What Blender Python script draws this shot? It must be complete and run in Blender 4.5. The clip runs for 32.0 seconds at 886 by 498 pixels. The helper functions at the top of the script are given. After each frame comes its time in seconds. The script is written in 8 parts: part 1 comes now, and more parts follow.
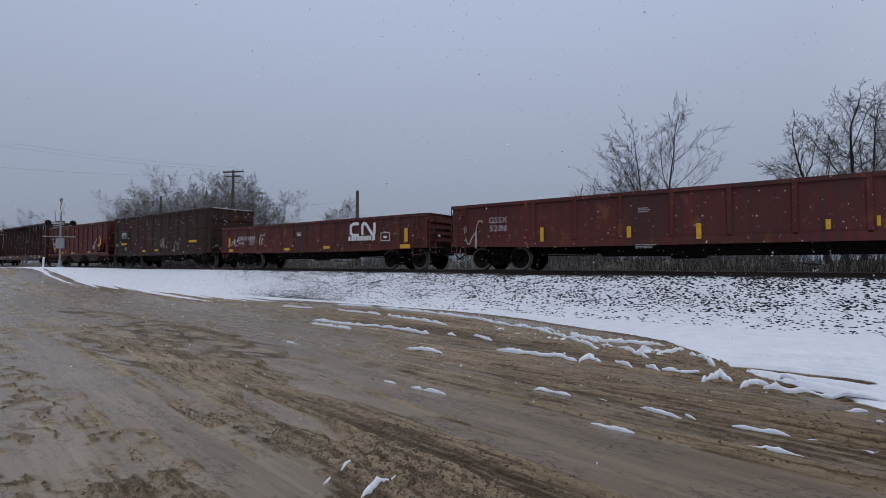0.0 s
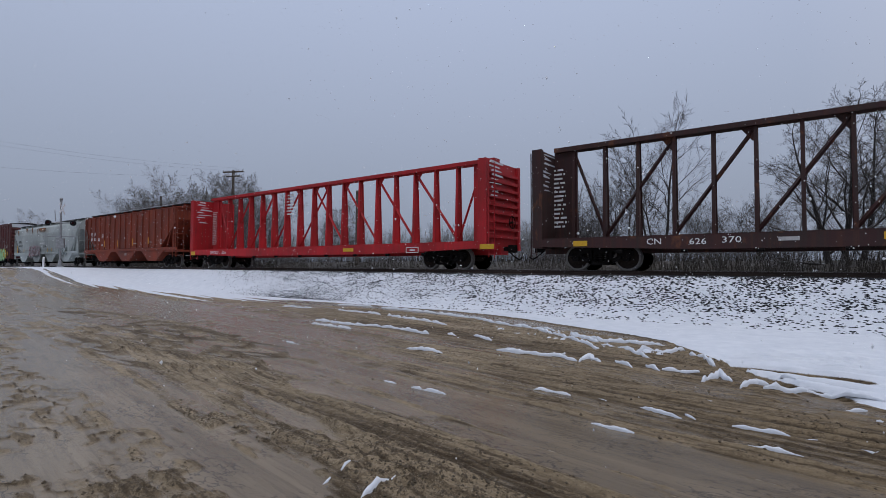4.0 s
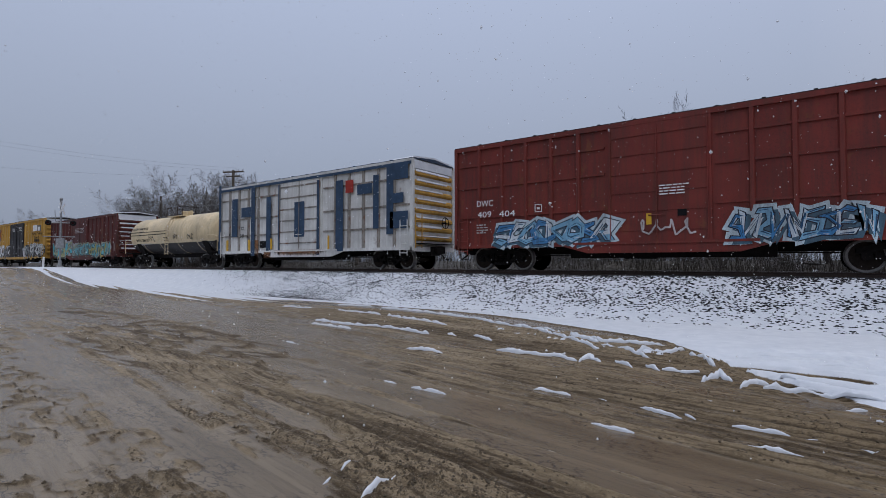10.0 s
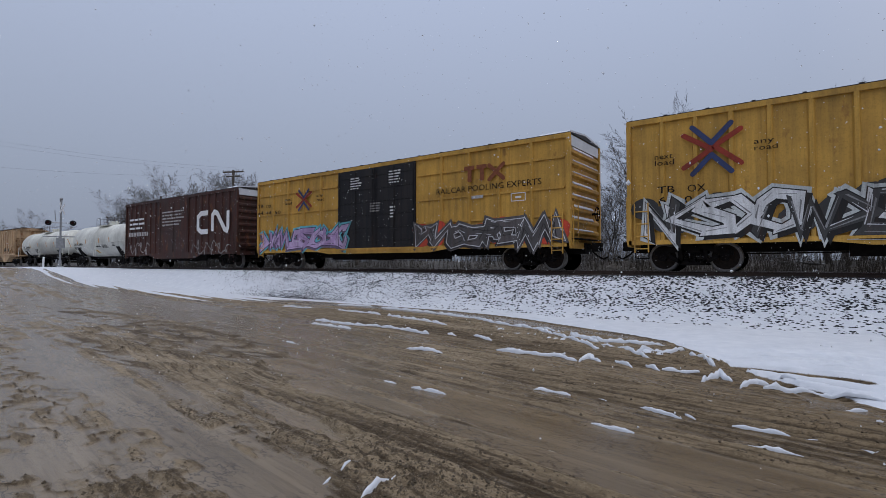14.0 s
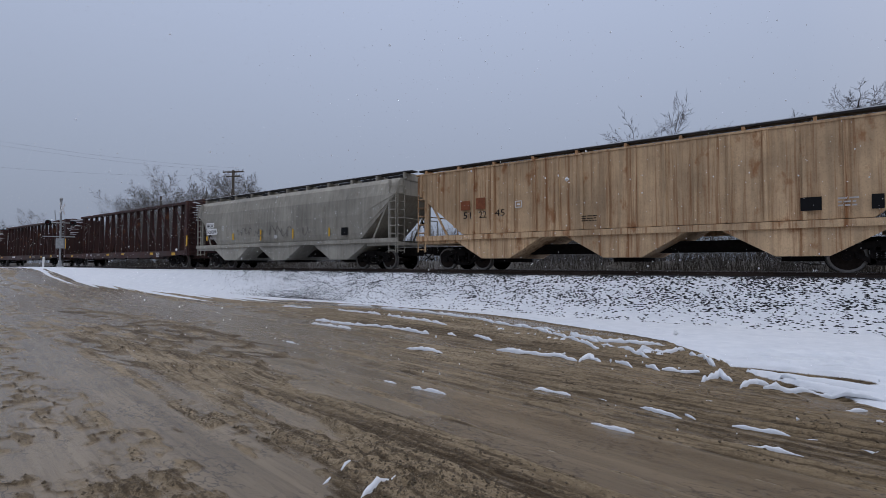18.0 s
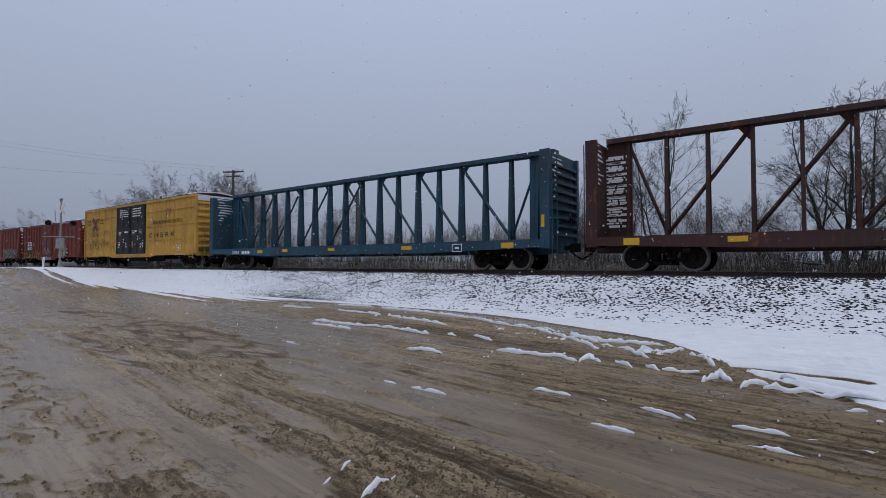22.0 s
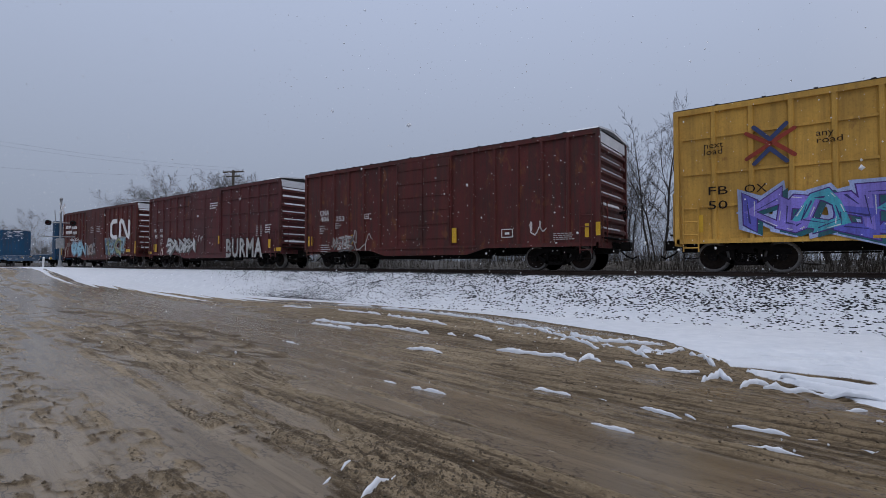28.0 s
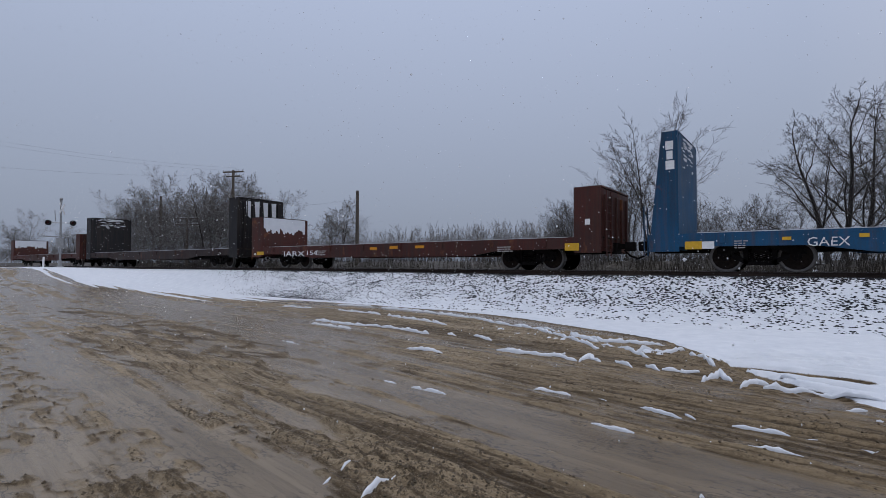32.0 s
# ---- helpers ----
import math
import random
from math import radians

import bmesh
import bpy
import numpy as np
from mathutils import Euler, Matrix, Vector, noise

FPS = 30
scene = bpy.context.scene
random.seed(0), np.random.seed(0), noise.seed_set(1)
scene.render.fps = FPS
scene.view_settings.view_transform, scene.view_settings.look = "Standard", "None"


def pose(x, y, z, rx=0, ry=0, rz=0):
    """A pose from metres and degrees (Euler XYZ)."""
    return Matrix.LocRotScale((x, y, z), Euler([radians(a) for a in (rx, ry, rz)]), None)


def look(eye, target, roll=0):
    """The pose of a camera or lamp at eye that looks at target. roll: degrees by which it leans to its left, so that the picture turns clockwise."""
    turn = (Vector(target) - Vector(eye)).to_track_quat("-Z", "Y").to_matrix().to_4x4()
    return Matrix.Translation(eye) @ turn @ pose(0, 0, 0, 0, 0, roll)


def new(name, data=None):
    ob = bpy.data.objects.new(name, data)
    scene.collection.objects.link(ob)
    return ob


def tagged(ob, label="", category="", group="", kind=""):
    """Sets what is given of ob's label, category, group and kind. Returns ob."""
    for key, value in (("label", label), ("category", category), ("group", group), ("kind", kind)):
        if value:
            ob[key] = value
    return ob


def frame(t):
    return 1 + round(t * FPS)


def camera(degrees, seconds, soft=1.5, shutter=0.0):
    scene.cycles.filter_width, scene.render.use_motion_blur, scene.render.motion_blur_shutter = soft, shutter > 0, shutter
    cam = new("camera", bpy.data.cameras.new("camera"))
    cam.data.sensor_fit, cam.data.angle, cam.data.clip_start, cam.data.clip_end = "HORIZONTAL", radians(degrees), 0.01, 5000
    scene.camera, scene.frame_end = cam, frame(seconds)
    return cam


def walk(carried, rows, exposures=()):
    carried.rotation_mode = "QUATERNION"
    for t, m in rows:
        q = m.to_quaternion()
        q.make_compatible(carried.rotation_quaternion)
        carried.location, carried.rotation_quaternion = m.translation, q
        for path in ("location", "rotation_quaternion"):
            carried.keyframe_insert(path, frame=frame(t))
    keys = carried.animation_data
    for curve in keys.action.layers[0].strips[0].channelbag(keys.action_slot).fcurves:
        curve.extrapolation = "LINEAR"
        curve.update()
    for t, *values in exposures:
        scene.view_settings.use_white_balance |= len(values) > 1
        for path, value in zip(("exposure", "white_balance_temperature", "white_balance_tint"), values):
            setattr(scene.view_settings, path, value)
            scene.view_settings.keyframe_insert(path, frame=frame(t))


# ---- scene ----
# Plan: the railway runs along x at y = TRACK, trains move towards +x. The camera stands at the origin.
CAM_Z, TRACK, RAIL, HALF = 1.6, 18.4, 1.35, 1.6
SPEED = 19.25

cam = camera(83.4, 32.0, 0.8)
YAW, PITCH = 53.70, 1.69
eye = Vector((0, 0, CAM_Z))
aim = Vector((-math.cos(radians(YAW)), math.sin(radians(YAW)), math.tan(radians(PITCH))))
stand = look(eye, eye + aim)
walk(cam, [(0, stand), (32, stand)], [(0, 0.0), (32, 0.0)])

# ---- light: overcast snow sky, brighter overhead ----
world = bpy.data.worlds.new("overcast")
scene.world = world
world.use_nodes = True
wn, wl = world.node_tree.nodes, world.node_tree.links
wn.clear()
w_out = wn.new("ShaderNodeOutputWorld")
w_bg = wn.new("ShaderNodeBackground")
w_sky = wn.new("ShaderNodeTexSky")
w_sky.sky_type, w_sky.sun_disc = "NISHITA", False
w_sky.sun_elevation, w_sky.sun_rotation = radians(40), radians(60)
w_sky.air_density, w_sky.dust_density = 1.5, 6.0
w_geo = wn.new("ShaderNodeTexCoord")
w_sep = wn.new("ShaderNodeSeparateXYZ")
w_ramp = wn.new("ShaderNodeValToRGB")
w_az = wn.new("ShaderNodeMapRange")
w_cold = wn.new("ShaderNodeMix")
w_mix = wn.new("ShaderNodeMix")
w_scale = wn.new("ShaderNodeVectorMath")
w_cold.data_type = w_mix.data_type = "RGBA"
w_scale.operation = "SCALE"
w_scale.inputs[3].default_value = 0.1
wl.new(w_geo.outputs["Generated"], w_sep.inputs[0])
wl.new(w_sep.outputs["Z"], w_ramp.inputs[0])
# 0.5 is the horizon, 1 the zenith
for pos, col in ((0.0, (0.20, 0.22, 0.27, 1)), (0.50, (0.352, 0.388, 0.498, 1)), (0.60, (0.371, 0.412, 0.538, 1)), (0.74, (0.436, 0.487, 0.634, 1)), (0.82, (0.60, 0.65, 0.80, 1)), (1.0, (1.22, 1.19, 1.22, 1))):
    e = w_ramp.color_ramp.elements[0] if pos == 0 else (w_ramp.color_ramp.elements[-1] if pos == 1 else w_ramp.color_ramp.elements.new(pos))
    e.position, e.color = pos, col
# the cloud is thicker up the line
w_az.inputs[1].default_value, w_az.inputs[2].default_value = 0.0, 0.3
w_az.inputs[3].default_value, w_az.inputs[4].default_value = 1.0, 0.0
wl.new(w_sep.outputs["X"], w_az.inputs[0])
w_cold.blend_type = "MULTIPLY"
wl.new(w_az.outputs[0], w_cold.inputs[0])
wl.new(w_ramp.outputs[0], w_cold.inputs[6])
w_cold.inputs[7].default_value = (0.82, 0.86, 0.90, 1)
wl.new(w_sky.outputs[0], w_scale.inputs[0])
w_mix.inputs[0].default_value = 0.032
wl.new(w_cold.outputs[2], w_mix.inputs[6])
wl.new(w_scale.outputs[0], w_mix.inputs[7])
wl.new(w_mix.outputs[2], w_bg.inputs[0])
w_bg.inputs[1].default_value = 1.52
wl.new(w_bg.outputs[0], w_out.inputs[0])
sun = new("sun", bpy.data.lights.new("sun", "SUN"))
sun.data.energy, sun.data.angle, sun.data.color = 0.5, radians(60), (1.0, 0.98, 0.95)
sun.matrix_world = look((0, 0, 60), (-14, 22, 0))


# ---- mesh tools ----
class Geo:
    def __init__(self):
        self.v, self.f, self.m, self.slot = [], [], [], 0

    def add(self, verts, faces):
        k = len(self.v)
        self.v += [tuple(p) for p in verts]
        self.f += [tuple(i + k for i in f) for f in faces]
        self.m += [self.slot] * len(faces)
        return self

    def box(self, x0, x1, y0, y1, z0, z1):
        return self.add([(x, y, z) for x in (x0, x1) for y in (y0, y1) for z in (z0, z1)],
                        [(0, 1, 3, 2), (4, 6, 7, 5), (0, 4, 5, 1), (2, 3, 7, 6), (0, 2, 6, 4), (1, 5, 7, 3)])

    def prism(self, pts, a, b, axis="y"):
        n = len(pts)
        put = {"y": lambda p, c: (p[0], c, p[1]), "x": lambda p, c: (c, p[0], p[1]), "z": lambda p, c: (p[0], p[1], c)}[axis]
        return self.add([put(p, a) for p in pts] + [put(p, b) for p in pts],
                        [tuple(range(n)), tuple(range(2 * n - 1, n - 1, -1))] + [(i, i + n, (i + 1) % n + n, (i + 1) % n) for i in range(n)])

    def tube(self, pts, r, n=6, caps=True):
        """A round bar along points; r: one radius or one each."""
        pts = [Vector(p) for p in pts]
        rs = r if isinstance(r, (list, tuple)) else [r] * len(pts)
        verts, faces = [], []
        for i, p in enumerate(pts):
            d = (pts[min(i + 1, len(pts) - 1)] - pts[max(i - 1, 0)]).normalized()
            a = d.cross(Vector((0, 0, 1)) if abs(d.z) < 0.9 else Vector((1, 0, 0))).normalized()
            b = d.cross(a)
            verts += [p + (a * math.cos(2 * math.pi * j / n) + b * math.sin(2 * math.pi * j / n)) * rs[i] for j in range(n)]
        for i in range(len(pts) - 1):
            faces += [(i * n + j, i * n + (j + 1) % n, (i + 1) * n + (j + 1) % n, (i + 1) * n + j) for j in range(n)]
        if caps:
            faces += [tuple(range(n - 1, -1, -1)), tuple((len(pts) - 1) * n + j for j in range(n))]
        return self.add(verts, faces)

    def lathe(self, prof, axis="y", n=24, at=(0, 0, 0)):
        """prof: (along, radius) pairs turned round the axis through at."""
        verts, faces = [], []
        for a, r in prof:
            for j in range(n):
                c, s = r * math.cos(2 * math.pi * j / n), r * math.sin(2 * math.pi * j / n)
                p = (c, a, s) if axis == "y" else ((a, c, s) if axis == "x" else (c, s, a))
                verts.append((p[0] + at[0], p[1] + at[1], p[2] + at[2]))
        for i in range(len(prof) - 1):
            faces += [(i * n + j, i * n + (j + 1) % n, (i + 1) * n + (j + 1) % n, (i + 1) * n + j) for j in range(n)]
        faces += [tuple(range(n)), tuple((len(prof) - 1) * n + j for j in range(n - 1, -1, -1))]
        return self.add(verts, faces)

    def mesh(self, name, smooth=False):
        me = bpy.data.meshes.new(name)
        me.from_pydata(self.v, [], self.f)
        bm = bmesh.new()
        bm.from_mesh(me)
        bmesh.ops.recalc_face_normals(bm, faces=bm.faces)
        bm.to_mesh(me)
        bm.free()
        if max(self.m, default=0):
            me.polygons.foreach_set("material_index", self.m)
        if smooth:
            me.polygons.foreach_set("use_smooth", [True] * len(self.f))
        return me


def part(name, shape, mats, parent=None, label="", at=None, smooth=False):
    """One mesh object of a thing. shape: a Geo or a mesh that is shared."""
    me = shape.mesh(name, smooth) if isinstance(shape, Geo) else shape
    mats = mats if isinstance(mats, (list, tuple)) else [mats]
    if not me.materials:
        for m in mats:
            me.materials.append(m)
    ob = new(name, me)
    if parent:
        ob.parent = parent
    if at:
        ob.location = at
    return tagged(ob, label)


# ---- materials ----
def nodes(name):
    m = bpy.data.materials.new(name)
    m.use_nodes = True
    nt = m.node_tree
    return m, nt, nt.nodes["Principled BSDF"]


def tex_noise(nt, scale, detail=4.0, stretch=None, coord="Object", rough=0.6):
    tc = nt.nodes.new("ShaderNodeTexCoord")
    n = nt.nodes.new("ShaderNodeTexNoise")
    n.inputs["Scale"].default_value, n.inputs["Detail"].default_value, n.inputs["Roughness"].default_value = scale, detail, rough
    src = tc.outputs[coord]
    if stretch:
        mp = nt.nodes.new("ShaderNodeMapping")
        mp.inputs["Scale"].default_value = stretch
        nt.links.new(src, mp.inputs[0])
        src = mp.outputs[0]
    nt.links.new(src, n.inputs["Vector"])
    return n.outputs["Fac"]


def ramp(nt, fac, lo, hi, a=0.0, b=1.0):
    r = nt.nodes.new("ShaderNodeMapRange")
    r.inputs[1].default_value, r.inputs[2].default_value, r.inputs[3].default_value, r.inputs[4].default_value = lo, hi, a, b
    nt.links.new(fac, r.inputs[0])
    return r.outputs[0]


def mixed(nt, fac, a, b, kind="MIX"):
    m = nt.nodes.new("ShaderNodeMix")
    m.data_type, m.blend_type = "RGBA", kind
    for sock, val in ((m.inputs[0], fac), (m.inputs[6], a), (m.inputs[7], b)):
        if isinstance(val, (int, float)):
            sock.default_value = val
        elif isinstance(val, tuple):
            sock.default_value = (*val[:3], 1)
        else:
            nt.links.new(val, sock)
    return m.outputs[2]


def bumped(nt, bsdf, fac, strength, distance=0.02):
    b = nt.nodes.new("ShaderNodeBump")
    b.inputs["Strength"].default_value, b.inputs["Distance"].default_value = strength, distance
    nt.links.new(fac, b.inputs["Height"])
    nt.links.new(b.outputs[0], bsdf.inputs["Normal"])


def paint(name, rgb, rust=0.25, grime=0.4, rough=0.55, rust_rgb=(0.16, 0.06, 0.025), runs=0.12):
    """Weathered car paint: faded in large clouds, streaked, with rust spots."""
    m, nt, p = nodes(name)
    cloud = tex_noise(nt, 0.5, 5)
    grain = tex_noise(nt, 22, 5)
    streak = tex_noise(nt, 1.0, 7, (4.5, 4.5, 0.30), rough=0.68)
    spots = tex_noise(nt, 2.2, 8, (1, 1, 0.55))
    fade = mixed(nt, ramp(nt, cloud, 0.3, 0.7), tuple(c * 0.72 for c in rgb), tuple(min(1, c * 1.28) for c in rgb))
    dirty = mixed(nt, ramp(nt, streak, 0.44, 0.62, 0, min(1, grime * 1.3)), fade, (0.035, 0.028, 0.024))
    worn = mixed(nt, ramp(nt, grain, 0.50, 0.66, 0, 0.9 * grime), dirty, (0.025, 0.02, 0.017))
    rusty = mixed(nt, ramp(nt, spots, 0.66 - 0.22 * rust, 0.74 - 0.16 * rust, 0, min(1, 0.4 + rust)), worn, rust_rgb)
    run = tex_noise(nt, 1.0, 6, (6.5, 6.5, 0.16), rough=0.7)
    rusty = mixed(nt, ramp(nt, run, 0.50, 0.66, 0, runs), rusty, tuple(0.8 * c for c in rust_rgb))
    nt.links.new(rusty, p.inputs["Base Color"])
    nt.links.new(ramp(nt, cloud, 0.3, 0.7, rough - 0.08, rough + 0.2), p.inputs["Roughness"])
    p.inputs["Specular IOR Level"].default_value = 0.25
    bumped(nt, p, grain, 0.15, 0.01)
    return m


def plain(name, rgb, rough=0.6, metal=0.0, var=0.25, scale=12, bump=0.1):
    m, nt, p = nodes(name)
    n = tex_noise(nt, scale, 5)
    big = tex_noise(nt, scale * 0.12, 4)
    a = mixed(nt, ramp(nt, n, 0.3, 0.7), tuple(c * (1 - var) for c in rgb), tuple(min(1, c * (1 + var)) for c in rgb))
    c = mixed(nt, ramp(nt, big, 0.35, 0.7, 0, 0.5), a, tuple(c * (1 - var) for c in rgb))
    nt.links.new(c, p.inputs["Base Color"])
    p.inputs["Roughness"].default_value, p.inputs["Metallic"].default_value = rough, metal
    p.inputs["Specular IOR Level"].default_value = 0.25 if sum(rgb) > 0.05 else 0.1
    if bump:
        bumped(nt, p, n, bump, 0.01)
    return m


M = {
    "running": plain("running_gear_iron", (0.009, 0.0075, 0.007), 0.85, 0.0, 0.5, 9, 0.3),
    "wheel": plain("wheel_rust", (0.02, 0.014, 0.011), 0.7, 0.0, 0.4),
    "tread": plain("wheel_tread_steel", (0.17, 0.16, 0.15), 0.5, 0.6, 0.3),
    "black": paint("black_car_paint", (0.010, 0.010, 0.012), 0.1, 0.35, 0.5, (0.07, 0.035, 0.02)),
    "grime": paint("road_grime", (0.030, 0.016, 0.012), 0.3, 0.5, 0.8, (0.06, 0.03, 0.018)),
    "yellow": plain("reflector_yellow", (0.60, 0.35, 0.03), 0.45, 0, 0.15),
    "white": plain("lettering_white", (0.72, 0.72, 0.72), 0.6, 0, 0.12),
    "dim": plain("faded_lettering", (0.42, 0.40, 0.39), 0.7, 0, 0.2),
    "ink": plain("lettering_black", (0.008, 0.008, 0.009), 0.55, 0, 0.2),
    "snow": None,
}


def snow_material(name):
    m, nt, p = nodes(name)
    a, b = tex_noise(nt, 30, 5), tex_noise(nt, 2.5, 4)
    c = mixed(nt, ramp(nt, b, 0.3, 0.7), (0.53, 0.555, 0.60), (0.62, 0.64, 0.675))
    nt.links.new(c, p.inputs["Base Color"])
    p.inputs["Roughness"].default_value = 0.7
    p.inputs["Subsurface Weight"].default_value = 0.0
    bumped(nt, p, a, 0.4, 0.02)
    return m


M["snow"] = snow_material("fresh_snow")
PAINTS = {}


def hue(name, rgb, rust=0.25, grime=0.4, rough=0.55, rust_rgb=(0.16, 0.06, 0.025), runs=0.2):
    if name not in PAINTS:
        PAINTS[name] = paint(name, rgb, rust, grime, rough, rust_rgb, runs)
    return PAINTS[name]


def spray(rgb):
    key = "spray_%02x%02x%02x" % tuple(int(c * 255) for c in rgb)
    if key not in PAINTS:
        PAINTS[key] = paint(key, tuple(min(1, c * 1.12) for c in rgb), 0.02, 0.3, 0.6)
    return PAINTS[key]


# ---- ground ----
def vnoise(x, y, seed=0):
    """Smooth value noise on arrays, 0 to 1."""
    xi, yi = np.floor(x), np.floor(y)
    fx, fy = x - xi, y - yi
    fx, fy = fx * fx * (3 - 2 * fx), fy * fy * (3 - 2 * fy)

    def h(a, b):
        n = np.sin(a * 127.1 + b * 311.7 + seed * 74.7) * 43758.5453
        return n - np.floor(n)
    return (h(xi, yi) * (1 - fx) + h(xi + 1, yi) * fx) * (1 - fy) + (h(xi, yi + 1) * (1 - fx) + h(xi + 1, yi + 1) * fx) * fy


def fbm(x, y, seed=0, octaves=4):
    return sum(vnoise(x * 2 ** k, y * 2 ** k, seed + k) * 0.5 ** k for k in range(octaves)) / (2 - 0.5 ** (octaves - 1))


def step(a, b, x):
    t = np.clip((x - a) / (b - a), 0, 1)
    return t * t * (3 - 2 * t)


def snow_edge(x):
    """y of the border between the muddy yard and the snow bank."""
    return np.interp(x, (-60, -26, -19, -10.0, -7.2, -5.0, -3.6, -2.4, -1.5, -0.75, 0.05, 0.7, 3.0), (12.9, 12.9, 13.6, 13.75, 13.2, 12.3, 11.7, 11.0, 9.7, 8.35, 7.6, 7.25, 6.6))


def lie(x, y):
    """Height of the bare land: yard, ramp up to the level crossing, embankment, field beyond."""
    ramp_up = 1.27 * (1 - step(-52, -27, x)) * step(1.0, 12.0, y)
    bank_near = step(14.0, 16.7, y)
    bank_far = 1 - step(20.1, 22.6, y)
    land = np.where(y < 18.4, ramp_up, 0.75 + 1.0 * step(22.8, 29, y))
    return land + (RAIL - 0.19 - land) * np.where(y < 18.4, bank_near, bank_far)


# shallow water: centre, half length and half width, slope of its long side
POOLS = [(-9.3, 2.78, 4.4, 0.30, -0.10), (-3.55, 2.22, 0.95, 0.34, -0.12), (-4.65, 3.36, 0.95, 0.15, -0.16), (-5.02, 4.22, 0.62, 0.34, -0.10), (-2.05, 4.35, 0.42, 0.15, -0.16), (-0.95, 4.12, 0.5, 0.17, -0.16), (-21.7, 5.9, 2.2, 0.30, 0.3)]
FILL = -0.014


def pool_mask(x, y, grow=1.0):
    """1 in the middle of a puddle, 0 outside."""
    out = np.zeros_like(x)
    for cx, cy, a, b, lean in POOLS:
        wob = fbm(x * 1.6 + cx, y * 4.0 + cy, 17, 4) - 0.5
        d = np.hypot((x - cx) / a, (y - cy - lean * (x - cx)) / b) + wob * 2.2
        out = np.maximum(out, 1 - step(0.72 * grow, 1.08 * grow, d))
    return out


def ridged(v):
    return 1 - np.abs(2 * v - 1)


def along(x, y):
    """The wheel tracks run where this is constant."""
    return y + 0.125 * x + 0.20 * np.sin(0.28 * x + 0.8) + 0.30 * (fbm(x * 0.22, y * 0.3, 5) - 0.5)


def yard(x, y):
    """Height, snow cover, water film and churned mud, for arrays."""
    z = lie(x, y)
    far = np.hypot(x, y)
    edge = snow_edge(x) + 0.30 * (fbm(x * 0.9, y * 0.9, 3) - 0.5) + 0.16 * (fbm(x * 5, y * 5, 8) - 0.5)
    in_yard = 1 - step(-0.12, 0.06, y - edge)
    d = along(x, y)
    west = 1 - step(-8.5, -3.2, x + 0.9 * (y - 4.0))
    broad = fbm(d * 1.35, x * 0.045, 21, 3) - 0.5
    lines = fbm(d * 4.5, x * 0.10, 25, 3) - 0.5
    hair = fbm(d * 13.0, x * 0.22, 27, 2) - 0.5
    thin = ridged(vnoise(d * 7.0 + 0.6 * vnoise(x * 0.5, y * 0.5, 28), x * 0.10, 29)) ** 2 * step(0.46, 0.60, vnoise(d * 1.1, x * 0.09, 30))
    # churned clods near the left corner, cleat marks further up the yard
    churn = (1 - step(1.75, 2.45, y + 0.10 * (x + 5) + 1.1 * (fbm(x * 0.8, y * 0.8, 44, 3) - 0.5))) * (1 - step(-3.8, -3.0, x))
    warp = 0.35 * (fbm(x * 2, y * 2, 39, 3) - 0.5)
    clod = np.maximum(ridged(vnoise((x + warp) * 4.2, (y - warp) * 9.0, 41)) - 0.64, 0) * 0.10 * step(0.35, 0.55, vnoise(x * 1.3, y * 2.0, 42))
    cleat_zone = np.exp(-((x + 10.6) / 4.2) ** 2 - ((y - 4.9 + 0.12 * (x + 10.6)) / 1.35) ** 2) + 0.5 * np.exp(-((x + 20) / 4.5) ** 2 - ((y - 6.2) / 0.8) ** 2)
    cleat = np.maximum(ridged(vnoise(x * 1.1 + 0.9 * y + warp, y * 5.2 - 0.55 * x, 37)) - 0.60, 0) * 0.15 * step(0.18, 0.5, cleat_zone)
    gravel = np.exp(-((x + 2.9) / 1.5) ** 2 - ((y - 2.95 + 0.14 * (x + 2.9)) / 0.34) ** 2) + 0.8 * np.exp(-((x + 4.9) / 0.9) ** 2 - ((y - 2.78 + 0.14 * (x + 4.9)) / 0.15) ** 2)
    pool = pool_mask(x, y)
    east = 1 - west
    lumps = (fbm(x * 2.1, y * 2.6, 43, 4) - 0.5) * 0.05 + (fbm(x * 8, y * 12, 47, 3) - 0.5) * (0.020 + 0.07 * gravel + 0.03 * churn)
    h = broad * (0.085 + 0.035 * east) * (1 - 0.5 * churn) + (lines * 0.085 + hair * 0.050 + (thin - 0.3) * 0.035) * (0.45 + 0.55 * east) * (1 - 0.7 * churn) + lumps + clod * churn + cleat + 0.03 * gravel
    h = h - 0.018 * west - 0.016 * churn - 0.05 * pool
    h = h - 0.06 * np.exp(-((y - edge + 0.22) / 0.10) ** 2) * step(-7.0, -3.5, x)
    calm = step(1.4, 2.9, far)
    fade = np.clip(1.2 - far / 60, 0.2, 1) * calm
    wet = (1 - step(FILL - 0.012, FILL + 0.022, h)) * in_yard
    z = z + in_yard * np.maximum(h, FILL) * fade
    # mud colour with shade and wet sheen put in: ruts, clods, cleats dark
    tone = np.clip(0.56 + (1.5 * lines + 1.3 * hair + 0.9 * (thin - 0.3)) * (1 - 0.8 * churn) * (0.30 + 0.7 * east) + 0.6 * broad + 0.55 * gravel - 7.0 * clod * churn - 4.5 * cleat, 0, 1)
    z = z + 0.10 * (fbm(x * 0.12, y * 0.12, 51, 3) - 0.5) * step(6, 12, far)
    # snow: the bank, the verge by the crossing, crumbs left on the crests
    cover = step(-0.03, 0.06, y - edge)
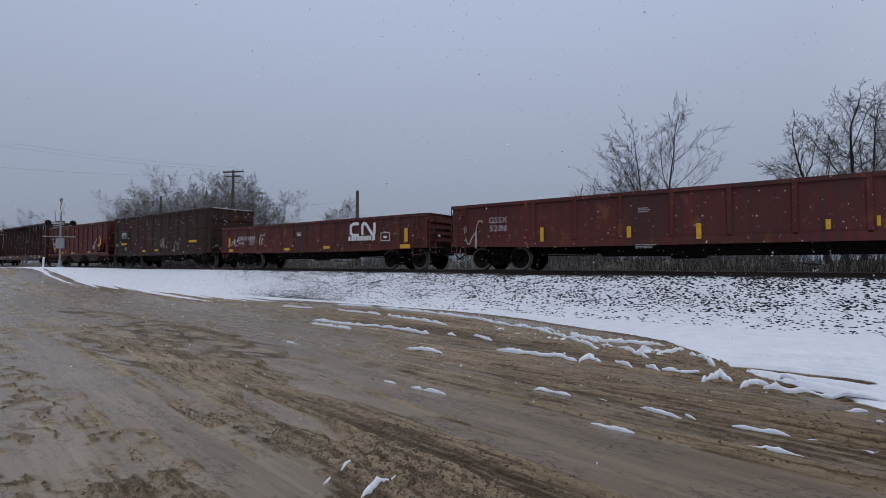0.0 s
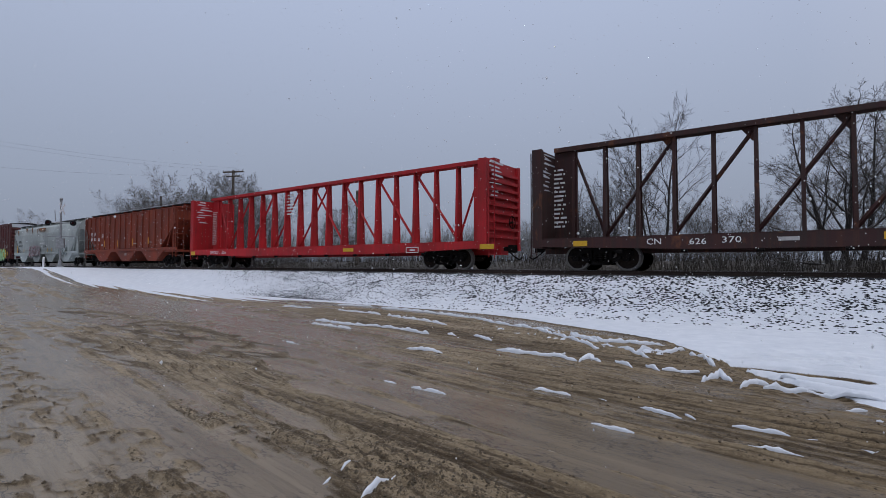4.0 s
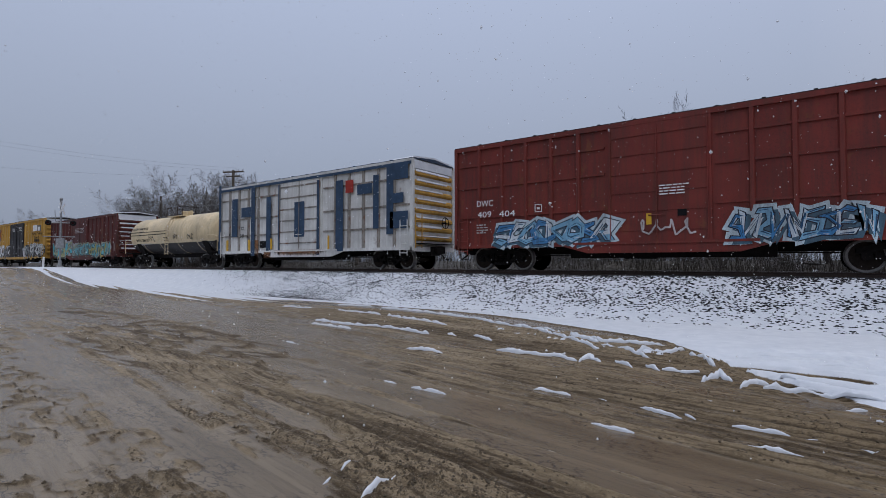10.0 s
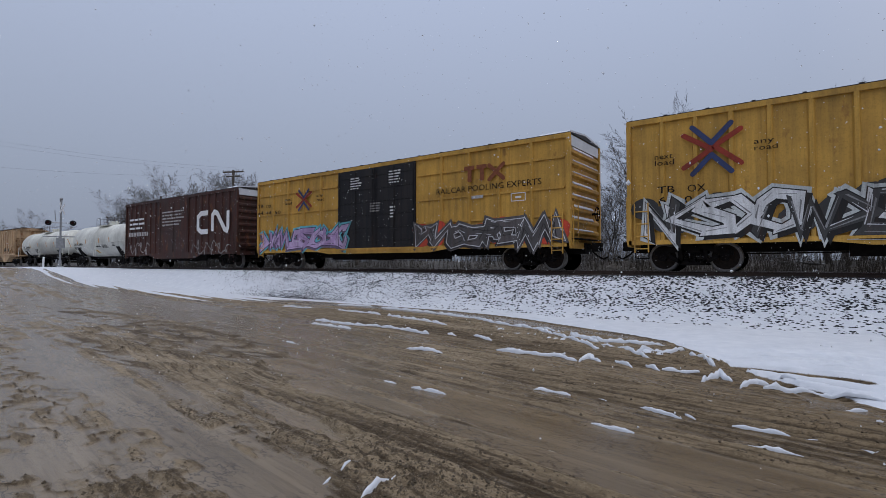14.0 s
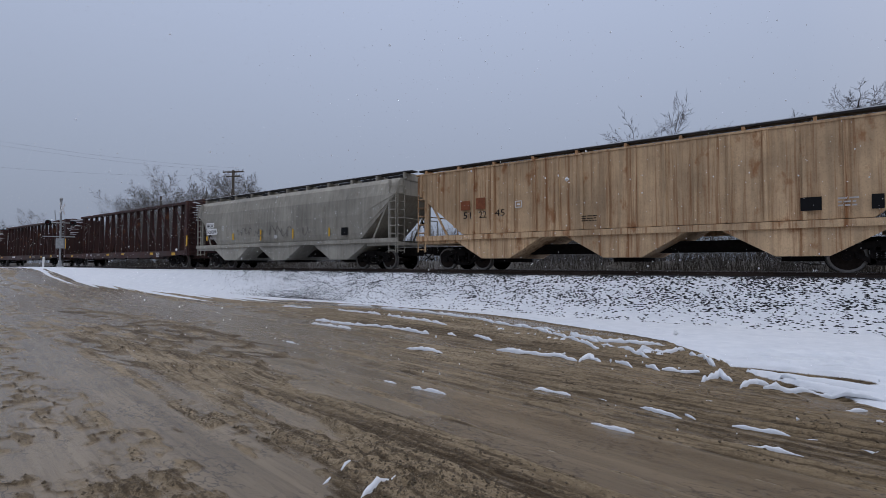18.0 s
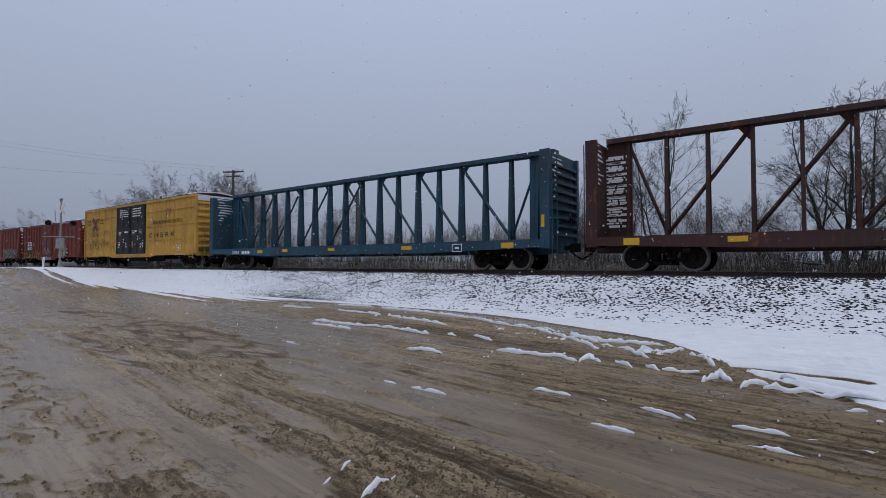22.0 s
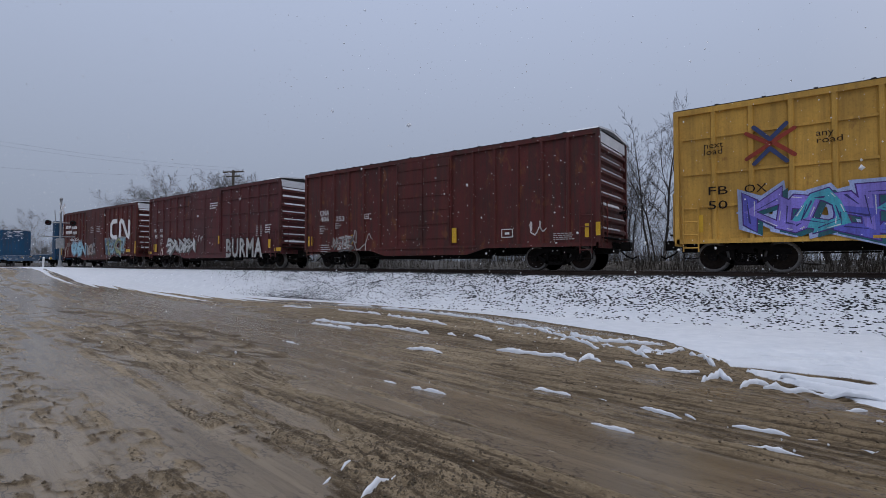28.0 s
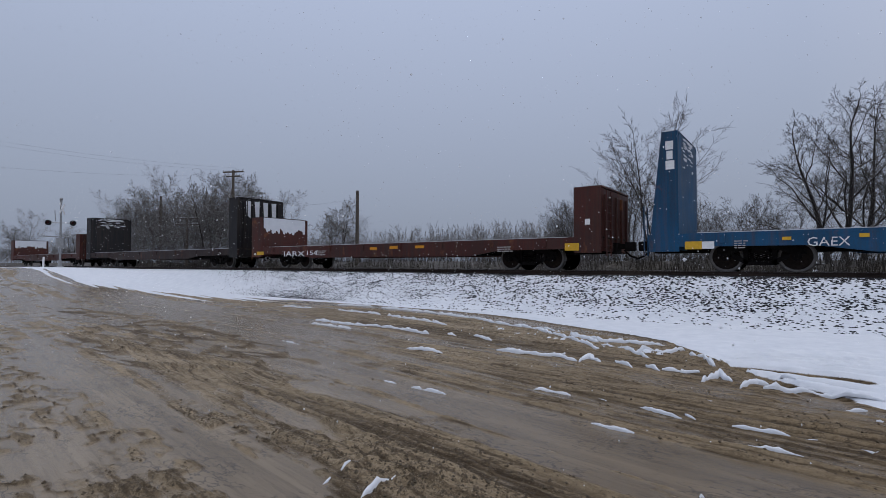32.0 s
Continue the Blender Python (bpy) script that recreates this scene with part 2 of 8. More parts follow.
    verge = step(0.50, 0.60, 0.72 * fbm(d * 3.2, x * 0.07, 61, 3) + 0.28 * step(10.8, 13.2, y)) * (1 - step(-24, -13, x)) * step(10.4, 11.6, y)
    crumbs = step(0.05, 0.065, h) * step(0.66, 0.74, fbm(x * 3.5, d * 9.0, 81, 3)) * step(-5.5, -1.5, y - edge) * (1 - cover)
    snow = np.clip(np.maximum(np.maximum(cover, verge * 0.9), crumbs), 0, 1)
    # tracks that fan out over the snow from the yard's corner
    turn, reach = np.arctan2(y - 9.1, x + 3.4), np.hypot(y - 9.1, x + 3.4)
    fan = vnoise(turn * 12.0 + 0.4 * vnoise(x, y, 90), reach * 0.28, 91)
    fan_zone = step(-1.7, -0.6, x) * (1 - step(10.3, 11.6, y - 0.35 * x))
    cuts = step(0.54, 0.76, ridged(fan)) * fan_zone * cover
    # mud colour along the cuts stands in for shadow lines in the snow
    snow = np.clip(snow - cuts * 1.1 * step(0.22, 0.45, vnoise(turn * 5, reach * 0.9, 93)), 0, 1)
    road = (1 - step(-60, -57, x)) * step(-71, -68, x)
    snow = snow * (1 - road * 0.85)
    beyond = step(20.6, 21.2, y)
    snow = snow * (1 - beyond) + beyond * 0.52 * step(0.58, 0.72, fbm(x * 1.3, y * 1.3, 95, 4)) * step(0.35, 0.75, fbm(x * 6, y * 6, 97, 3))
    z = z + snow * (0.030 + 0.03 * fbm(x * 3, y * 3, 99, 3) + fan_zone * (0.09 * (1 - ridged(fan)) + 0.02 * fbm(x * 5, y * 9, 98, 3))) * (1 - beyond) - cuts * 0.035
    tone = 0.5 + (tone - 0.5) * calm
    rough = np.clip(0.25 + 1.2 * gravel + 0.25 * churn + 3.0 * h + 0.06 * east, 0, 1)
    return z, snow, wet * (1 - snow), rough, tone


def make_ground():
    front = np.radians(np.concatenate([np.arange(82.5, 170.5, 0.15), np.arange(172, 441, 2.5)]))
    near, deep = 1 / np.linspace(1 / 2.45, 1 / 24.0, 440), np.geomspace(11.0, 120, 250)
    radii = np.concatenate([[0.0, 0.8, 1.6, 2.2], np.sort(np.concatenate([near, deep])), np.geomspace(126, 4200, 40)])
    n, k = len(front), len(radii)
    r, a = np.meshgrid(radii, front, indexing="ij")
    x, y = r * np.cos(a), r * np.sin(a)
    z, snow, wet, rough, tone = yard(x, y)
    z[0, :] = z[0, 0]
    me = bpy.data.meshes.new("ground")
    verts = np.stack([x, y, z], -1).reshape(-1, 3).astype(np.float32)
    i, j = np.meshgrid(np.arange(k - 1), np.arange(n), indexing="ij")
    jn = (j + 1) % n
    quads = np.stack([i * n + j, (i + 1) * n + j, (i + 1) * n + jn, i * n + jn], -1).reshape(-1, 4)
    me.vertices.add(len(verts))
    me.vertices.foreach_set("co", verts.ravel())
    me.loops.add(quads.size)
    me.loops.foreach_set("vertex_index", quads.ravel().astype(np.int32))
    me.polygons.add(len(quads))
    me.polygons.foreach_set("loop_start", np.arange(0, quads.size, 4, dtype=np.int32))
    me.polygons.foreach_set("use_smooth", np.ones(len(quads), bool))
    me.update(calc_edges=True)
    at = me.attributes.new("snow", "FLOAT", "POINT")
    at.data.foreach_set("value", snow.ravel().astype(np.float32))
    kind = me.attributes.new("yard", "FLOAT", "POINT")
    kind.data.foreach_set("value", (1 - step(13.6, 15.2, y)).ravel().astype(np.float32))
    film = me.attributes.new("wet", "FLOAT", "POINT")
    film.data.foreach_set("value", wet.ravel().astype(np.float32))
    soil_shade = me.attributes.new("tone", "FLOAT", "POINT")
    soil_shade.data.foreach_set("value", tone.ravel().astype(np.float32))
    loose = me.attributes.new("loose", "FLOAT", "POINT")
    loose.data.foreach_set("value", rough.ravel().astype(np.float32))
    me.validate()
    return me


def ground_material():
    m, nt, p = nodes("wet_mud_and_snow")

    def field(name):
        a = nt.nodes.new("ShaderNodeAttribute")
        a.attribute_name = name
        return a.outputs["Fac"]
    snow, zone, wet, loose, tone = field("snow"), field("yard"), field("wet"), field("loose"), field("tone")
    big = tex_noise(nt, 0.45, 4)
    mid = tex_noise(nt, 3.0, 6)
    clump = tex_noise(nt, 13.0, 5, (1.0, 1.5, 1.0), rough=0.65)
    fine = tex_noise(nt, 48, 5, rough=0.7)
    grit = tex_noise(nt, 85, 3)
    turned = nt.nodes.new("ShaderNodeMapping")
    turned.inputs["Rotation"].default_value = (0, 0, radians(7.5))
    side = nt.nodes.new("ShaderNodeTexCoord")
    nt.links.new(side.outputs["Object"], turned.inputs[0])

    def combed(scale, detail, stretch):
        n, mp = nt.nodes.new("ShaderNodeTexNoise"), nt.nodes.new("ShaderNodeMapping")
        n.inputs["Scale"].default_value, n.inputs["Detail"].default_value, n.inputs["Roughness"].default_value = scale, detail, 0.62
        mp.inputs["Scale"].default_value = stretch
        nt.links.new(turned.outputs[0], mp.inputs[0])
        nt.links.new(mp.outputs[0], n.inputs["Vector"])
        return n.outputs["Fac"]
    drag = combed(1.0, 6, (0.30, 4.0, 1.0))
    comb = combed(1.0, 5, (0.8, 20.0, 1.0))
    pale = combed(1.3, 5, (0.5, 11.0, 1.0))
    mud = mixed(nt, ramp(nt, tone, 0.22, 0.78), (0.076, 0.055, 0.034), (0.300, 0.236, 0.158))
    mud = mixed(nt, ramp(nt, big, 0.40, 0.60, 0, 0.4), mud, (0.160, 0.122, 0.076))
    mud = mixed(nt, ramp(nt, comb, 0.50, 0.59, 0, 0.65), mud, (0.045, 0.030, 0.018))
    mud = mixed(nt, ramp(nt, pale, 0.57, 0.66, 0, 0.5), mud, (0.30, 0.245, 0.170))
    # dark specks: grit, and the shaded sides of clods put into the colour
    speckled = mixed(nt, ramp(nt, clump, 0.52, 0.58, 0, 0.5), mud, (0.055, 0.039, 0.024))
    speckled = mixed(nt, ramp(nt, fine, 0.54, 0.60, 0, 0.65), speckled, (0.026, 0.018, 0.012))
    speckled = mixed(nt, ramp(nt, grit, 0.60, 0.65, 0, 0.8), speckled, (0.42, 0.36, 0.27))
    mud = mixed(nt, ramp(nt, loose, 0.15, 0.75, 0.2, 1.0), mud, speckled)
    silt = mixed(nt, ramp(nt, drag, 0.35, 0.65), (0.142, 0.107, 0.066), (0.230, 0.178, 0.116))
    silt = mixed(nt, ramp(nt, comb, 0.54, 0.60, 0, 0.16), silt, (0.05, 0.035, 0.02))
    mud = mixed(nt, ramp(nt, wet, 0.25, 0.75, 0, 0.8), mud, silt)
    sep = nt.nodes.new("ShaderNodeSeparateXYZ")
    nt.links.new(side.outputs["Object"], sep.inputs[0])
    crust = tex_noise(nt, 4.2, 4, (1.0, 2.4, 1.0), rough=0.55)
    # dark crescents: bare mud and the clods' shadows put into the colour
    lip_shade = nt.nodes.new("ShaderNodeMath")
    lip_shade.operation = "SUBTRACT"
    nt.links.new(ramp(nt, crust, 0.492, 0.512), lip_shade.inputs[0])
    nt.links.new(ramp(nt, crust, 0.518, 0.555), lip_shade.inputs[1])
    broken = nt.nodes.new("ShaderNodeMath")
    broken.operation = "MULTIPLY"
    nt.links.new(lip_shade.outputs[0], broken.inputs[0])
    nt.links.new(ramp(nt, tex_noise(nt, 1.1, 3, (1.0, 1.6, 1.0)), 0.44, 0.56, 0.0, 0.75), broken.inputs[1])
    mud = mixed(nt, broken.outputs[0], mud, (0.045, 0.033, 0.022))
    mud = mixed(nt, ramp(nt, sep.outputs["X"], -6.0, 0.0, 0, 0.6), mud, mixed(nt, 1.0, mud, (0.52, 0.46, 0.37), "MULTIPLY"))
    scrub = mixed(nt, ramp(nt, mid, 0.35, 0.65), (0.030, 0.026, 0.022), (0.095, 0.085, 0.072))
    base = mixed(nt, zone, scrub, mud)
    white = mixed(nt, ramp(nt, mid, 0.3, 0.7), (0.53, 0.555, 0.60), (0.62, 0.64, 0.675))
    speck = nt.nodes.new("ShaderNodeMath")
    speck.operation = "MULTIPLY_ADD"
    nt.links.new(fine, speck.inputs[0])
    speck.inputs[1].default_value = 0.35
    nt.links.new(snow, speck.inputs[2])
    mask = ramp(nt, speck.outputs[0], 0.58, 0.70)
    nt.links.new(mixed(nt, mask, base, white), p.inputs["Base Color"])
    damp = ramp(nt, clump, 0.40, 0.60, 0.42, 0.70)
    shine = mixed(nt, ramp(nt, wet, 0.25, 0.75), damp, (0.17, 0.17, 0.17))
    nt.links.new(mixed(nt, mask, shine, (0.75, 0.75, 0.75)), p.inputs["Roughness"])
    p.inputs["IOR"].default_value = 1.36
    nt.links.new(ramp(nt, wet, 0.2, 0.7, 0.12, 0.5), p.inputs["Specular IOR Level"])
    relief = mixed(nt, 0.40, mixed(nt, 0.45, mixed(nt, 0.4, comb, crust), clump), fine)
    bumped(nt, p, mixed(nt, mask, relief, fine), 1.0, 0.045)
    bump = p.inputs["Normal"].links[0].from_node
    nt.links.new(mixed(nt, mask, ramp(nt, wet, 0.2, 0.9, 1.0, 0.16), (0.30, 0.30, 0.30)), bump.inputs["Strength"])
    return m


ground = tagged(part("ground", make_ground(), ground_material()), "brown wet muddy yard with tyre ruts and patchy snow", "ground", kind="structure")


# ---- the line ----
M["rail"] = plain("rail_steel_rust", (0.055, 0.038, 0.03), 0.6, 0.3, 0.3, 6)
M["rail_top"] = plain("rail_head_steel", (0.35, 0.34, 0.34), 0.3, 0.9, 0.15)
M["tie"] = plain("creosoted_timber", (0.045, 0.035, 0.028), 0.85, 0, 0.4, 8, 0.4)
M["stone"] = plain("ballast_rock", (0.022, 0.022, 0.024), 0.85, 0, 0.55, 3, 0.2)
track = tagged(new("railway_track"), "steel railway track on dark timber sleepers, dusted with snow", "railway track", kind="structure")
track.location = (0, TRACK, RAIL)
prof = [(-0.07, -0.17), (0.07, -0.17), (0.07, -0.155), (0.012, -0.13), (0.012, -0.045), (0.037, -0.03), (0.037, 0), (-0.037, 0), (-0.037, -0.03), (-0.012, -0.045), (-0.012, -0.13), (-0.07, -0.155)]
for side in (-0.755, 0.755):
    part("rail", Geo().prism([(a + side, b) for a, b in prof], -720, 640, "x"), M["rail"], track)
    part("rail_head", Geo().box(-720, 640, side - 0.03, side + 0.03, 0, 0.003), M["rail_top"], track, "shiny worn rail head")
tie_mesh = Geo().box(-0.11, 0.11, -1.3, 1.3, -0.33, -0.165).mesh("sleeper")
for i in range(-120, 30):
    part("sleeper", tie_mesh, M["tie"], track, at=(i * 0.52, 0, 0))


def stones(count, seed, x0, x1, y0, y1, smin, smax):
    rng = np.random.default_rng(seed)
    g = Geo()
    xs, ys = rng.uniform(x0, x1, count), rng.uniform(y0, y1, count)
    bare = np.exp(-((xs + 19.3) / 2.6) ** 2 - ((ys - 14.35) / 0.40) ** 2)
    reach = step(-30, -15, xs + 2.6 * (ys - 15.6)) * (1 - 0.8 * (1 - step(14.4, 15.2, ys + 0.9 * (fbm(xs * 0.7, ys, 12) - 0.5))) * step(-17.5, -14.0, xs))
    keep = rng.random(count) < reach * np.clip(1.0 * fbm(xs * 1.4, ys * 2.4, 7) - 0.08, 0.05, 1) + 0.7 * bare
    xs, ys = xs[keep], ys[keep]
    zs = yard(xs, ys)[0]
    for x, y, z in zip(xs, ys, zs):
        s = rng.uniform(smin, smax) * 0.5
        w = rng.uniform(0.7, 1.3, 6) * s
        w[0] *= 1.7
        w[1] *= 1.7
        g.add([(x + w[0], y, z), (x - w[1], y + 0.2 * s, z), (x, y + w[2], z), (x + 0.2 * s, y - w[3], z + 0.3 * s), (x, y, z + w[4] * 0.75), (x, y, z - s)],
              [(0, 2, 4), (2, 1, 4), (1, 3, 4), (3, 0, 4), (2, 0, 5), (1, 2, 5), (3, 1, 5), (0, 3, 5)])
    return g


tagged(part("ballast", stones(80000, 5, -36, 8, 14.0, 17.4, 0.020, 0.070), M["stone"]), "dark crushed-rock ballast poking through thin snow", "ballast", kind="stuff")


def clods(count, seed):
    rng = np.random.default_rng(seed)
    r = 2.2 * np.exp(rng.uniform(0, 1.75, count))
    a = np.radians(rng.uniform(70, 172, count))
    xs, ys = r * np.cos(a), r * np.sin(a)
    ds = ys + 0.07 * xs
    keep = (yard(xs, ys)[3] + 0.45 * (rng.random(count) - 0.5) > 0.46) & (yard(xs, ys)[2] < 0.6) & (ys < snow_edge(xs)) & (pool_mask(xs, ys, 1.2) < 0.1)
    xs, ys = xs[keep], ys[keep]
    zs = yard(xs, ys)[0]
    g = Geo()
    for x, y, z in zip(xs, ys, zs):
        s = 0.004 + 0.016 * rng.random() ** 3
        w = rng.uniform(0.7, 1.4, 6) * s
        g.add([(x + w[0], y, z), (x - w[1], y + 0.2 * s, z), (x, y + w[2], z), (x + 0.2 * s, y - w[3], z + 0.3 * s), (x, y, z + w[4] * 0.9), (x, y, z - s)],
              [(0, 2, 4), (2, 1, 4), (1, 3, 4), (3, 0, 4), (2, 0, 5), (1, 2, 5), (3, 1, 5), (0, 3, 5)])
    return g


M["clod"] = plain("mud_clod", (0.085, 0.064, 0.041), 0.7, 0, 0.6, 40, 0.2)
tagged(part("gravel", clods(42000, 9), M["clod"]), "small clods and pebbles strewn over the mud", "gravel", kind="stuff")


# ---- snow pushed up beside the wheel tracks ----
def snow_ridge(points, high):
    """A lumpy bank of snow along points on the ground."""
    rng = random.Random(int(abs(points[0][0]) * 100))
    fine = []
    for p, q in zip(points, points[1:]):
        n = max(2, int(math.dist(p, q) / 0.045))
        fine += [(p[0] + (q[0] - p[0]) * k / n, p[1] + (q[1] - p[1]) * k / n) for k in range(n)]
    fine.append(points[-1])
    n, g, m = len(fine), Geo(), 7
    xs, ys = np.array([p[0] for p in fine]), np.array([p[1] for p in fine])
    zs = yard(xs, ys)[0]
    bulge = fbm(xs * 7.0, ys * 7.0, 15, 2)
    for i, (x, y) in enumerate(fine):
        a, b = fine[max(i - 1, 0)], fine[min(i + 1, n - 1)]
        d = Vector((b[0] - a[0], b[1] - a[1])).normalized()
        taper = min(1.0, 0.35 + 0.3 * min(i, n - 1 - i)) * (0.30 + 1.3 * bulge[i] if high > 0.05 else min(1.1, max(0.12, 3.2 * bulge[i] - 0.85)))
        for j in range(m):
            t = math.pi * j / (m - 1)
            w, h = high * 0.42 * taper * math.cos(t), high * 0.90 * taper * math.sin(t) * rng.uniform(0.75, 1.15)
            g.v.append((x - d.y * w, y + d.x * w, float(zs[i]) - 0.004 + h))
    for i in range(n - 1):
        g.f += [(i * m + j, i * m + j + 1, (i + 1) * m + j + 1, (i + 1) * m + j) for j in range(m - 1)]
    g.f += [tuple(range(m)), tuple((n - 1) * m + j for j in range(m - 1, -1, -1))]
    g.m = [0] * len(g.f)
    return tagged(part("snow_ridge", g, M["snow"], smooth=True), "white lumpy ridge of snow beside a tyre rut", "snow ridge", "snow ridges")


snow_ridge([(-12.53, 13.27), (-10.46, 13.1), (-8.45, 12.47), (-6.95, 11.69), (-5.8, 11.21)], 0.072)
snow_ridge([(-10.27, 11.14), (-8.94, 10.67), (-7.37, 10.2)], 0.072)
snow_ridge([(-12.92, 11.55), (-10.6, 11.22)], 0.06)
snow_ridge([(-14.8, 13.23), (-13.24, 13.53)], 0.06)
snow_ridge([(-11.2, 9.19), (-9.87, 8.98), (-8.68, 9.09), (-6.84, 8.78)], 0.072)
snow_ridge([(-10.74, 8.66), (-9.02, 8.49)], 0.06)
snow_ridge([(-15.74, 11.38), (-14.07, 11.4)], 0.06)
snow_ridge([(-6.27, 11.78), (-5.13, 10.82), (-4.03, 9.93), (-3.1, 9.0)], 0.072)
snow_ridge([(-4.28, 10.55), (-3.38, 9.8)], 0.06)
snow_ridge([(-4.71, 8.09), (-4.15, 8.01), (-3.53, 8.04), (-3.08, 7.89)], 0.072)
snow_ridge([(-3.47, 8.02), (-3.52, 8.47)], 0.06)
snow_ridge([(-3.03, 7.96), (-3.06, 8.46), (-2.79, 8.07)], 0.072)
snow_ridge([(-6.12, 7.18), (-5.28, 7.18)], 0.06)
snow_ridge([(-5.86, 9.11), (-5.27, 8.87)], 0.06)
snow_ridge([(-6.54, 9.05), (-6.22, 9.01)], 0.06)
snow_ridge([(-2.88, 5.86), (-2.63, 5.89), (-2.37, 5.87)], 0.042)
snow_ridge([(-8.84, 6.4), (-8.19, 6.31)], 0.042)
snow_ridge([(-4.72, 5.06), (-4.49, 5.05)], 0.042)
snow_ridge([(-4.2, 5.02), (-3.63, 5.0)], 0.042)
snow_ridge([(-1.8, 4.97), (-1.72, 4.98)], 0.042)
snow_ridge([(-2.48, 2.43), (-2.53, 2.68), (-2.51, 2.82)], 0.05)
snow_ridge([(-2.89, 2.44), (-2.9, 2.53)], 0.05)
snow_ridge([(-2.93, 2.66), (-2.94, 2.85)], 0.05)
snow_ridge([(-5.49, 11.58), (-4.59, 10.78)], 0.06)
snow_ridge([(-4.32, 10.64), (-3.32, 9.9), (-2.7, 10.03), (-2.2, 10.27)], 0.072)
snow_ridge([(-3.22, 9.52), (-2.56, 9.31)], 0.06)
snow_ridge([(-2.46, 9.01), (-1.99, 9.54), (-1.84, 9.95)], 0.072)
snow_ridge([(-2.7, 9.21), (-2.15, 8.72)], 0.06)
snow_ridge([(-3.03, 7.85), (-3.07, 8.38), (-2.75, 8.06)], 0.072)
snow_ridge([(-2.57, 8.26), (-2.19, 7.86)], 0.06)
snow_ridge([(-2.07, 8.17), (-1.8, 7.88)], 0.06)
snow_ridge([(-1.79, 7.96), (-1.51, 8.03), (-1.3, 8.07)], 0.072)
snow_ridge([(-1.19, 7.52), (-1.05, 8.13), (-0.86, 7.76)], 0.072)
snow_ridge([(-1.7, 9.57), (-1.39, 9.12), (-1.18, 8.68)], 0.072)
snow_ridge([(-2.05, 5.88), (-1.92, 5.82)], 0.042)
snow_ridge([(-1.6, 5.86), (-1.4, 5.75), (-1.09, 5.67)], 0.042)
snow_ridge([(-1.08, 5.8), (-0.96, 5.67)], 0.042)
snow_ridge([(-1.8, 4.99), (-1.6, 4.93), (-1.36, 4.92)], 0.042)
snow_ridge([(-0.63, 5.64), (-0.38, 5.64), (-0.16, 5.6)], 0.042)
snow_ridge([(-0.05, 5.63), (0.04, 5.65)], 0.042)
snow_ridge([(0.33, 5.58), (0.4, 5.51), (0.48, 5.65)], 0.042)
snow_ridge([(-0.46, 5.18), (-0.23, 5.17), (-0.06, 5.15)], 0.042)
snow_ridge([(-1.02, 6.55), (-0.92, 6.5)], 0.042)
snow_ridge([(0.3, 7.0), (0.49, 7.18)], 0.06)
snow_ridge([(0.53, 6.75), (0.59, 6.75)], 0.06)
snow_ridge([(-0.74, 7.48), (-0.59, 7.96), (-0.45, 7.9)], 0.072)
snow_ridge([(-0.49, 7.56), (-0.08, 7.68), (0.33, 7.63), (0.67, 7.49)], 0.072)
snow_ridge([(-0.5, 8.18), (-0.15, 7.91)], 0.06)


# ---- rolling stock ----
TRAIN = []
WHEELSETS = []
wheel_geo = Geo()
for s in (-1, 1):
    wheel_geo.slot = 0
    wheel_geo.lathe([(s * 0.84, 0.10), (s * 0.835, 0.36), (s * 0.845, 0.385)], "y", 20)
    wheel_geo.lathe([(s * 0.70, 0.30), (s * 0.71, 0.42), (s * 0.78, 0.43), (s * 0.815, 0.12), (s * 0.93, 0.11), (s * 0.93, 0.0)], "y", 20)
    wheel_geo.slot = 1
    wheel_geo.lathe([(s * 0.69, 0.487), (s * 0.715, 0.487), (s * 0.735, 0.458), (s * 0.845, 0.455), (s * 0.848, 0.435), (s * 0.843, 0.40)], "y", 24)
    wheel_geo.slot = 0
    wheel_geo.lathe([(s * 0.69, 0.487), (s * 0.69, 0.2)], "y", 20)
wheel_geo.tube([(0, -1.08, 0), (0, 1.08, 0)], 0.085, 12)
for s in (-1, 1):
    for k in range(3):
        a = k * 2.0944
        wheel_geo.tube([(0.055 * math.cos(a), s * 1.08, 0.055 * math.sin(a)), (0.055 * math.cos(a), s * 1.105, 0.055 * math.sin(a))], 0.018, 5)
WHEEL = wheel_geo.mesh("wheelset")

frame_geo = Geo()
frame_geo.prism([(-1.12, 0.52), (-1.12, 0.66), (-0.72, 0.78), (-0.3, 0.86), (0.3, 0.86), (0.72, 0.78), (1.12, 0.66), (1.12, 0.52), (0.72, 0.56), (0.32, 0.70), (-0.32, 0.70), (-0.72, 0.56)], -0.08, 0.08)
frame_geo.prism([(-0.72, 0.58), (-0.72, 0.42), (-0.3, 0.20), (0.3, 0.20), (0.72, 0.42), (0.72, 0.58), (0.24, 0.30), (-0.24, 0.30)], -0.07, 0.07)
for x in (-0.36, 0.36):
    frame_geo.box(x - 0.06, x + 0.06, -0.07, 0.07, 0.25, 0.76)
for x in (-0.89, 0.89):
    frame_geo.lathe([(-0.11, 0.13), (0.11, 0.13)], "y", 12, (x, 0, 0.46))
    frame_geo.box(x - 0.17, x + 0.17, -0.09, 0.09, 0.52, 0.62)
SIDE_FRAME = frame_geo.mesh("side_frame")
spring_geo = Geo()
for x in (-0.2, 0, 0.2):
    for k in range(5):
        spring_geo.lathe([(0.31 + k * 0.065, 0.085), (0.345 + k * 0.065, 0.085)], "z", 8, (x, 0, 0))
SPRING = spring_geo.mesh("spring_nest")
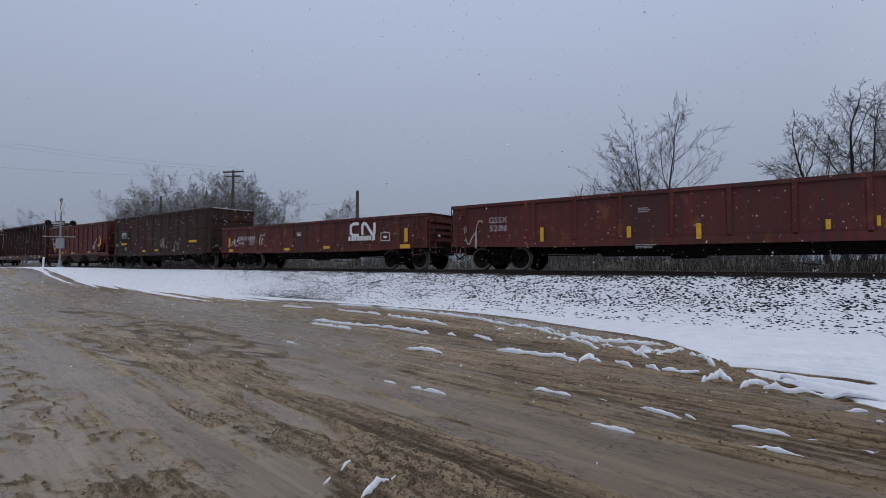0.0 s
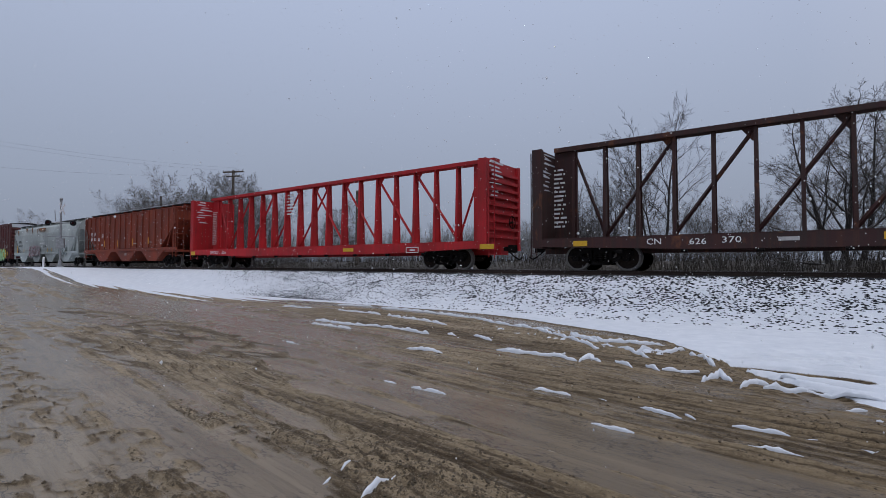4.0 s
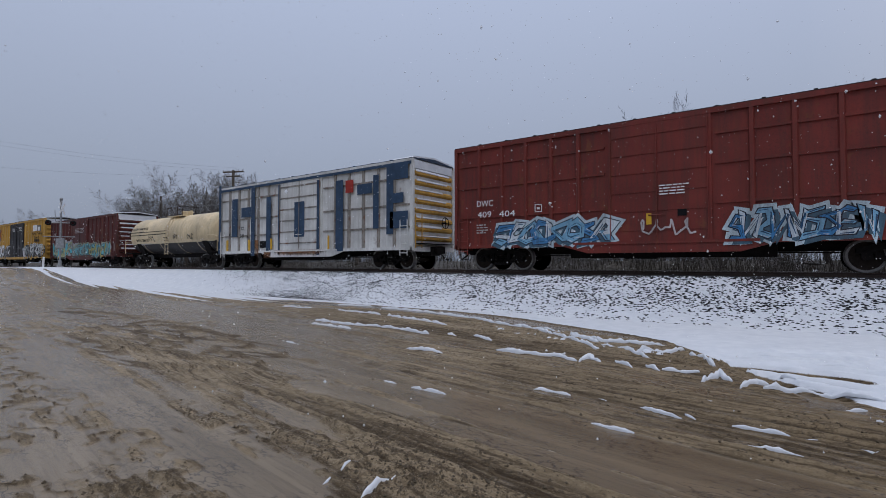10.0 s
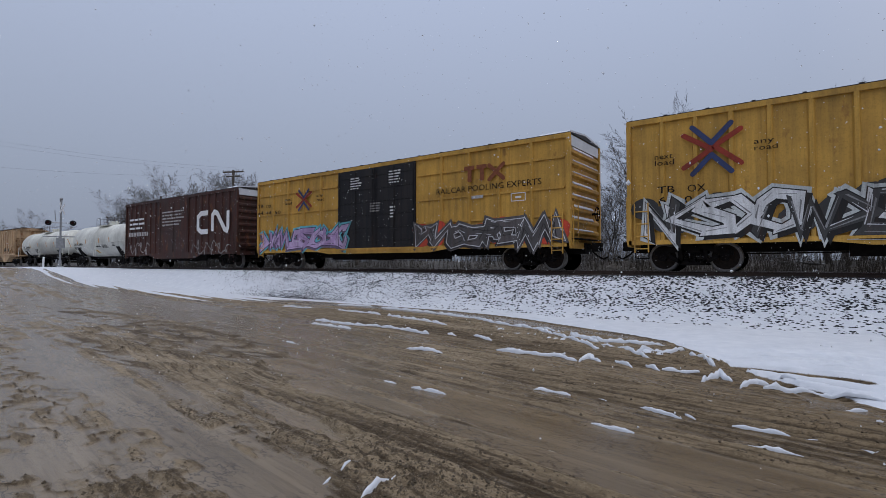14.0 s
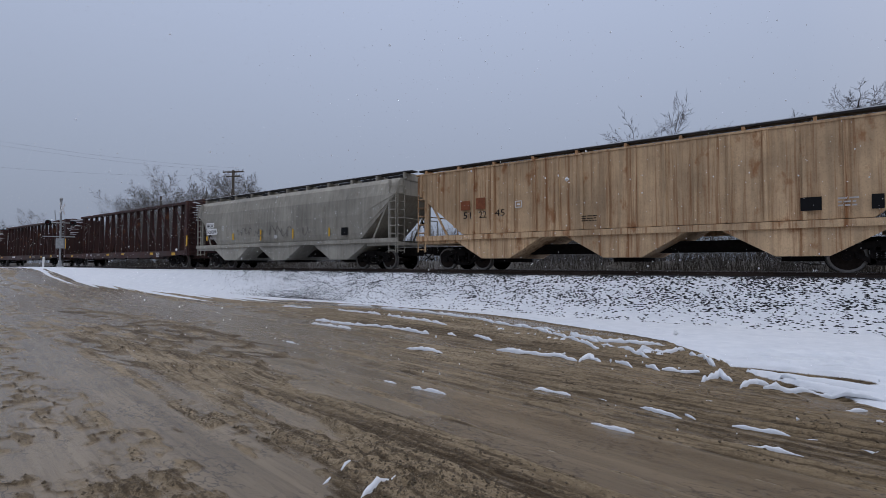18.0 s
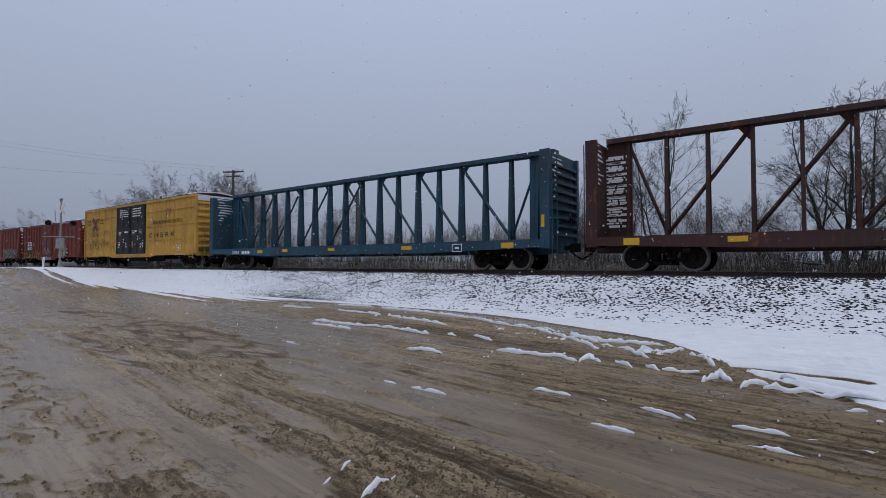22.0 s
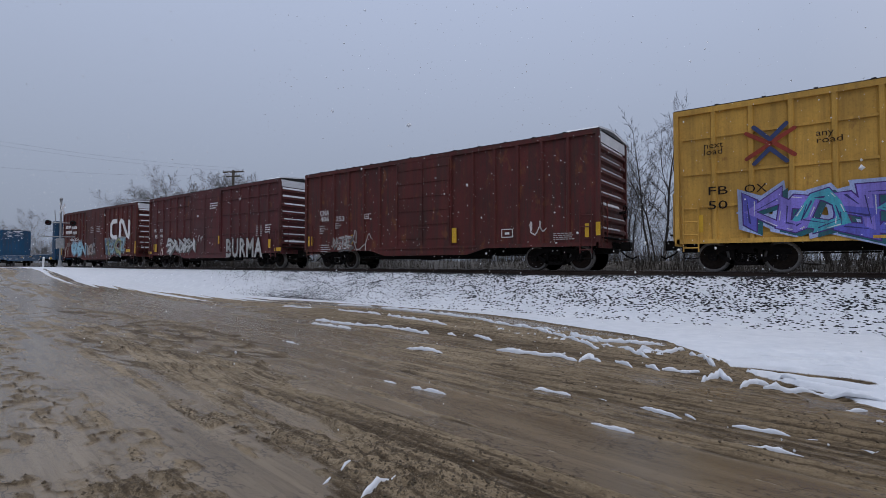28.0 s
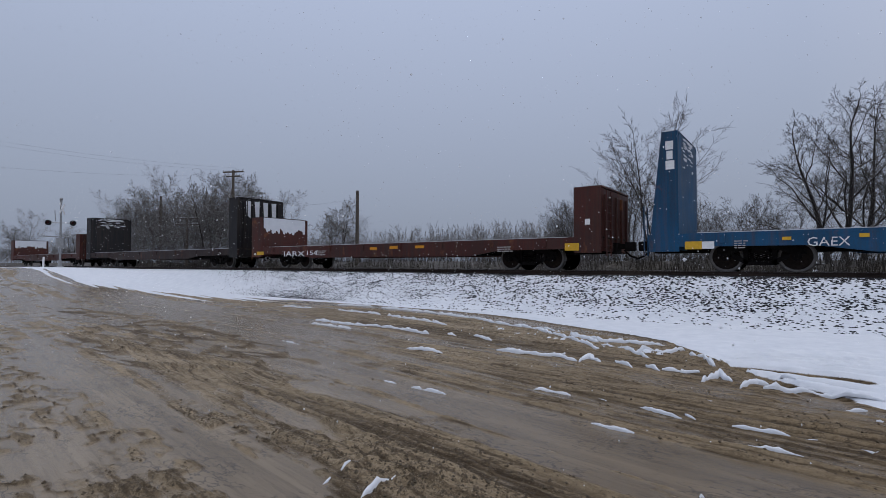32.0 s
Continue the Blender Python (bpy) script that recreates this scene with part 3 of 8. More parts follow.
BOLSTER = Geo().box(-0.2, 0.2, -1.1, 1.1, 0.58, 0.78).box(-0.85, 0.85, -0.5, 0.5, 0.35, 0.42).mesh("truck")
COUPLER = Geo().box(-0.75, 0.30, -0.09, 0.09, 0.78, 0.96).prism([(0.25, -0.16), (0.60, -0.18), (0.62, -0.02), (0.45, 0.0), (0.5, 0.16), (0.25, 0.14)], 0.70, 1.02, "z").mesh("coupler")
HOSE = Geo().tube([(0.1, 0.25, 0.75), (0.3, 0.3, 0.55), (0.55, 0.28, 0.42), (0.72, 0.2, 0.5)], 0.03, 6).mesh("air_hose")


def start_car(kind, label, s0, s1, group="freight train", inset=1.85, snowy=True):
    """A freight car on its trucks; x is measured from its left body end, z from the rail head. s0, s1: body ends at 0 s."""
    car = tagged(new(kind), label, "freight car", group)
    length = s1 - s0
    car.location = (s0, TRACK, RAIL)
    TRAIN.append(car)
    for x in (inset, length - inset):
        truck = part("truck", BOLSTER, M["running"], car, at=(x, 0, 0))
        for y in (-0.98, 0.98):
            part("side_frame", SIDE_FRAME, M["running"], truck, at=(0, y, 0))
            tagged(part("spring_nest", SPRING, M["running"], truck, at=(0, y, 0)), kind="stuff")
        for dx in (-0.89, 0.89):
            w = part("wheelset", WHEEL, [M["wheel"], M["tread"]], truck)
            w.matrix_parent_inverse = Matrix.Translation((dx, 0, 0.457))
            WHEELSETS.append(w)
    for x, turn in ((length, 0), (0, 180)):
        c = part("coupler", COUPLER, M["running"], car, at=(x, 0, 0))
        h = part("air_hose", HOSE, M["running"], car, at=(x, 0, 0))
        c.rotation_euler = h.rotation_euler = (0, 0, radians(turn))
    return car, length


def ladder(car, x, y0, y1, z0, z1, mat, rungs=6, name="ladder", along="x"):
    """Rungs and stiles; along x on a side, along y on an end."""
    g = Geo()
    if along == "x":
        xa, xb = x
        for xx in (xa, xb):
            g.tube([(xx, y0, z0), (xx, y0, z1)], 0.022, 5)
        for k in range(rungs):
            z = z0 + (z1 - z0) * (k + 0.3) / rungs
            g.tube([(xa, y0, z), (xb, y0, z)], 0.018, 5)
    else:
        for yy in (y0, y1):
            g.tube([(x, yy, z0), (x, yy, z1)], 0.022, 5)
        for k in range(rungs):
            z = z0 + (z1 - z0) * (k + 0.3) / rungs
            g.tube([(x, y0, z), (x, y1, z)], 0.018, 5)
    return part(name, g, mat, car)


def brake_wheel(car, x, y, z, mat):
    g = Geo()
    ring = [(x, y + 0.26 * math.cos(a), z + 0.26 * math.sin(a)) for a in np.linspace(0, 2 * math.pi, 17)]
    g.tube(ring, 0.02, 5, False)
    for a in range(4):
        g.tube([(x, y, z), (x, y + 0.26 * math.cos(a * 1.57), z + 0.26 * math.sin(a * 1.57))], 0.014, 4)
    g.tube([(x - 0.2, y, z), (x + 0.03, y, z)], 0.05, 6)
    return part("brake_wheel", g, mat, car)


def underframe(car, length, mat, deep=0.45):
    g = Geo().box(-0.05, length + 0.05, -0.35, 0.35, 0.62, 1.02)
    g.box(length * 0.30, length * 0.70, -0.9, -0.82, deep, 0.95)
    part("centre_sill", g, mat, car)
    g = Geo().tube([(length * 0.40, 0.5, 0.62), (length * 0.40 + 1.1, 0.5, 0.62)], 0.2, 10)
    part("air_reservoir", g, M["running"], car)
    part("brake_cylinder", Geo().tube([(length * 0.56, -0.7, 0.66), (length * 0.56 + 0.6, -0.7, 0.66)], 0.15, 10), M["running"], car)
    part("brake_rod", Geo().tube([(2.6, -0.6, 0.55), (length * 0.56, -0.65, 0.62), (length - 2.6, -0.6, 0.55)], 0.02, 4), M["running"], car)


def boxcar(label, s0, s1, eave, coat, door=(6.5, 9.0), door_mat=None, posts=7, bands=(), floor=0.86, snow_end=True, ledges=False, doors=1, low_sill=0.25, end_mat=None, roof_mat=None, rib_mat=None):
    """A steel boxcar: sheeted sides with pressed posts, door, corrugated ends, ridged roof."""
    car, length = start_car("boxcar", label, s0, s1)
    end_mat, roof_mat, rib_mat = end_mat or coat, roof_mat or M["black"], rib_mat or coat
    underframe(car, length, M["running"])
    sheet = 1.52
    body = Geo().box(0.10, length - 0.10, -sheet, sheet, floor + 0.06, eave - 0.04)
    part("body", body, coat, car)
    for y in (-1, 1):
        ya, yb = sorted((y * (sheet - 0.02), y * 1.6))
        part("side_sill", Geo().prism([(0.05, floor), (0.05, floor + 0.14), (length - 0.05, floor + 0.14), (length - 0.05, floor), (door[1] + 1.6, floor), (door[1] + 0.7, floor - low_sill), (door[0] - 0.7, floor - low_sill), (door[0] - 1.6, floor)], ya, yb), coat, car)
        part("top_chord", Geo().box(0.0, length, ya, yb, eave - 0.16, eave), coat, car)
    for x in (0.0, length - 0.14):
        for y in (-1.6, 1.46):
            part("corner_post", Geo().box(x, x + 0.14, y, y + 0.14, floor, eave - 0.16), coat, car)
    post = Geo().prism([(-0.09, -sheet), (-0.05, -1.6), (0.05, -1.6), (0.09, -sheet)], floor + 0.14, eave - 0.16, "z").mesh("side_post")
    post_far = Geo().prism([(-0.09, sheet), (-0.05, 1.6), (0.05, 1.6), (0.09, sheet)], floor + 0.14, eave - 0.16, "z").mesh("side_post")
    for a, b in ((0.14, door[0]), (door[1], length - 0.14)):
        for k in range(1, posts + 1):
            x = a + (b - a) * k / (posts + 1)
            part("side_post", post, rib_mat, car, at=(x, 0, 0))
            part("side_post", post_far, rib_mat, car, at=(x, 0, 0))
        for z in bands:
            for y in (-1, 1):
                ya, yb = sorted((y * sheet, y * 1.57))
                part("side_rib", Geo().box(a + 0.1, b - 0.1, ya, yb, z - 0.04, z + 0.04), rib_mat, car)
    # roof with ridges
    g = Geo().prism([(-1.58, eave), (-1.58, eave + 0.03), (0, eave + 0.17), (1.58, eave + 0.03), (1.58, eave)], 0.02, length - 0.02, "x")
    part("roof", g, roof_mat, car)
    rib = Geo().prism([(-1.56, eave + 0.03), (-1.56, eave + 0.065), (0, eave + 0.21), (1.56, eave + 0.065), (1.56, eave + 0.03)], -0.05, 0.05, "x").mesh("roof_rib")
    for k in range(1, int(length / 1.2)):
        part("roof_rib", rib, roof_mat, car, at=(k * 1.2, 0, 0))
    # ends
    for x, d in ((0.10, -1), (length - 0.10, 1)):
        g = Geo()
        for k in range(8):
            z = floor + 0.55 + k * (eave - floor - 0.75) / 8
            g.prism([(x, z - 0.13), (x + d * 0.09, z - 0.05), (x + d * 0.09, z + 0.05), (x, z + 0.13)], -1.42, 1.42)
        part("end_corrugation", g, end_mat, car)
        part("end_gable", Geo().prism([(-1.55, eave - 0.04), (1.55, eave - 0.04), (0, eave + 0.13)], x - 0.06 * (d < 0), x + 0.06 * (d > 0), "x"), end_mat, car)
        part("end_sill", Geo().box(min(x, x + d * 0.12), max(x, x + d * 0.12), -1.5, 1.5, floor - 0.06, floor + 0.16), coat, car)
        ladder(car, x + d * 0.15, -1.45, -1.0, floor + 0.1, floor + 1.6, end_mat, 4, "end_ladder", "y")
        part("crossover_step", Geo().box(min(x, x + d * 0.3), max(x, x + d * 0.3), -1.3, 1.3, floor + 0.28, floor + 0.31), M["running"], car)
    brake_wheel(car, length + 0.22, 0.55, floor + 1.3, M["running"])
    for x in (0.25, length - 0.70):
        ladder(car, (x, x + 0.42), -1.64, 0, floor - 0.25, floor + 1.35, coat, 4, "side_ladder")
        part("sill_step", Geo().tube([(x, -1.56, floor), (x, -1.56, 0.42), (x + 0.42, -1.56, 0.42), (x + 0.42, -1.56, floor)], 0.022, 5), M["running"], car)
    if snow_end:
        g = Geo().box(length - 0.13, length - 0.04, -1.5, 1.45, eave - 0.42, eave + 0.02)
        g.prism([(-1.58, eave + 0.03), (-1.5, eave + 0.10), (0, eave + 0.24), (1.5, eave + 0.10), (1.58, eave + 0.03), (0, eave + 0.17)], length - 1.2, length - 0.02, "x")
        part("wind_blown_snow", g, M["snow"], car, "snow plastered on the leading end")
    for k in range(8 if ledges else 0):
        z = floor + 0.55 + k * (eave - floor - 0.75) / 8
        rng = random.Random(k + int(length * 10))
        a, b = -1.38 + rng.uniform(0, 0.25), 1.38 - rng.uniform(0, 0.8)
        part("snow_ledge", Geo().prism([(length - 0.08, z + 0.12), (length - 0.01, z + 0.05), (length + 0.004, z + 0.075), (length - 0.05, z + rng.uniform(0.11, 0.17))], a, b), M["snow"], car)
    # doors
    w = (door[1] - door[0]) / doors
    for k in range(doors):
        for y in (-1, 1):
            dm, rm = door_mat or coat, door_mat or rib_mat
            a, b = door[0] + k * w + 0.015, door[0] + (k + 1) * w - 0.015
            ya, yb = sorted((y * sheet, y * 1.592))
            d = part("door", Geo().box(a, b, ya, yb, floor + 0.13, eave - 0.16), dm, car)
            ya, yb = sorted((y * 1.592, y * 1.615))
            for z in np.linspace(floor + 0.5, eave - 0.5, 6):
                part("door_rib", Geo().box(a + 0.12, b - 0.12, ya, yb, z - 0.035, z + 0.035), rm, d)
            for xx in (a + 0.10, b - 0.10, (a + b) / 2):
                part("lock_rod", Geo().tube([(xx, y * 1.625, floor + 0.2), (xx, y * 1.625, eave - 0.25)], 0.02, 5), rm, d)
            part("door_handle", Geo().tube([((a + b) / 2 - 0.25, y * 1.64, floor + 0.95), ((a + b) / 2 + 0.25, y * 1.64, floor + 0.95)], 0.02, 5), dm, d)
    for y in (-1, 1):
        ya, yb = sorted((y * 1.57, y * 1.64))
        part("door_track", Geo().box(door[0] - 1.2, door[1] + 1.2, ya, yb, floor + 0.04, floor + 0.12), coat, car)
    return car


def hopper(label, s0, s1, top, coat, bays=3, covered=True, ribs=16, smooth_side=False, low=1.55, slope=2.3, sill=1.45, gate=None, bay=None):
    """A hopper car: sloped end sheets, bays below, covered ones with hatches and a roof walk."""
    car, length = start_car("covered_hopper" if covered else "open_hopper", label, s0, s1, inset=2.05)
    dark = gate or M["running"]
    g = Geo().box(-0.05, length + 0.05, -0.3, 0.3, 0.62, 1.0)
    part("centre_sill", g, M["running"], car)
    y = HALF if not smooth_side else 1.5
    xa, xb = 0.10, length - 0.10
    outline = [(xa, top), (xb, top), (xb, top - 0.85), (xb - slope, sill), (xa + slope, sill), (xa, top - 0.85)]
    if smooth_side:
        sect = [(-1.25, top + 0.0), (-1.42, top - 0.22), (-1.56, top - 0.8), (-1.60, 2.6), (-1.56, sill + 0.3), (-1.5, sill)]
        sect = sect + [(-a, b) for a, b in reversed(sect)]
        g = Geo()
        st = [(xa, top - 0.75), (xa + slope, sill), (xb - slope, sill), (xb, top - 0.75)]
        n = len(sect)
        for x, zmin in st:
            g.v += [(x, a, max(b, zmin)) for a, b in sect]
        for i in range(3):
            g.f += [(i * n + j, i * n + (j + 1) % n, (i + 1) * n + (j + 1) % n, (i + 1) * n + j) for j in range(n)]
        g.f += [tuple(range(n)), tuple(3 * n + j for j in range(n - 1, -1, -1))]
        g.m = [0] * len(g.f)
        part("body", g, coat, car)
    elif covered:
        part("body", Geo().prism(outline, -1.53, 1.53), coat, car)
    else:
        for yy in (-1.53, 1.47):
            part("side_sheet", Geo().prism(outline, yy, yy + 0.06), coat, car)
        for x0, d in ((xa, 1), (xb, -1)):
            part("end_sheet", Geo().prism([(x0, top), (x0 + d * 0.05, top), (x0 + d * 0.05, top - 0.85), (x0 + d * slope, sill + 0.05), (x0 + d * slope, sill), (x0, top - 0.85)], -1.47, 1.47), coat, car)
        part("floor_sheet", Geo().box(xa + slope, xb - slope, -1.47, 1.47, sill, sill + 0.05), coat, car)
        for yy in (-1.6, 1.5):
            part("top_chord", Geo().box(xa - 0.1, xb + 0.1, yy, yy + 0.1, top - 0.1, top + 0.06), coat, car)
        for x in (xa - 0.1, xb):
            part("end_chord", Geo().box(x, x + 0.1, -1.5, 1.5, top - 0.1, top + 0.06), coat, car)
    # side sill and posts
    for yy in (-1.6, 1.5):
        part("side_sill", Geo().box(0.0, length, yy, yy + 0.1, sill - 0.22, sill - 0.02), coat, car)
    if not smooth_side:
        for k in range(ribs):
            x = xa + 0.15 + (xb - xa - 0.3) * k / (ribs - 1)
            inset = max(0, (xa + slope - x) / slope, (x - xb + slope) / slope)
            z0 = sill + max(0, inset) * (top - 0.85 - sill)
            for yy in (-1.6, 1.53):
                part("side_post", Geo().box(x - 0.05, x + 0.05, yy, yy + 0.07, z0, top - 0.05), coat, car)
    # bays
    span = (xb - slope + 0.9) - (xa + slope - 0.9)
    for k in range(bays):
        c = xa + slope - 0.9 + span * (k + 0.5) / bays
        w = span / bays
        b = part("hopper_bay", Geo().prism([(c - w * 0.46, sill - 0.02), (c + w * 0.46, sill - 0.02), (c + w * 0.40, sill - 0.22), (c + 0.62, 0.46), (c - 0.62, 0.46), (c - w * 0.40, sill - 0.22)], -1.52, 1.52), bay or coat, car)
        part("outlet_gate", Geo().box(c - 0.5, c + 0.5, -0.75, 0.75, 0.32, 0.46).tube([(c - 0.3, -1.0, 0.44), (c - 0.3, 1.0, 0.44)], 0.05, 8), dark, b)
    # end frames, ladders, platform
    for x, d in ((0.0, 1), (length, -1)):
        part("end_platform", Geo().box(min(x, x + d * 2.0), max(x, x + d * 2.0), -1.5, 1.5, sill - 0.35, sill - 0.22), coat, car)
        for yy in (-1.52, 1.44):
            part("corner_post", Geo().box(min(x + d * 0.5, x + d * 0.62), max(x + d * 0.5, x + d * 0.62), yy, yy + 0.08, sill - 0.2, top - 0.1), coat, car)
            part("end_brace", Geo().tube([(x + d * 1.7, yy + 0.04, sill - 0.2), (x + d * 0.6, yy + 0.04, top - 1.0)], 0.05, 6), coat, car)
        ladder(car, (min(x + d * 0.1, x + d * 0.52), max(x + d * 0.1, x + d * 0.52)), -1.58, 0, sill - 0.7, top - 0.1, coat, 9, "side_ladder")
        ladder(car, x + d * 0.05, -1.5, -1.05, sill - 0.7, top - 0.1, coat, 9, "end_ladder", "y")
        part("handrail", Geo().tube([(x + d * 0.05, -1.5, sill - 0.2), (x + d * 0.05, -1.5, sill + 0.9), (x + d * 0.05, 1.5, sill + 0.9), (x + d * 0.05, 1.5, sill - 0.2)], 0.025, 5), coat, car)
    brake_wheel(car, length + 0.02, 0.45, sill + 0.75, M["running"])
    if covered:
        if not smooth_side:
            part("roof", Geo().prism([(-1.56, top - 0.02), (-1.56, top + 0.04), (-0.9, top + 0.16), (0.9, top + 0.16), (1.56, top + 0.04), (1.56, top - 0.02)], xa - 0.15, xb + 0.15, "x"), coat, car)
        zw = top + 0.28
        for yy in (-0.98, 0.58):
            part("roof_walk", Geo().box(xa - 0.45, xb + 0.45, yy, yy + 0.4, zw, zw + 0.06), M["black"], car)
        part("hatch_cover", Geo().box(xa + 0.6, xb - 0.6, -0.3, 0.3, top + 0.1, top + 0.34), M["black"], car)
        sup = Geo().box(-0.04, 0.04, -1.05, 1.05, top - 0.05, zw).mesh("walk_support")
        for k in range(11):
            part("walk_support", sup, coat, car, at=(xa + (xb - xa) * k / 10, 0, 0))
        part("roof_snow", Geo().box(xa - 0.3, xb + 0.3, -0.95, -0.62, zw + 0.06, zw + 0.09), M["snow"], car)
    else:
        part("rim_snow", Geo().box(xa, xb, -1.58, -1.5, top + 0.06, top + 0.085), M["snow"], car)
    return car


def gondola(label, s0, s1, top, coat, posts=14, floor=0.95, tall=False):
    car, length = start_car("gondola", label, s0, s1, inset=1.9)
    underframe(car, length, M["running"], 0.5)
    for y in (-1.54, 1.48):
        part("side_sheet", Geo().box(0.05, length - 0.05, y, y + 0.06, floor, top - 0.02), coat, car)
    for y in (-1.6, 1.5):
        part("top_chord", Geo().box(0, length, y, y + 0.1, top - 0.12, top), coat, car)
        part("side_sill", Geo().prism([(0, floor + 0.16), (length, floor + 0.16), (length, floor), (length * 0.78, floor - 0.10), (length * 0.22, floor - 0.10), (0, floor)], y, y + 0.1), coat, car)
    part("floor_sheet", Geo().box(0.05, length - 0.05, -1.48, 1.48, floor + 0.1, floor + 0.16), coat, car)
    for x, d in ((0.05, -1), (length - 0.05, 1)):
        part("end_sheet", Geo().box(min(x, x - d * 0.06), max(x, x - d * 0.06), -1.48, 1.48, floor, top), coat, car)
        for k in range(4):
            z = floor + 0.3 + k * (top - floor - 0.4) / 4
            part("end_rib", Geo().box(min(x, x + d * 0.09), max(x, x + d * 0.09), -1.45, 1.45, z, z + 0.14), coat, car)
        part("end_snow", Geo().box(min(x, x + d * 0.08), max(x, x + d * 0.08), -1.4, 1.4, top, top + 0.03), M["snow"], car)
        ladder(car, x + d * 0.12, -1.48, -1.05, floor - 0.3, top - 0.1, coat, 5, "end_ladder", "y")
        lx = x + 0.25 if d < 0 else x - 0.7
        ladder(car, (lx, lx + 0.42), -1.64, 0, floor - 0.4, top - 0.15, coat, 5 if not tall else 8, "side_ladder")
    brake_wheel(car, length + 0.08, 0.5, floor + 0.95, M["running"])
    for k in range(posts):
        x = 0.55 + (length - 1.1) * k / (posts - 1)
        for y in (-1, 1):
            part("side_post", Geo().prism([(x - 0.10, y * 1.53), (x - 0.055, y * 1.6), (x + 0.055, y * 1.6), (x + 0.10, y * 1.53)], floor + 0.12, top - 0.12, "z"), coat, car)
    if tall:
        for x0 in (0.3, length - 2.4):
            for z in (1.6, 2.6):
                part("side_brace", Geo().box(x0, x0 + 2.1, -1.615, -1.54, z, z + 0.16), coat, car)
    return car


def centerbeam(label, s0, s1, top, coat, panels=17, deck=1.12):
    """A centre-partition lumber car: bulkheads, truss of posts and diagonals along the middle."""
    car, length = start_car("centerbeam_flatcar", label, s0, s1, inset=2.4)
    for y in (-1.5, 1.42):
        part("side_sill", Geo().prism([(0.2, deck), (length - 0.2, deck), (length - 0.2, deck - 0.25), (length * 0.75, deck - 0.42), (length * 0.25, deck - 0.42), (0.2, deck - 0.25)], y, y + 0.08), coat, car)
    part("centre_sill", Geo().box(0, length, -0.3, 0.3, 0.62, 1.0), coat, car)
    part("deck", Geo().prism([(-1.42, deck), (-1.42, deck + 0.05), (0, deck + 0.12), (1.42, deck + 0.05), (1.42, deck)], 0.3, length - 0.3, "x"), coat, car)
    part("top_chord", Geo().box(0.35, length - 0.35, -0.24, 0.24, top - 0.17, top), coat, car)
    x0, x1 = 1.1, length - 1.1
    w = (x1 - x0) / panels
    for k in range(panels + 1):
        x = x0 + k * w
        part("truss_post", Geo().prism([(-0.24, deck + 0.1), (0.24, deck + 0.1), (0.11, top - 0.17), (-0.11, top - 0.17)], x - 0.012, x + 0.012, "x").prism([(-0.25, deck + 0.1), (-0.23, deck + 0.1), (-0.10, top - 0.17), (-0.12, top - 0.17)], x - 0.055, x + 0.055, "x").prism([(0.25, deck + 0.1), (0.23, deck + 0.1), (0.10, top - 0.17), (0.12, top - 0.17)], x - 0.055, x + 0.055, "x"), coat, car)
    # diagonals rise over two panels each towards the middle, where they cross
    for end, d in ((x0, 1), (x1, -1)):
        part("diagonal", Geo().tube([(end, 0, top - 0.25), (end + d * w, 0, deck + 0.15)], 0.06, 4), coat, car)
        for k in range(1, panels // 2 + 1, 2):
            a, b = end + d * k * w, end + d * (k + 2) * w
            part("diagonal", Geo().tube([(a, 0, deck + 0.15), (b - d * 0.05, 0, top - 0.25)], 0.07, 4), coat, car)
            part("gusset", Geo().prism([(b, top - 0.17), (b - d * 0.42, top - 0.17), (b - d * 0.1, top - 0.6), (b, top - 0.6)], -0.03, 0.03), coat, car)
    crown = top - 0.25
    for xb, d in ((0.15, 1), (length - 0.15, -1)):
        far = 1.05 if d > 0 else 1.35
        b = part("bulkhead", Geo().prism([(-1.45, deck - 0.3), (-1.45, deck + 0.6), (-1.38, crown - 0.4), (-1.30, crown), (1.30, crown), (1.38, crown - 0.4), (1.45, deck + 0.6), (1.45, deck - 0.3)], min(xb, xb + d * 0.12), max(xb, xb + d * 0.12), "x"), coat, car)
        for k in range(9):
            z = deck + 0.2 + k * (crown - deck - 0.4) / 9
            part("stiffener", Geo().box(min(xb - d * 0.12, xb), max(xb - d * 0.12, xb), -1.34, 1.34, z, z + 0.12), coat, b)
        for y in (-1.48, 1.28):
            part("edge_post", Geo().prism([(min(xb - d * 0.14, xb + d * 0.24), deck - 0.3), (max(xb - d * 0.14, xb + d * 0.24), deck - 0.3), (max(xb - d * 0.14, xb + d * 0.24), crown), (min(xb - d * 0.14, xb + d * 0.24), crown)], y, y + 0.18), coat, b)
        part("partition_sheet", Geo().box(min(xb + d * 0.14, xb + d * far), max(xb + d * 0.14, xb + d * far), -0.05, 0.05, deck + 0.1, top - 0.15), coat, car)
        rng = random.Random(int(length * 31 + xb))
        g = Geo()
        face = max(xb, xb + d * 0.12) + (0.0 if d > 0 else 0.12)
        for k in range(9):
            z = crown - 0.12 - k * 0.17
            y0 = rng.uniform(-1.25, -0.9)
            y1 = y0 + rng.uniform(0.3, 1.6) * (1 - k * 0.07)
            g.prism([(y0, z), (y1, z + rng.uniform(-0.03, 0.03)), (y1 - 0.12, z + 0.05), (y0 + 0.1, z + rng.uniform(0.04, 0.11))], face, face + 0.015, "x")
        part("wind_blown_snow", g, M["snow"], b, "thin streaks of snow blown on the end wall")
        ladder(car, xb - d * 0.22, -1.4, -0.95, 0.5, crown - 0.1, coat, 9, "end_ladder", "y")
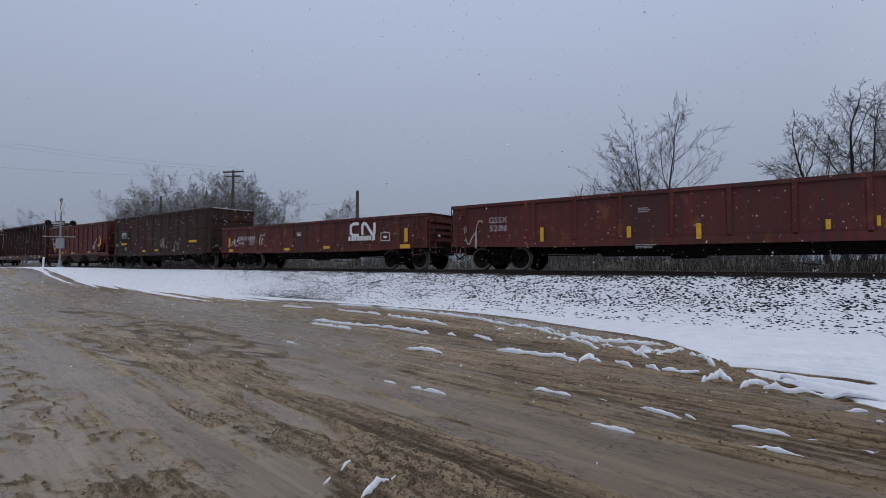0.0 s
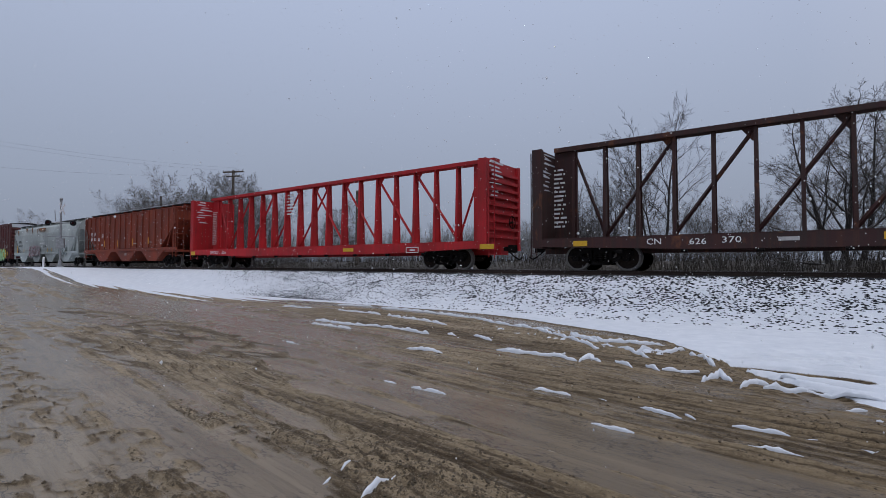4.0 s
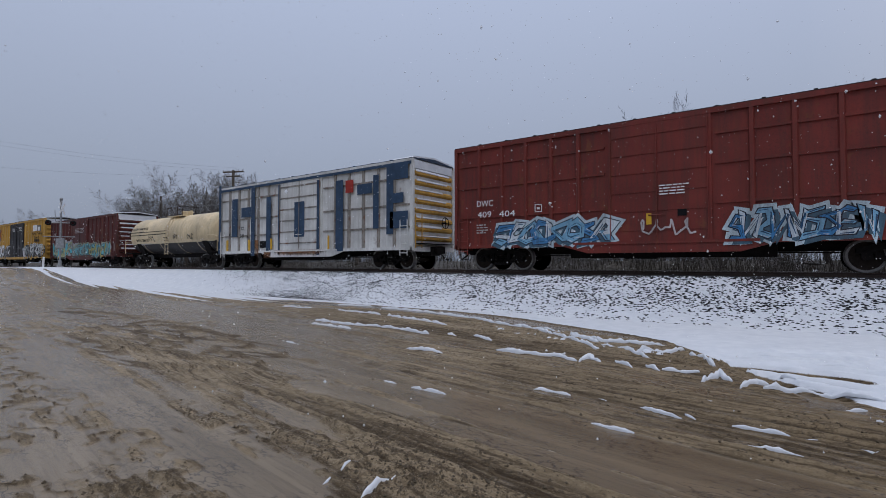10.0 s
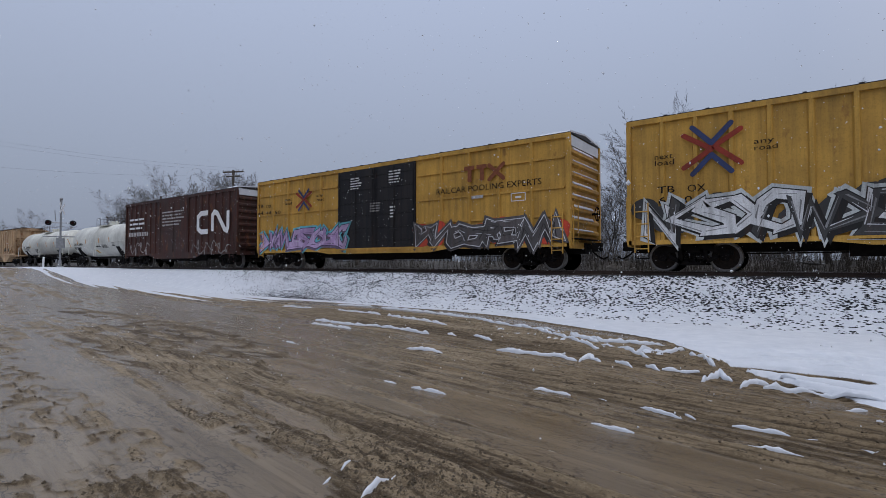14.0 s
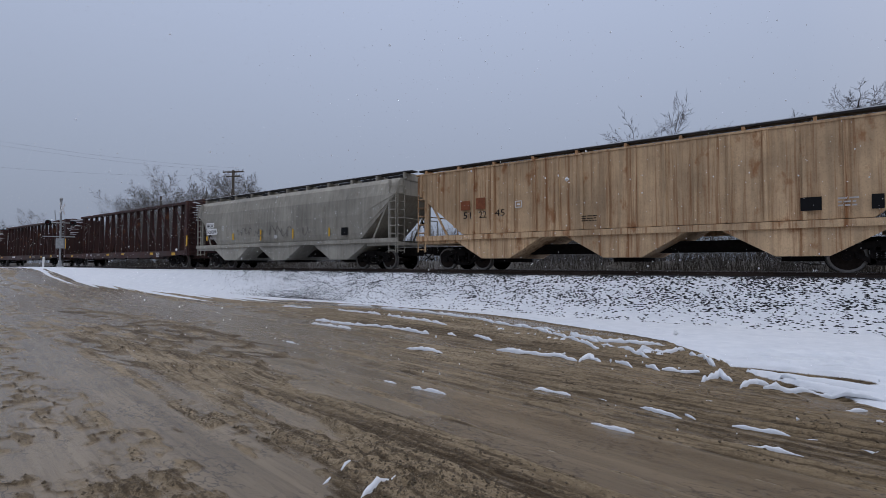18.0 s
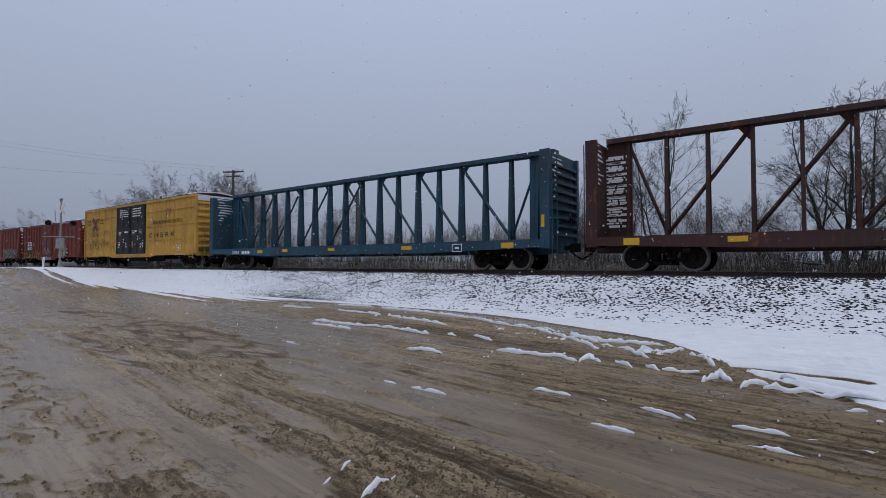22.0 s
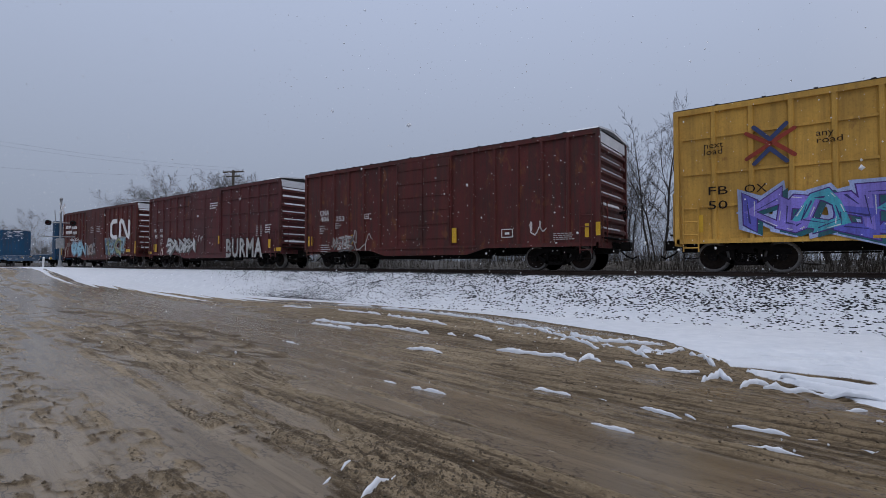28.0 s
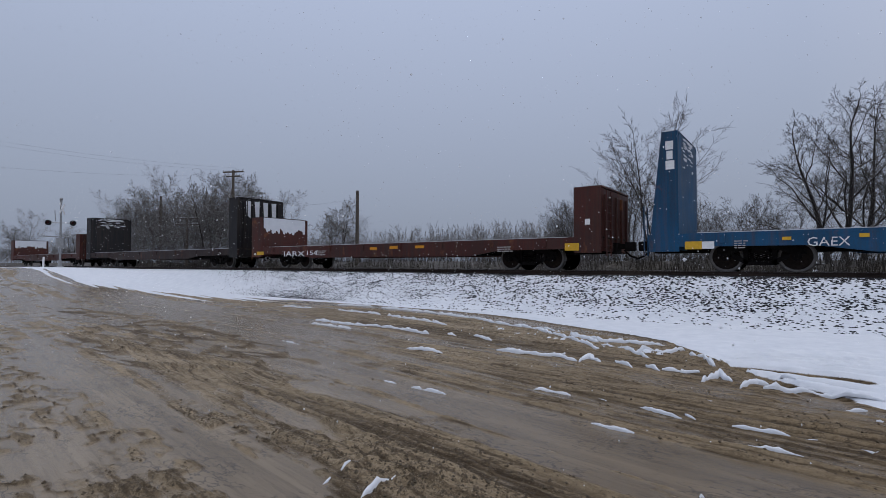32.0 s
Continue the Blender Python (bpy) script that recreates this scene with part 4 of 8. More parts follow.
    for k in range(9):
        x = 3.2 + k * (length - 6.4) / 8
        part("strap_winch", Geo().tube([(x - 0.09, -1.47, deck - 0.46), (x + 0.09, -1.47, deck - 0.46)], 0.06, 8), M["running"], car)
    brake_wheel(car, length + 0.05, 0.6, deck + 0.9, M["running"])
    return car


def tank(label, s0, s1, top, coat, belly, split=0.42, radius=1.42, band=None, platform=True, saddle=None):
    """A tank car: shell with dished ends, lower part in its own colour, dome platform with rails."""
    car, length = start_car("tank_car", label, s0, s1, inset=1.85)
    zc = top - radius
    part("centre_sill", Geo().box(-0.1, length + 0.1, -0.32, 0.32, 0.72, 1.05), M["running"], car)
    n = 40
    xa, xb = 0.08, length - 0.35
    prof = [(xa, 0.02), (xa + 0.05, 0.45), (xa + 0.2, 0.95), (xa + 0.42, 1.25), (xa + 0.62, 1.38), (xa + 0.85, 1.42)]
    prof = [(a, r * radius / 1.42) for a, r in prof]
    prof = prof + [(xa + xb - a, r) for a, r in reversed(prof)]
    g = Geo().lathe(prof, "x", n, (0, 0, zc))
    me = g.mesh("tank_shell", True)
    for pl in me.polygons:
        pl.material_index = 1 if pl.center.z < zc + (split - 0.5) * 2 * radius else 0
    part("tank_shell", me, [coat, belly], car)
    for k in range(1, 5 if split < 0.3 else 1):
        x = xa + (xb - xa) * k / 5
        part("weld_band", Geo().lathe([(x - 0.03, radius + 0.006), (x + 0.03, radius + 0.006)], "x", n, (0, 0, zc)), [coat], car, smooth=True)
    for x in (2.0, length - 2.0):
        part("saddle", Geo().prism([(-1.3, zc - 0.6), (-0.9, 0.95), (0.9, 0.95), (1.3, zc - 0.6), (0.7, zc - radius + 0.1), (-0.7, zc - radius + 0.1)], x - 0.35, x + 0.35, "x"), M["running"], car)
    for x, d in ((0, 1), (length, -1)):
        part("end_platform", Geo().box(min(x, x + d * 1.1), max(x, x + d * 1.1), -1.45, 1.45, 1.02, 1.08), M["running"], car)
        part("handrail", Geo().tube([(x + d * 0.06, -1.5, 1.05), (x + d * 0.06, -1.5, 2.0), (x + d * 0.5, -1.5, 2.1), (x + d * 1.3, -1.5, 2.1), (x + d * 1.4, -1.5, 1.9)], 0.025, 5), saddle or coat, car)
        part("handrail", Geo().tube([(x + d * 0.06, -1.5, 1.9), (x + d * 0.06, 1.5, 1.9)], 0.025, 5), saddle or coat, car)
        ladder(car, (min(x + d * 0.1, x + d * 0.5), max(x + d * 0.1, x + d * 0.5)), -1.5, 0, 0.4, 1.05, M["running"], 3, "sill_step")
    m = length / 2
    part("manway", Geo().lathe([(top - 0.1, 0.36), (top + 0.22, 0.36), (top + 0.24, 0.42), (top + 0.3, 0.40)], "z", 16, (m, 0, 0)), coat, car)
    part("valve", Geo().tube([(m + 0.55, 0, top - 0.1), (m + 0.55, 0, top + 0.35)], 0.1, 8), coat, car)
    if platform:
        dm = saddle or coat
        part("dome_platform", Geo().box(m - 1.15, m + 1.15, -0.95, -0.5, top - 0.12, top - 0.07), dm, car)
        g = Geo()
        for x in (m - 1.15, m - 0.4, m + 0.4, m + 1.15):
            g.tube([(x, -0.95, top - 0.1), (x, -0.95, top + 0.55)], 0.016, 5)
        g.tube([(m - 1.15, 0.4, top + 0.55), (m - 1.15, -0.95, top + 0.55), (m - 0.4, -0.95, top + 0.55)], 0.016, 5)
        g.tube([(m + 0.4, -0.95, top + 0.55), (m + 1.15, -0.95, top + 0.55), (m + 1.15, 0.4, top + 0.55)], 0.016, 5)
        part("platform_rail", g, M["grime"], car)
        ladder(car, (m - 0.22, m + 0.22), -radius - 0.06, 0, 0.9, zc + 0.4, dm, 6, "side_ladder")
        g = Geo()
        for x in (m - 0.22, m + 0.22):
            g.tube([(x, -radius - 0.06, zc + 0.4), (x, -radius * 0.9, zc + 0.75), (x, -0.95, top - 0.1)], 0.022, 5)
        part("ladder_head", g, dm, car)
    brake_wheel(car, length + 0.02, 0.5, 1.9, M["running"])
    return car


def bulkhead_flat(label, s0, s1, coat, deck=1.18, left_top=4.3, right_top=4.3, left_mat=None, right_mat=None, thick=0.9, sloped=False, frost="veil"):
    """A bulkhead flatcar: deep side sills, a timber deck, upright bulkheads at both ends."""
    car, length = start_car("bulkhead_flatcar", label, s0, s1, inset=3.1)
    for y in (-1.6, 1.48):
        part("side_sill", Geo().prism([(0.1, deck), (length - 0.1, deck), (length - 0.1, deck - 0.4), (length * 0.80, deck - 0.42), (length * 0.74, deck - 0.62), (length * 0.26, deck - 0.62), (length * 0.20, deck - 0.42), (0.1, deck - 0.4)], y, y + 0.12), coat, car)
    part("centre_sill", Geo().box(0, length, -0.3, 0.3, 0.60, 1.0), M["running"], car)
    part("deck", Geo().box(0.1, length - 0.1, -1.48, 1.48, deck - 0.06, deck), M["tie"], car)
    part("deck_snow", Geo().box(1.5, length - 1.5, -1.40, 1.40, deck, deck + 0.03), M["snow"], car)
    for x0, d, topz, mat in ((0.12, 1, left_top, left_mat or coat), (length - 0.12, -1, right_top, right_mat or coat)):
        inner, peak = x0 + d * thick, x0 + d * thick * (0.48 if sloped else 0.0)
        b = part("bulkhead", Geo().prism([(-1.54, deck - 0.5), (-1.54, topz - 0.45), (-1.46, topz - 0.18), (-1.25, topz), (1.25, topz), (1.46, topz - 0.18), (1.54, topz - 0.45), (1.54, deck - 0.5)], min(inner - d * 0.08, inner), max(inner - d * 0.08, inner), "x"), mat, car)
        for y in (-1.62, 1.54):
            part("wing_plate", Geo().prism([(x0, deck - 0.55), (inner, deck - 0.55), (inner, topz - 0.02), (peak, topz - 0.02)], y, y + 0.08), mat, b)
        part("back_sheet", Geo().prism([(x0, deck - 0.5), (x0 + d * 0.06, deck - 0.5), (peak + d * 0.06, topz - 0.1), (peak, topz - 0.1)], -1.54, 1.54), mat, b)
        part("cap_plate", Geo().box(min(peak, inner), max(peak, inner), -1.5, 1.5, topz - 0.06, topz), mat, b)
        # snow blown against the face that looks ahead
        if frost and d > 0:
            rng = random.Random(int(length * 7 + d))
            face, g = inner + 0.004, Geo()
            if frost == "drips":
                for k in range(22):
                    yy, tall = -1.40 + k * 0.13, rng.uniform(0.36, 0.55) * (topz - deck)
                    g.prism([(yy - 0.09, topz - 0.04), (yy + 0.09, topz - 0.04), (yy + 0.085, topz - tall * 0.9), (yy + 0.03, topz - tall), (yy - 0.08, topz - tall * rng.uniform(0.85, 1.0))], face, face + 0.012 + 0.0002 * k, "x")
            else:
                for k in range(46):
                    drop = rng.random() ** 2
                    zz = topz - 0.10 - drop * (topz - deck) * 0.30
                    half = rng.uniform(0.10, 0.45) * (1 - 0.6 * drop)
                    yy = rng.uniform(-1.3 + half, 1.25 - half) * (1 if zz < topz - 0.4 else 0.85)
                    tall = rng.uniform(0.012, 0.035)
                    g.prism([(yy - half, zz), (yy - half * 0.3, zz - tall), (yy + half * rng.uniform(0.3, 1), zz - tall * 0.6), (yy + half * 0.8, zz + tall * 0.4), (yy, zz + tall)], face, face + 0.012 + 0.0001 * k, "x")
            part("wind_blown_snow", g, M["snow"], b, "snow caked on the upper end wall")
        if frost == "stripes" and d < 0:
            for k in range(4):
                y = -0.9 + k * 0.6
                part("wind_blown_snow", Geo().prism([(y - 0.17, topz - 0.2), (y + 0.17, topz - 0.2), (y + 0.15, topz - 1.25), (y - 0.1, topz - 1.05 - 0.1 * k)], x0, x0 + 0.014, "x"), M["snow"], b, "snow packed between the stiffeners")
        for k in range(5):
            y = -1.2 + k * 0.6
            part("stiffener", Geo().prism([(x0 - d * 0.08, deck - 0.4), (x0 + d * 0.02, deck - 0.4), (peak + d * 0.02, topz - 0.3), (peak - d * 0.08, topz - 0.3)], y - 0.05, y + 0.05), mat, b)
        ladder(car, x0 - d * 0.16, -1.5, -1.05, 0.5, 2.1 if sloped else topz - 0.2, mat, 4 if sloped else 8, "end_ladder", "y")
    for k in range(8):
        x = 2.2 + k * (length - 4.4) / 7
        part("stake_pocket", Geo().box(x - 0.07, x + 0.07, -1.65, -1.6, deck - 0.3, deck - 0.02), coat, car)
    return car


# ---- lettering and spray paint on the near sides ----
def lettering(car, words, x, z, high, mat="white", plane=-1.622, wide=None, upright=False):
    """Stencilled words; x, z: lower left corner, high: cap height."""
    cu = bpy.data.curves.new("lettering", "FONT")
    cu.body, cu.size, cu.extrude = words, high / 0.72, 0.003
    cu.resolution_u = 2
    tmp = bpy.data.objects.new("lettering", cu)
    me = bpy.data.meshes.new_from_object(tmp)
    bpy.data.objects.remove(tmp)
    xs = [v.co.x for v in me.vertices]
    k = wide / max(0.01, max(xs) - min(xs)) if wide else 1.0
    for v in me.vertices:
        v.co = (v.co.x * k, -v.co.z, v.co.y)
    me.name = "lettering"
    ob = part("lettering", me, M[mat] if isinstance(mat, str) else mat, car, at=(x, plane, z))
    return ob


def bars(car, x, z, wide, high, rows=1, mat="dim", plane=-1.620, name="lettering_bar"):
    """Small print too fine to read, as plain bars."""
    g = Geo()
    h = high / (rows * 2 - 1)
    rng = random.Random(int(x * 100 + z * 10))
    if rows == 1 and high > 0.15 and wide > 2 * high:
        n = max(3, round(wide / (0.95 * high)))
        for k in range(n):
            g.box(x + wide * k / n, x + wide * (k + rng.uniform(0.62, 0.8)) / n, plane, plane + 0.004, z, z + high)
        rows = 0
    if rows > 1:
        rows += 1
        h = high / (rows * 2 - 1)
    for k in range(rows):
        at, end = x, x + wide * rng.uniform(0.7, 1.0)
        while at < end - 0.02:
            w = min(end - at, max(0.05, rng.uniform(1.5, 6) * h))
            g.box(at, at + w, plane, plane + 0.004, z + 2 * k * h, z + (2 * k + 0.85) * h)
            at += w + 0.8 * h
    return part(name, g, M[mat] if isinstance(mat, str) else mat, car)


def mark(car, x, z, wide, high, mat="yellow", plane=-1.624, name="reflector"):
    return part(name, Geo().box(x, x + wide, plane, plane + 0.006, z, z + high), M[mat] if isinstance(mat, str) else mat, car)


def ribbon(g, pts, w, plane):
    """A flat stroke with rounded ends in the xz plane."""
    pts = [Vector((a, b)) for a, b in pts]
    for i in range(len(pts) - 1):
        d = pts[i + 1] - pts[i]
        if d.length < 1e-4:
            continue
        d.normalize()
        nrm = Vector((-d.y, d.x)) * w / 2
        ring = []
        for c, sgn in ((pts[i + 1], 1), (pts[i], -1)):
            for a in (90, 45, 0, -45, -90):
                t = radians(a)
                ring.append(c + sgn * (d * math.cos(t) * w / 2 + nrm * math.sin(t)))
        g.add([(p.x, plane - 0.00015 * i, p.y) for p in ring], [tuple(range(len(ring)))])


GLYPHS = [
    [[(0, 0), (0.1, 1), (0.9, 0.9), (0.8, 0.5), (0.15, 0.5)], [(0.5, 0.5), (1, 0)]],
    [[(0.9, 0.9), (0.3, 1), (0, 0.6), (0.1, 0.1), (0.7, 0), (1, 0.3)]],
    [[(0, 0), (0.4, 1), (0.6, 1), (1, 0)], [(0.2, 0.4), (0.8, 0.35)]],
    [[(0, 0), (0, 1), (0.9, 0), (1, 1)]],
    [[(0.9, 0.95), (0.2, 0.9), (0.15, 0.6), (0.85, 0.45), (0.8, 0.05), (0, 0)]],
    [[(0.1, 1), (0, 0), (0.9, 0.05)], [(0.1, 0.55), (0.75, 0.55)], [(0.1, 1), (0.95, 0.95)]],
    [[(0.5, 1), (0, 0.7), (0.05, 0.2), (0.5, 0), (0.95, 0.25), (0.95, 0.75), (0.5, 1)]],
    [[(0, 1), (0.3, 0), (0.5, 0.7), (0.75, 0), (1, 1)]],
    [[(0, 0), (0.1, 1)], [(0.95, 1), (0.1, 0.5), (1, 0)]],
]


def blade(g, pts, ws, extra, plane, cut=0.35):
    """A flat angular stroke whose width changes from point to point, with slanted ends."""
    pts = [Vector(p) for p in pts]
    n = len(pts)
    dirs = [(pts[i + 1] - pts[i]).normalized() for i in range(n - 1)]
    pts[0] = pts[0] - dirs[0] * extra
    pts[-1] = pts[-1] + dirs[-1] * extra
    sides = []
    for i, p in enumerate(pts):
        a, b = dirs[max(0, i - 1)], dirs[min(n - 2, i)]
        d = (a + b).normalized() if (a + b).length > 0.3 else b
        stretch = min(1.6, 1 / max(0.3, d.dot(b)))
        nrm = Vector((-d.y, d.x)) * (ws[i] / 2 + extra) * stretch
        slant = d * ws[i] * (cut if i in (0, n - 1) else 0)
        sides.append((p + nrm + slant, p - nrm - slant))
    for i in range(n - 1):
        quad = [sides[i][0], sides[i][1], sides[i + 1][1], sides[i + 1][0]]
        g.add([(q.x, plane - 0.00012 * i, q.y) for q in quad], [(0, 1, 2, 3)])


def graffiti(car, x0, x1, z0, z1, letters, fills, outline, seed, halo=None, cloud=None, stroke=0.42, plane=-1.628):
    """A spray-painted piece: halo, block shadow, outlined angular letter-like forms, thin highlights."""
    rng = random.Random(seed)
    letters = round(letters * 1.5)
    w, h = (x1 - x0) / letters, z1 - z0
    thick = min(stroke * w * 0.74, 0.20 * h)
    rim = thick / 2 + 0.05
    lo, hi = max(z0, 0.88) + rim, z1 - rim
    base, edge, light, inner, shade = Geo(), Geo(), Geo(), Geo(), Geo()
    cores = [Geo() for _ in fills]
    drop_x = rng.choice((-0.12, 0.12))
    for i in range(letters):
        gl, mirror, tip = rng.choice(GLYPHS), rng.random() < 0.5, rng.random() < 0.5
        lean, drop, size = rng.uniform(0.0, 0.30), rng.uniform(0, 0.14), rng.uniform(0.80, 1.0)
        for m, line in enumerate(gl):
            pts = []
            for a, b in line:
                a, b = (1 - a if mirror else a) + rng.uniform(-0.24, 0.24), (1 - b if tip else b) + rng.uniform(-0.14, 0.14)
                pts.append((x0 + rim + (x1 - x0 - 2 * rim) * min(1, max(0, (i - 0.08 + 1.16 * a + lean * (b - 0.5)) / letters)), lo + (hi - lo) * min(1, max(0, drop + b * size))))
            ws = [thick * rng.uniform(0.45, 1.45) for _ in pts]
            e = 0.00002 * (i * 3 + m)
            blade(base, pts, ws, 0.13, plane - e)
            blade(shade, [(a + drop_x, b - 0.09) for a, b in pts], ws, 0.03, plane - 0.002 - e)
            blade(edge, pts, ws, 0.032, plane - 0.004 - e)
            blade(cores[(i + m) % len(fills)], pts, ws, 0.0, plane - 0.008 - e)
            for (p, wp), (q, wq) in zip(zip(pts, ws), zip(pts[1:], ws[1:])):
                d = Vector(q) - Vector(p)
                if d.length < 0.15:
                    continue
                nrm = Vector((-d.y, d.x)).normalized()
                if rng.random() < 0.45:
                    f, t = Vector(p) + nrm * wp * 0.33, Vector(q) + nrm * wq * 0.33
                    blade(light, [f.lerp(t, 0.15), f.lerp(t, 0.6)], [0.03, 0.012], 0.0, plane - 0.012)
                if rng.random() < 0.85:
                    f, t = Vector(p) - nrm * wp * 0.22, Vector(q) - nrm * wq * rng.uniform(-0.1, 0.3)
                    blade(inner, [f.lerp(t, 0.1), f.lerp(t, 0.85)], [0.015, rng.uniform(0.02, 0.06)], 0.0, plane - 0.0105)
    if cloud:
        g = Geo()
        for n in range(int((x1 - x0) * 5)):
            r = rng.uniform(0.14, 0.30) * h
            c = Vector((rng.uniform(x0, x1), rng.uniform(max(z0, 0.9) + r * 0.8, z1 - r * 0.6)))
            g.add([(c.x + r * math.cos(k * 0.4488), plane + 0.004 - 0.0001 * n, c.y + r * 0.8 * math.sin(k * 0.4488)) for k in range(14)], [tuple(range(14))])
        tagged(part("graffiti_cloud", g, spray(cloud), car), kind="stuff")
    if halo:
        tagged(part("graffiti_halo", base, spray(halo), car), kind="stuff")
    tagged(part("graffiti_shadow", shade, spray(tuple(0.3 * c for c in fills[-1])), car), kind="stuff")
    tagged(part("graffiti_outline", edge, spray(outline), car), kind="stuff")
    for f, g in zip(fills, cores):
        if g.f:
            tagged(part("graffiti_fill", g, spray(f), car), kind="stuff")
    if inner.f:
        tagged(part("graffiti_inner_line", inner, spray(tuple(c * 0.35 for c in fills[0]) if sum(fills[0]) > 0.15 else (0.3, 0.3, 0.3)), car), kind="stuff")
    if light.f:
        tagged(part("graffiti_highlight", light, spray((0.55, 0.55, 0.57)), car), kind="stuff")


def tag(car, x0, x1, z0, z1, rgb, seed, wide=0.05, plane=-1.626):
    """A thin one-line scrawl of uneven loops and spikes."""
    rng = random.Random(seed)
    high, long = z1 - z0, x1 - x0
    n = max(2, round(long / (high * 0.75)))
    pts = []
    for k in range(n):
        amp, skew, mid = rng.uniform(0.28, 0.5), rng.uniform(0.2, 0.9), rng.uniform(0.4, 0.6)
        turns = rng.choice((-1, 1))
        for s in range(9):
            a = turns * 2 * math.pi * s / 9 + rng.uniform(-0.35, 0.35)
            pts.append((x0 + long * (k + 0.15 + 0.7 * s / 9 + 0.34 * math.cos(a) * skew) / n, z0 + high * min(1, max(0, mid + amp * math.sin(a) * rng.uniform(0.75, 1.1)))))
    g = Geo()
    ribbon(g, pts, min(wide, 0.055), plane)
    return tagged(part("graffiti_scrawl", g, spray(rgb), car), kind="stuff")


# ---- the train, from its visible head to its tail ----
rust_red = hue("oxide_red_paint", (0.144, 0.025, 0.018), 0.35, 0.35)
cn_red = hue("faded_mineral_brown", (0.100, 0.022, 0.020), 0.35, 0.45)
dark_brown = hue("dark_brown_paint", (0.061, 0.023, 0.018), 0.35, 0.55)
mill_brown = hue("sooty_rust_brown", (0.036, 0.018, 0.014), 0.45, 0.55, 0.75, (0.085, 0.038, 0.018), 0.5)
maroon = hue("maroon_paint", (0.108, 0.020, 0.017), 0.3, 0.4)
beam_brown = hue("beam_brown_paint", (0.046, 0.019, 0.018), 0.3, 0.45)
signal_red = hue("bright_red_paint", (0.425, 0.019, 0.025), 0.1, 0.2)
orange_red = hue("orange_red_paint", (0.216, 0.040, 0.020), 0.2, 0.3)
pale_grey = hue("pale_grey_paint", (0.37, 0.405, 0.395), 0.08, 0.14, 0.55, (0.24, 0.11, 0.05), 0.1)
warm_grey = hue("warm_grey_paint", (0.30, 0.285, 0.245), 0.05, 0.18, 0.55, (0.16, 0.09, 0.05), 0.15)
coer_brown = hue("plum_brown_paint", (0.098, 0.026, 0.028), 0.25, 0.35)
brick_red = hue("brick_red_paint", (0.173, 0.030, 0.023), 0.2, 0.3)
chalk = hue("chalky_white_paint", (0.62, 0.62, 0.60), 0.15, 0.10)
cream = hue("cream_tank_paint", (0.66, 0.53, 0.33), 0.02, 0.12, 0.4)
white_tank = hue("white_tank_paint", (0.64, 0.64, 0.58), 0.02, 0.08, 0.4)
pool_yellow = hue("pool_yellow_paint", (0.54, 0.305, 0.06), 0.12, 0.2)
tan = hue("rust_streaked_tan", (0.52, 0.36, 0.215), 0.35, 0.2, 0.7, (0.25, 0.10, 0.035), 0.9)
steel_blue = hue("steel_blue_paint", (0.020, 0.072, 0.112), 0.15, 0.35)
flat_blue = hue("flatcar_blue_paint", (0.008, 0.060, 0.130), 0.1, 0.28)
tank_blue = hue("blue_grey_tank_paint", (0.170, 0.230, 0.289), 0.05, 0.3, 0.4)
iron_red = hue("iron_red_paint", (0.166, 0.032, 0.020), 0.4, 0.3)
flat_brown = hue("flatcar_brown_paint", (0.060, 0.017, 0.014), 0.35, 0.45)
sooty_brown = hue("sooty_flatcar_paint", (0.022, 0.012, 0.011), 0.3, 0.4)
navy = hue("navy_paint", (0.025, 0.050, 0.094), 0.1, 0.3)

c01 = gondola("dark red-brown steel gondola with yellow reflectors", -11.92, 8.2, 2.62, cn_red, 13)
c02 = gondola("faded red gondola with large white painted emblem", -29.5, -13.2, 2.45, cn_red, 15)
c03 = gondola("tall sooty brown high-side gondola with heavy posts", -45.75, -30.9, 3.86, mill_brown, 12, 0.95, True)
c04 = hopper("maroon open-top hopper with sloped ends", -61.6, -46.9, 3.75, maroon, 3, False, 14, sill=1.25, bay=M["grime"])
c05 = centerbeam("empty dark brown centerbeam lumber car", -85.3, -62.91, 4.75, beam_brown)
c06 = centerbeam("empty bright red centerbeam lumber car", -110.6, -87.3, 4.75, signal_red)
c07 = hopper("orange-red ribbed covered grain hopper", -129.05, -112.3, 4.2, orange_red, 3, True, 17)
c08 = hopper("pale grey covered hopper with rust stains and pink graffiti", -150.3, -130.65, 4.15, pale_grey, 4, True, 0, True, slope=2.0)
c09 = boxcar("dark plum-brown boxcar with green bubble graffiti", -167.78, -151.95, 4.94, coer_brown, (6.06, 9.77), posts=5, bands=(2.1, 3.3, 4.2))
c10 = boxcar("brick-red boxcar with pale blue and lilac graffiti", -185.9, -170.2, 4.97, brick_red, (6.3, 9.46), posts=5, bands=(2.1, 3.3, 4.2))
c11 = boxcar("brick-red boxcar with bright blue graffiti", -204.25, -188.5, 4.97, brick_red, (6.3, 9.46), posts=5, bands=(2.1, 3.3, 4.2))
# ribs and posts in a darker, rust-spotted white than the side sheets
c12 = boxcar("chalky white boxcar with navy block shapes and ochre end", -222.27, -206.5, 4.94, chalk, (6.1, 9.7), posts=5, bands=(1.9, 2.9, 4.1), end_mat=pool_yellow, roof_mat=navy, ledges=True, rib_mat=hue("darker_white_ribs", (0.30, 0.28, 0.25), 0.5, 0.5))
c13 = tank("cream tank car with a black lower shell", -236.3, -222.6, 3.79, cream, M["black"], 0.27)
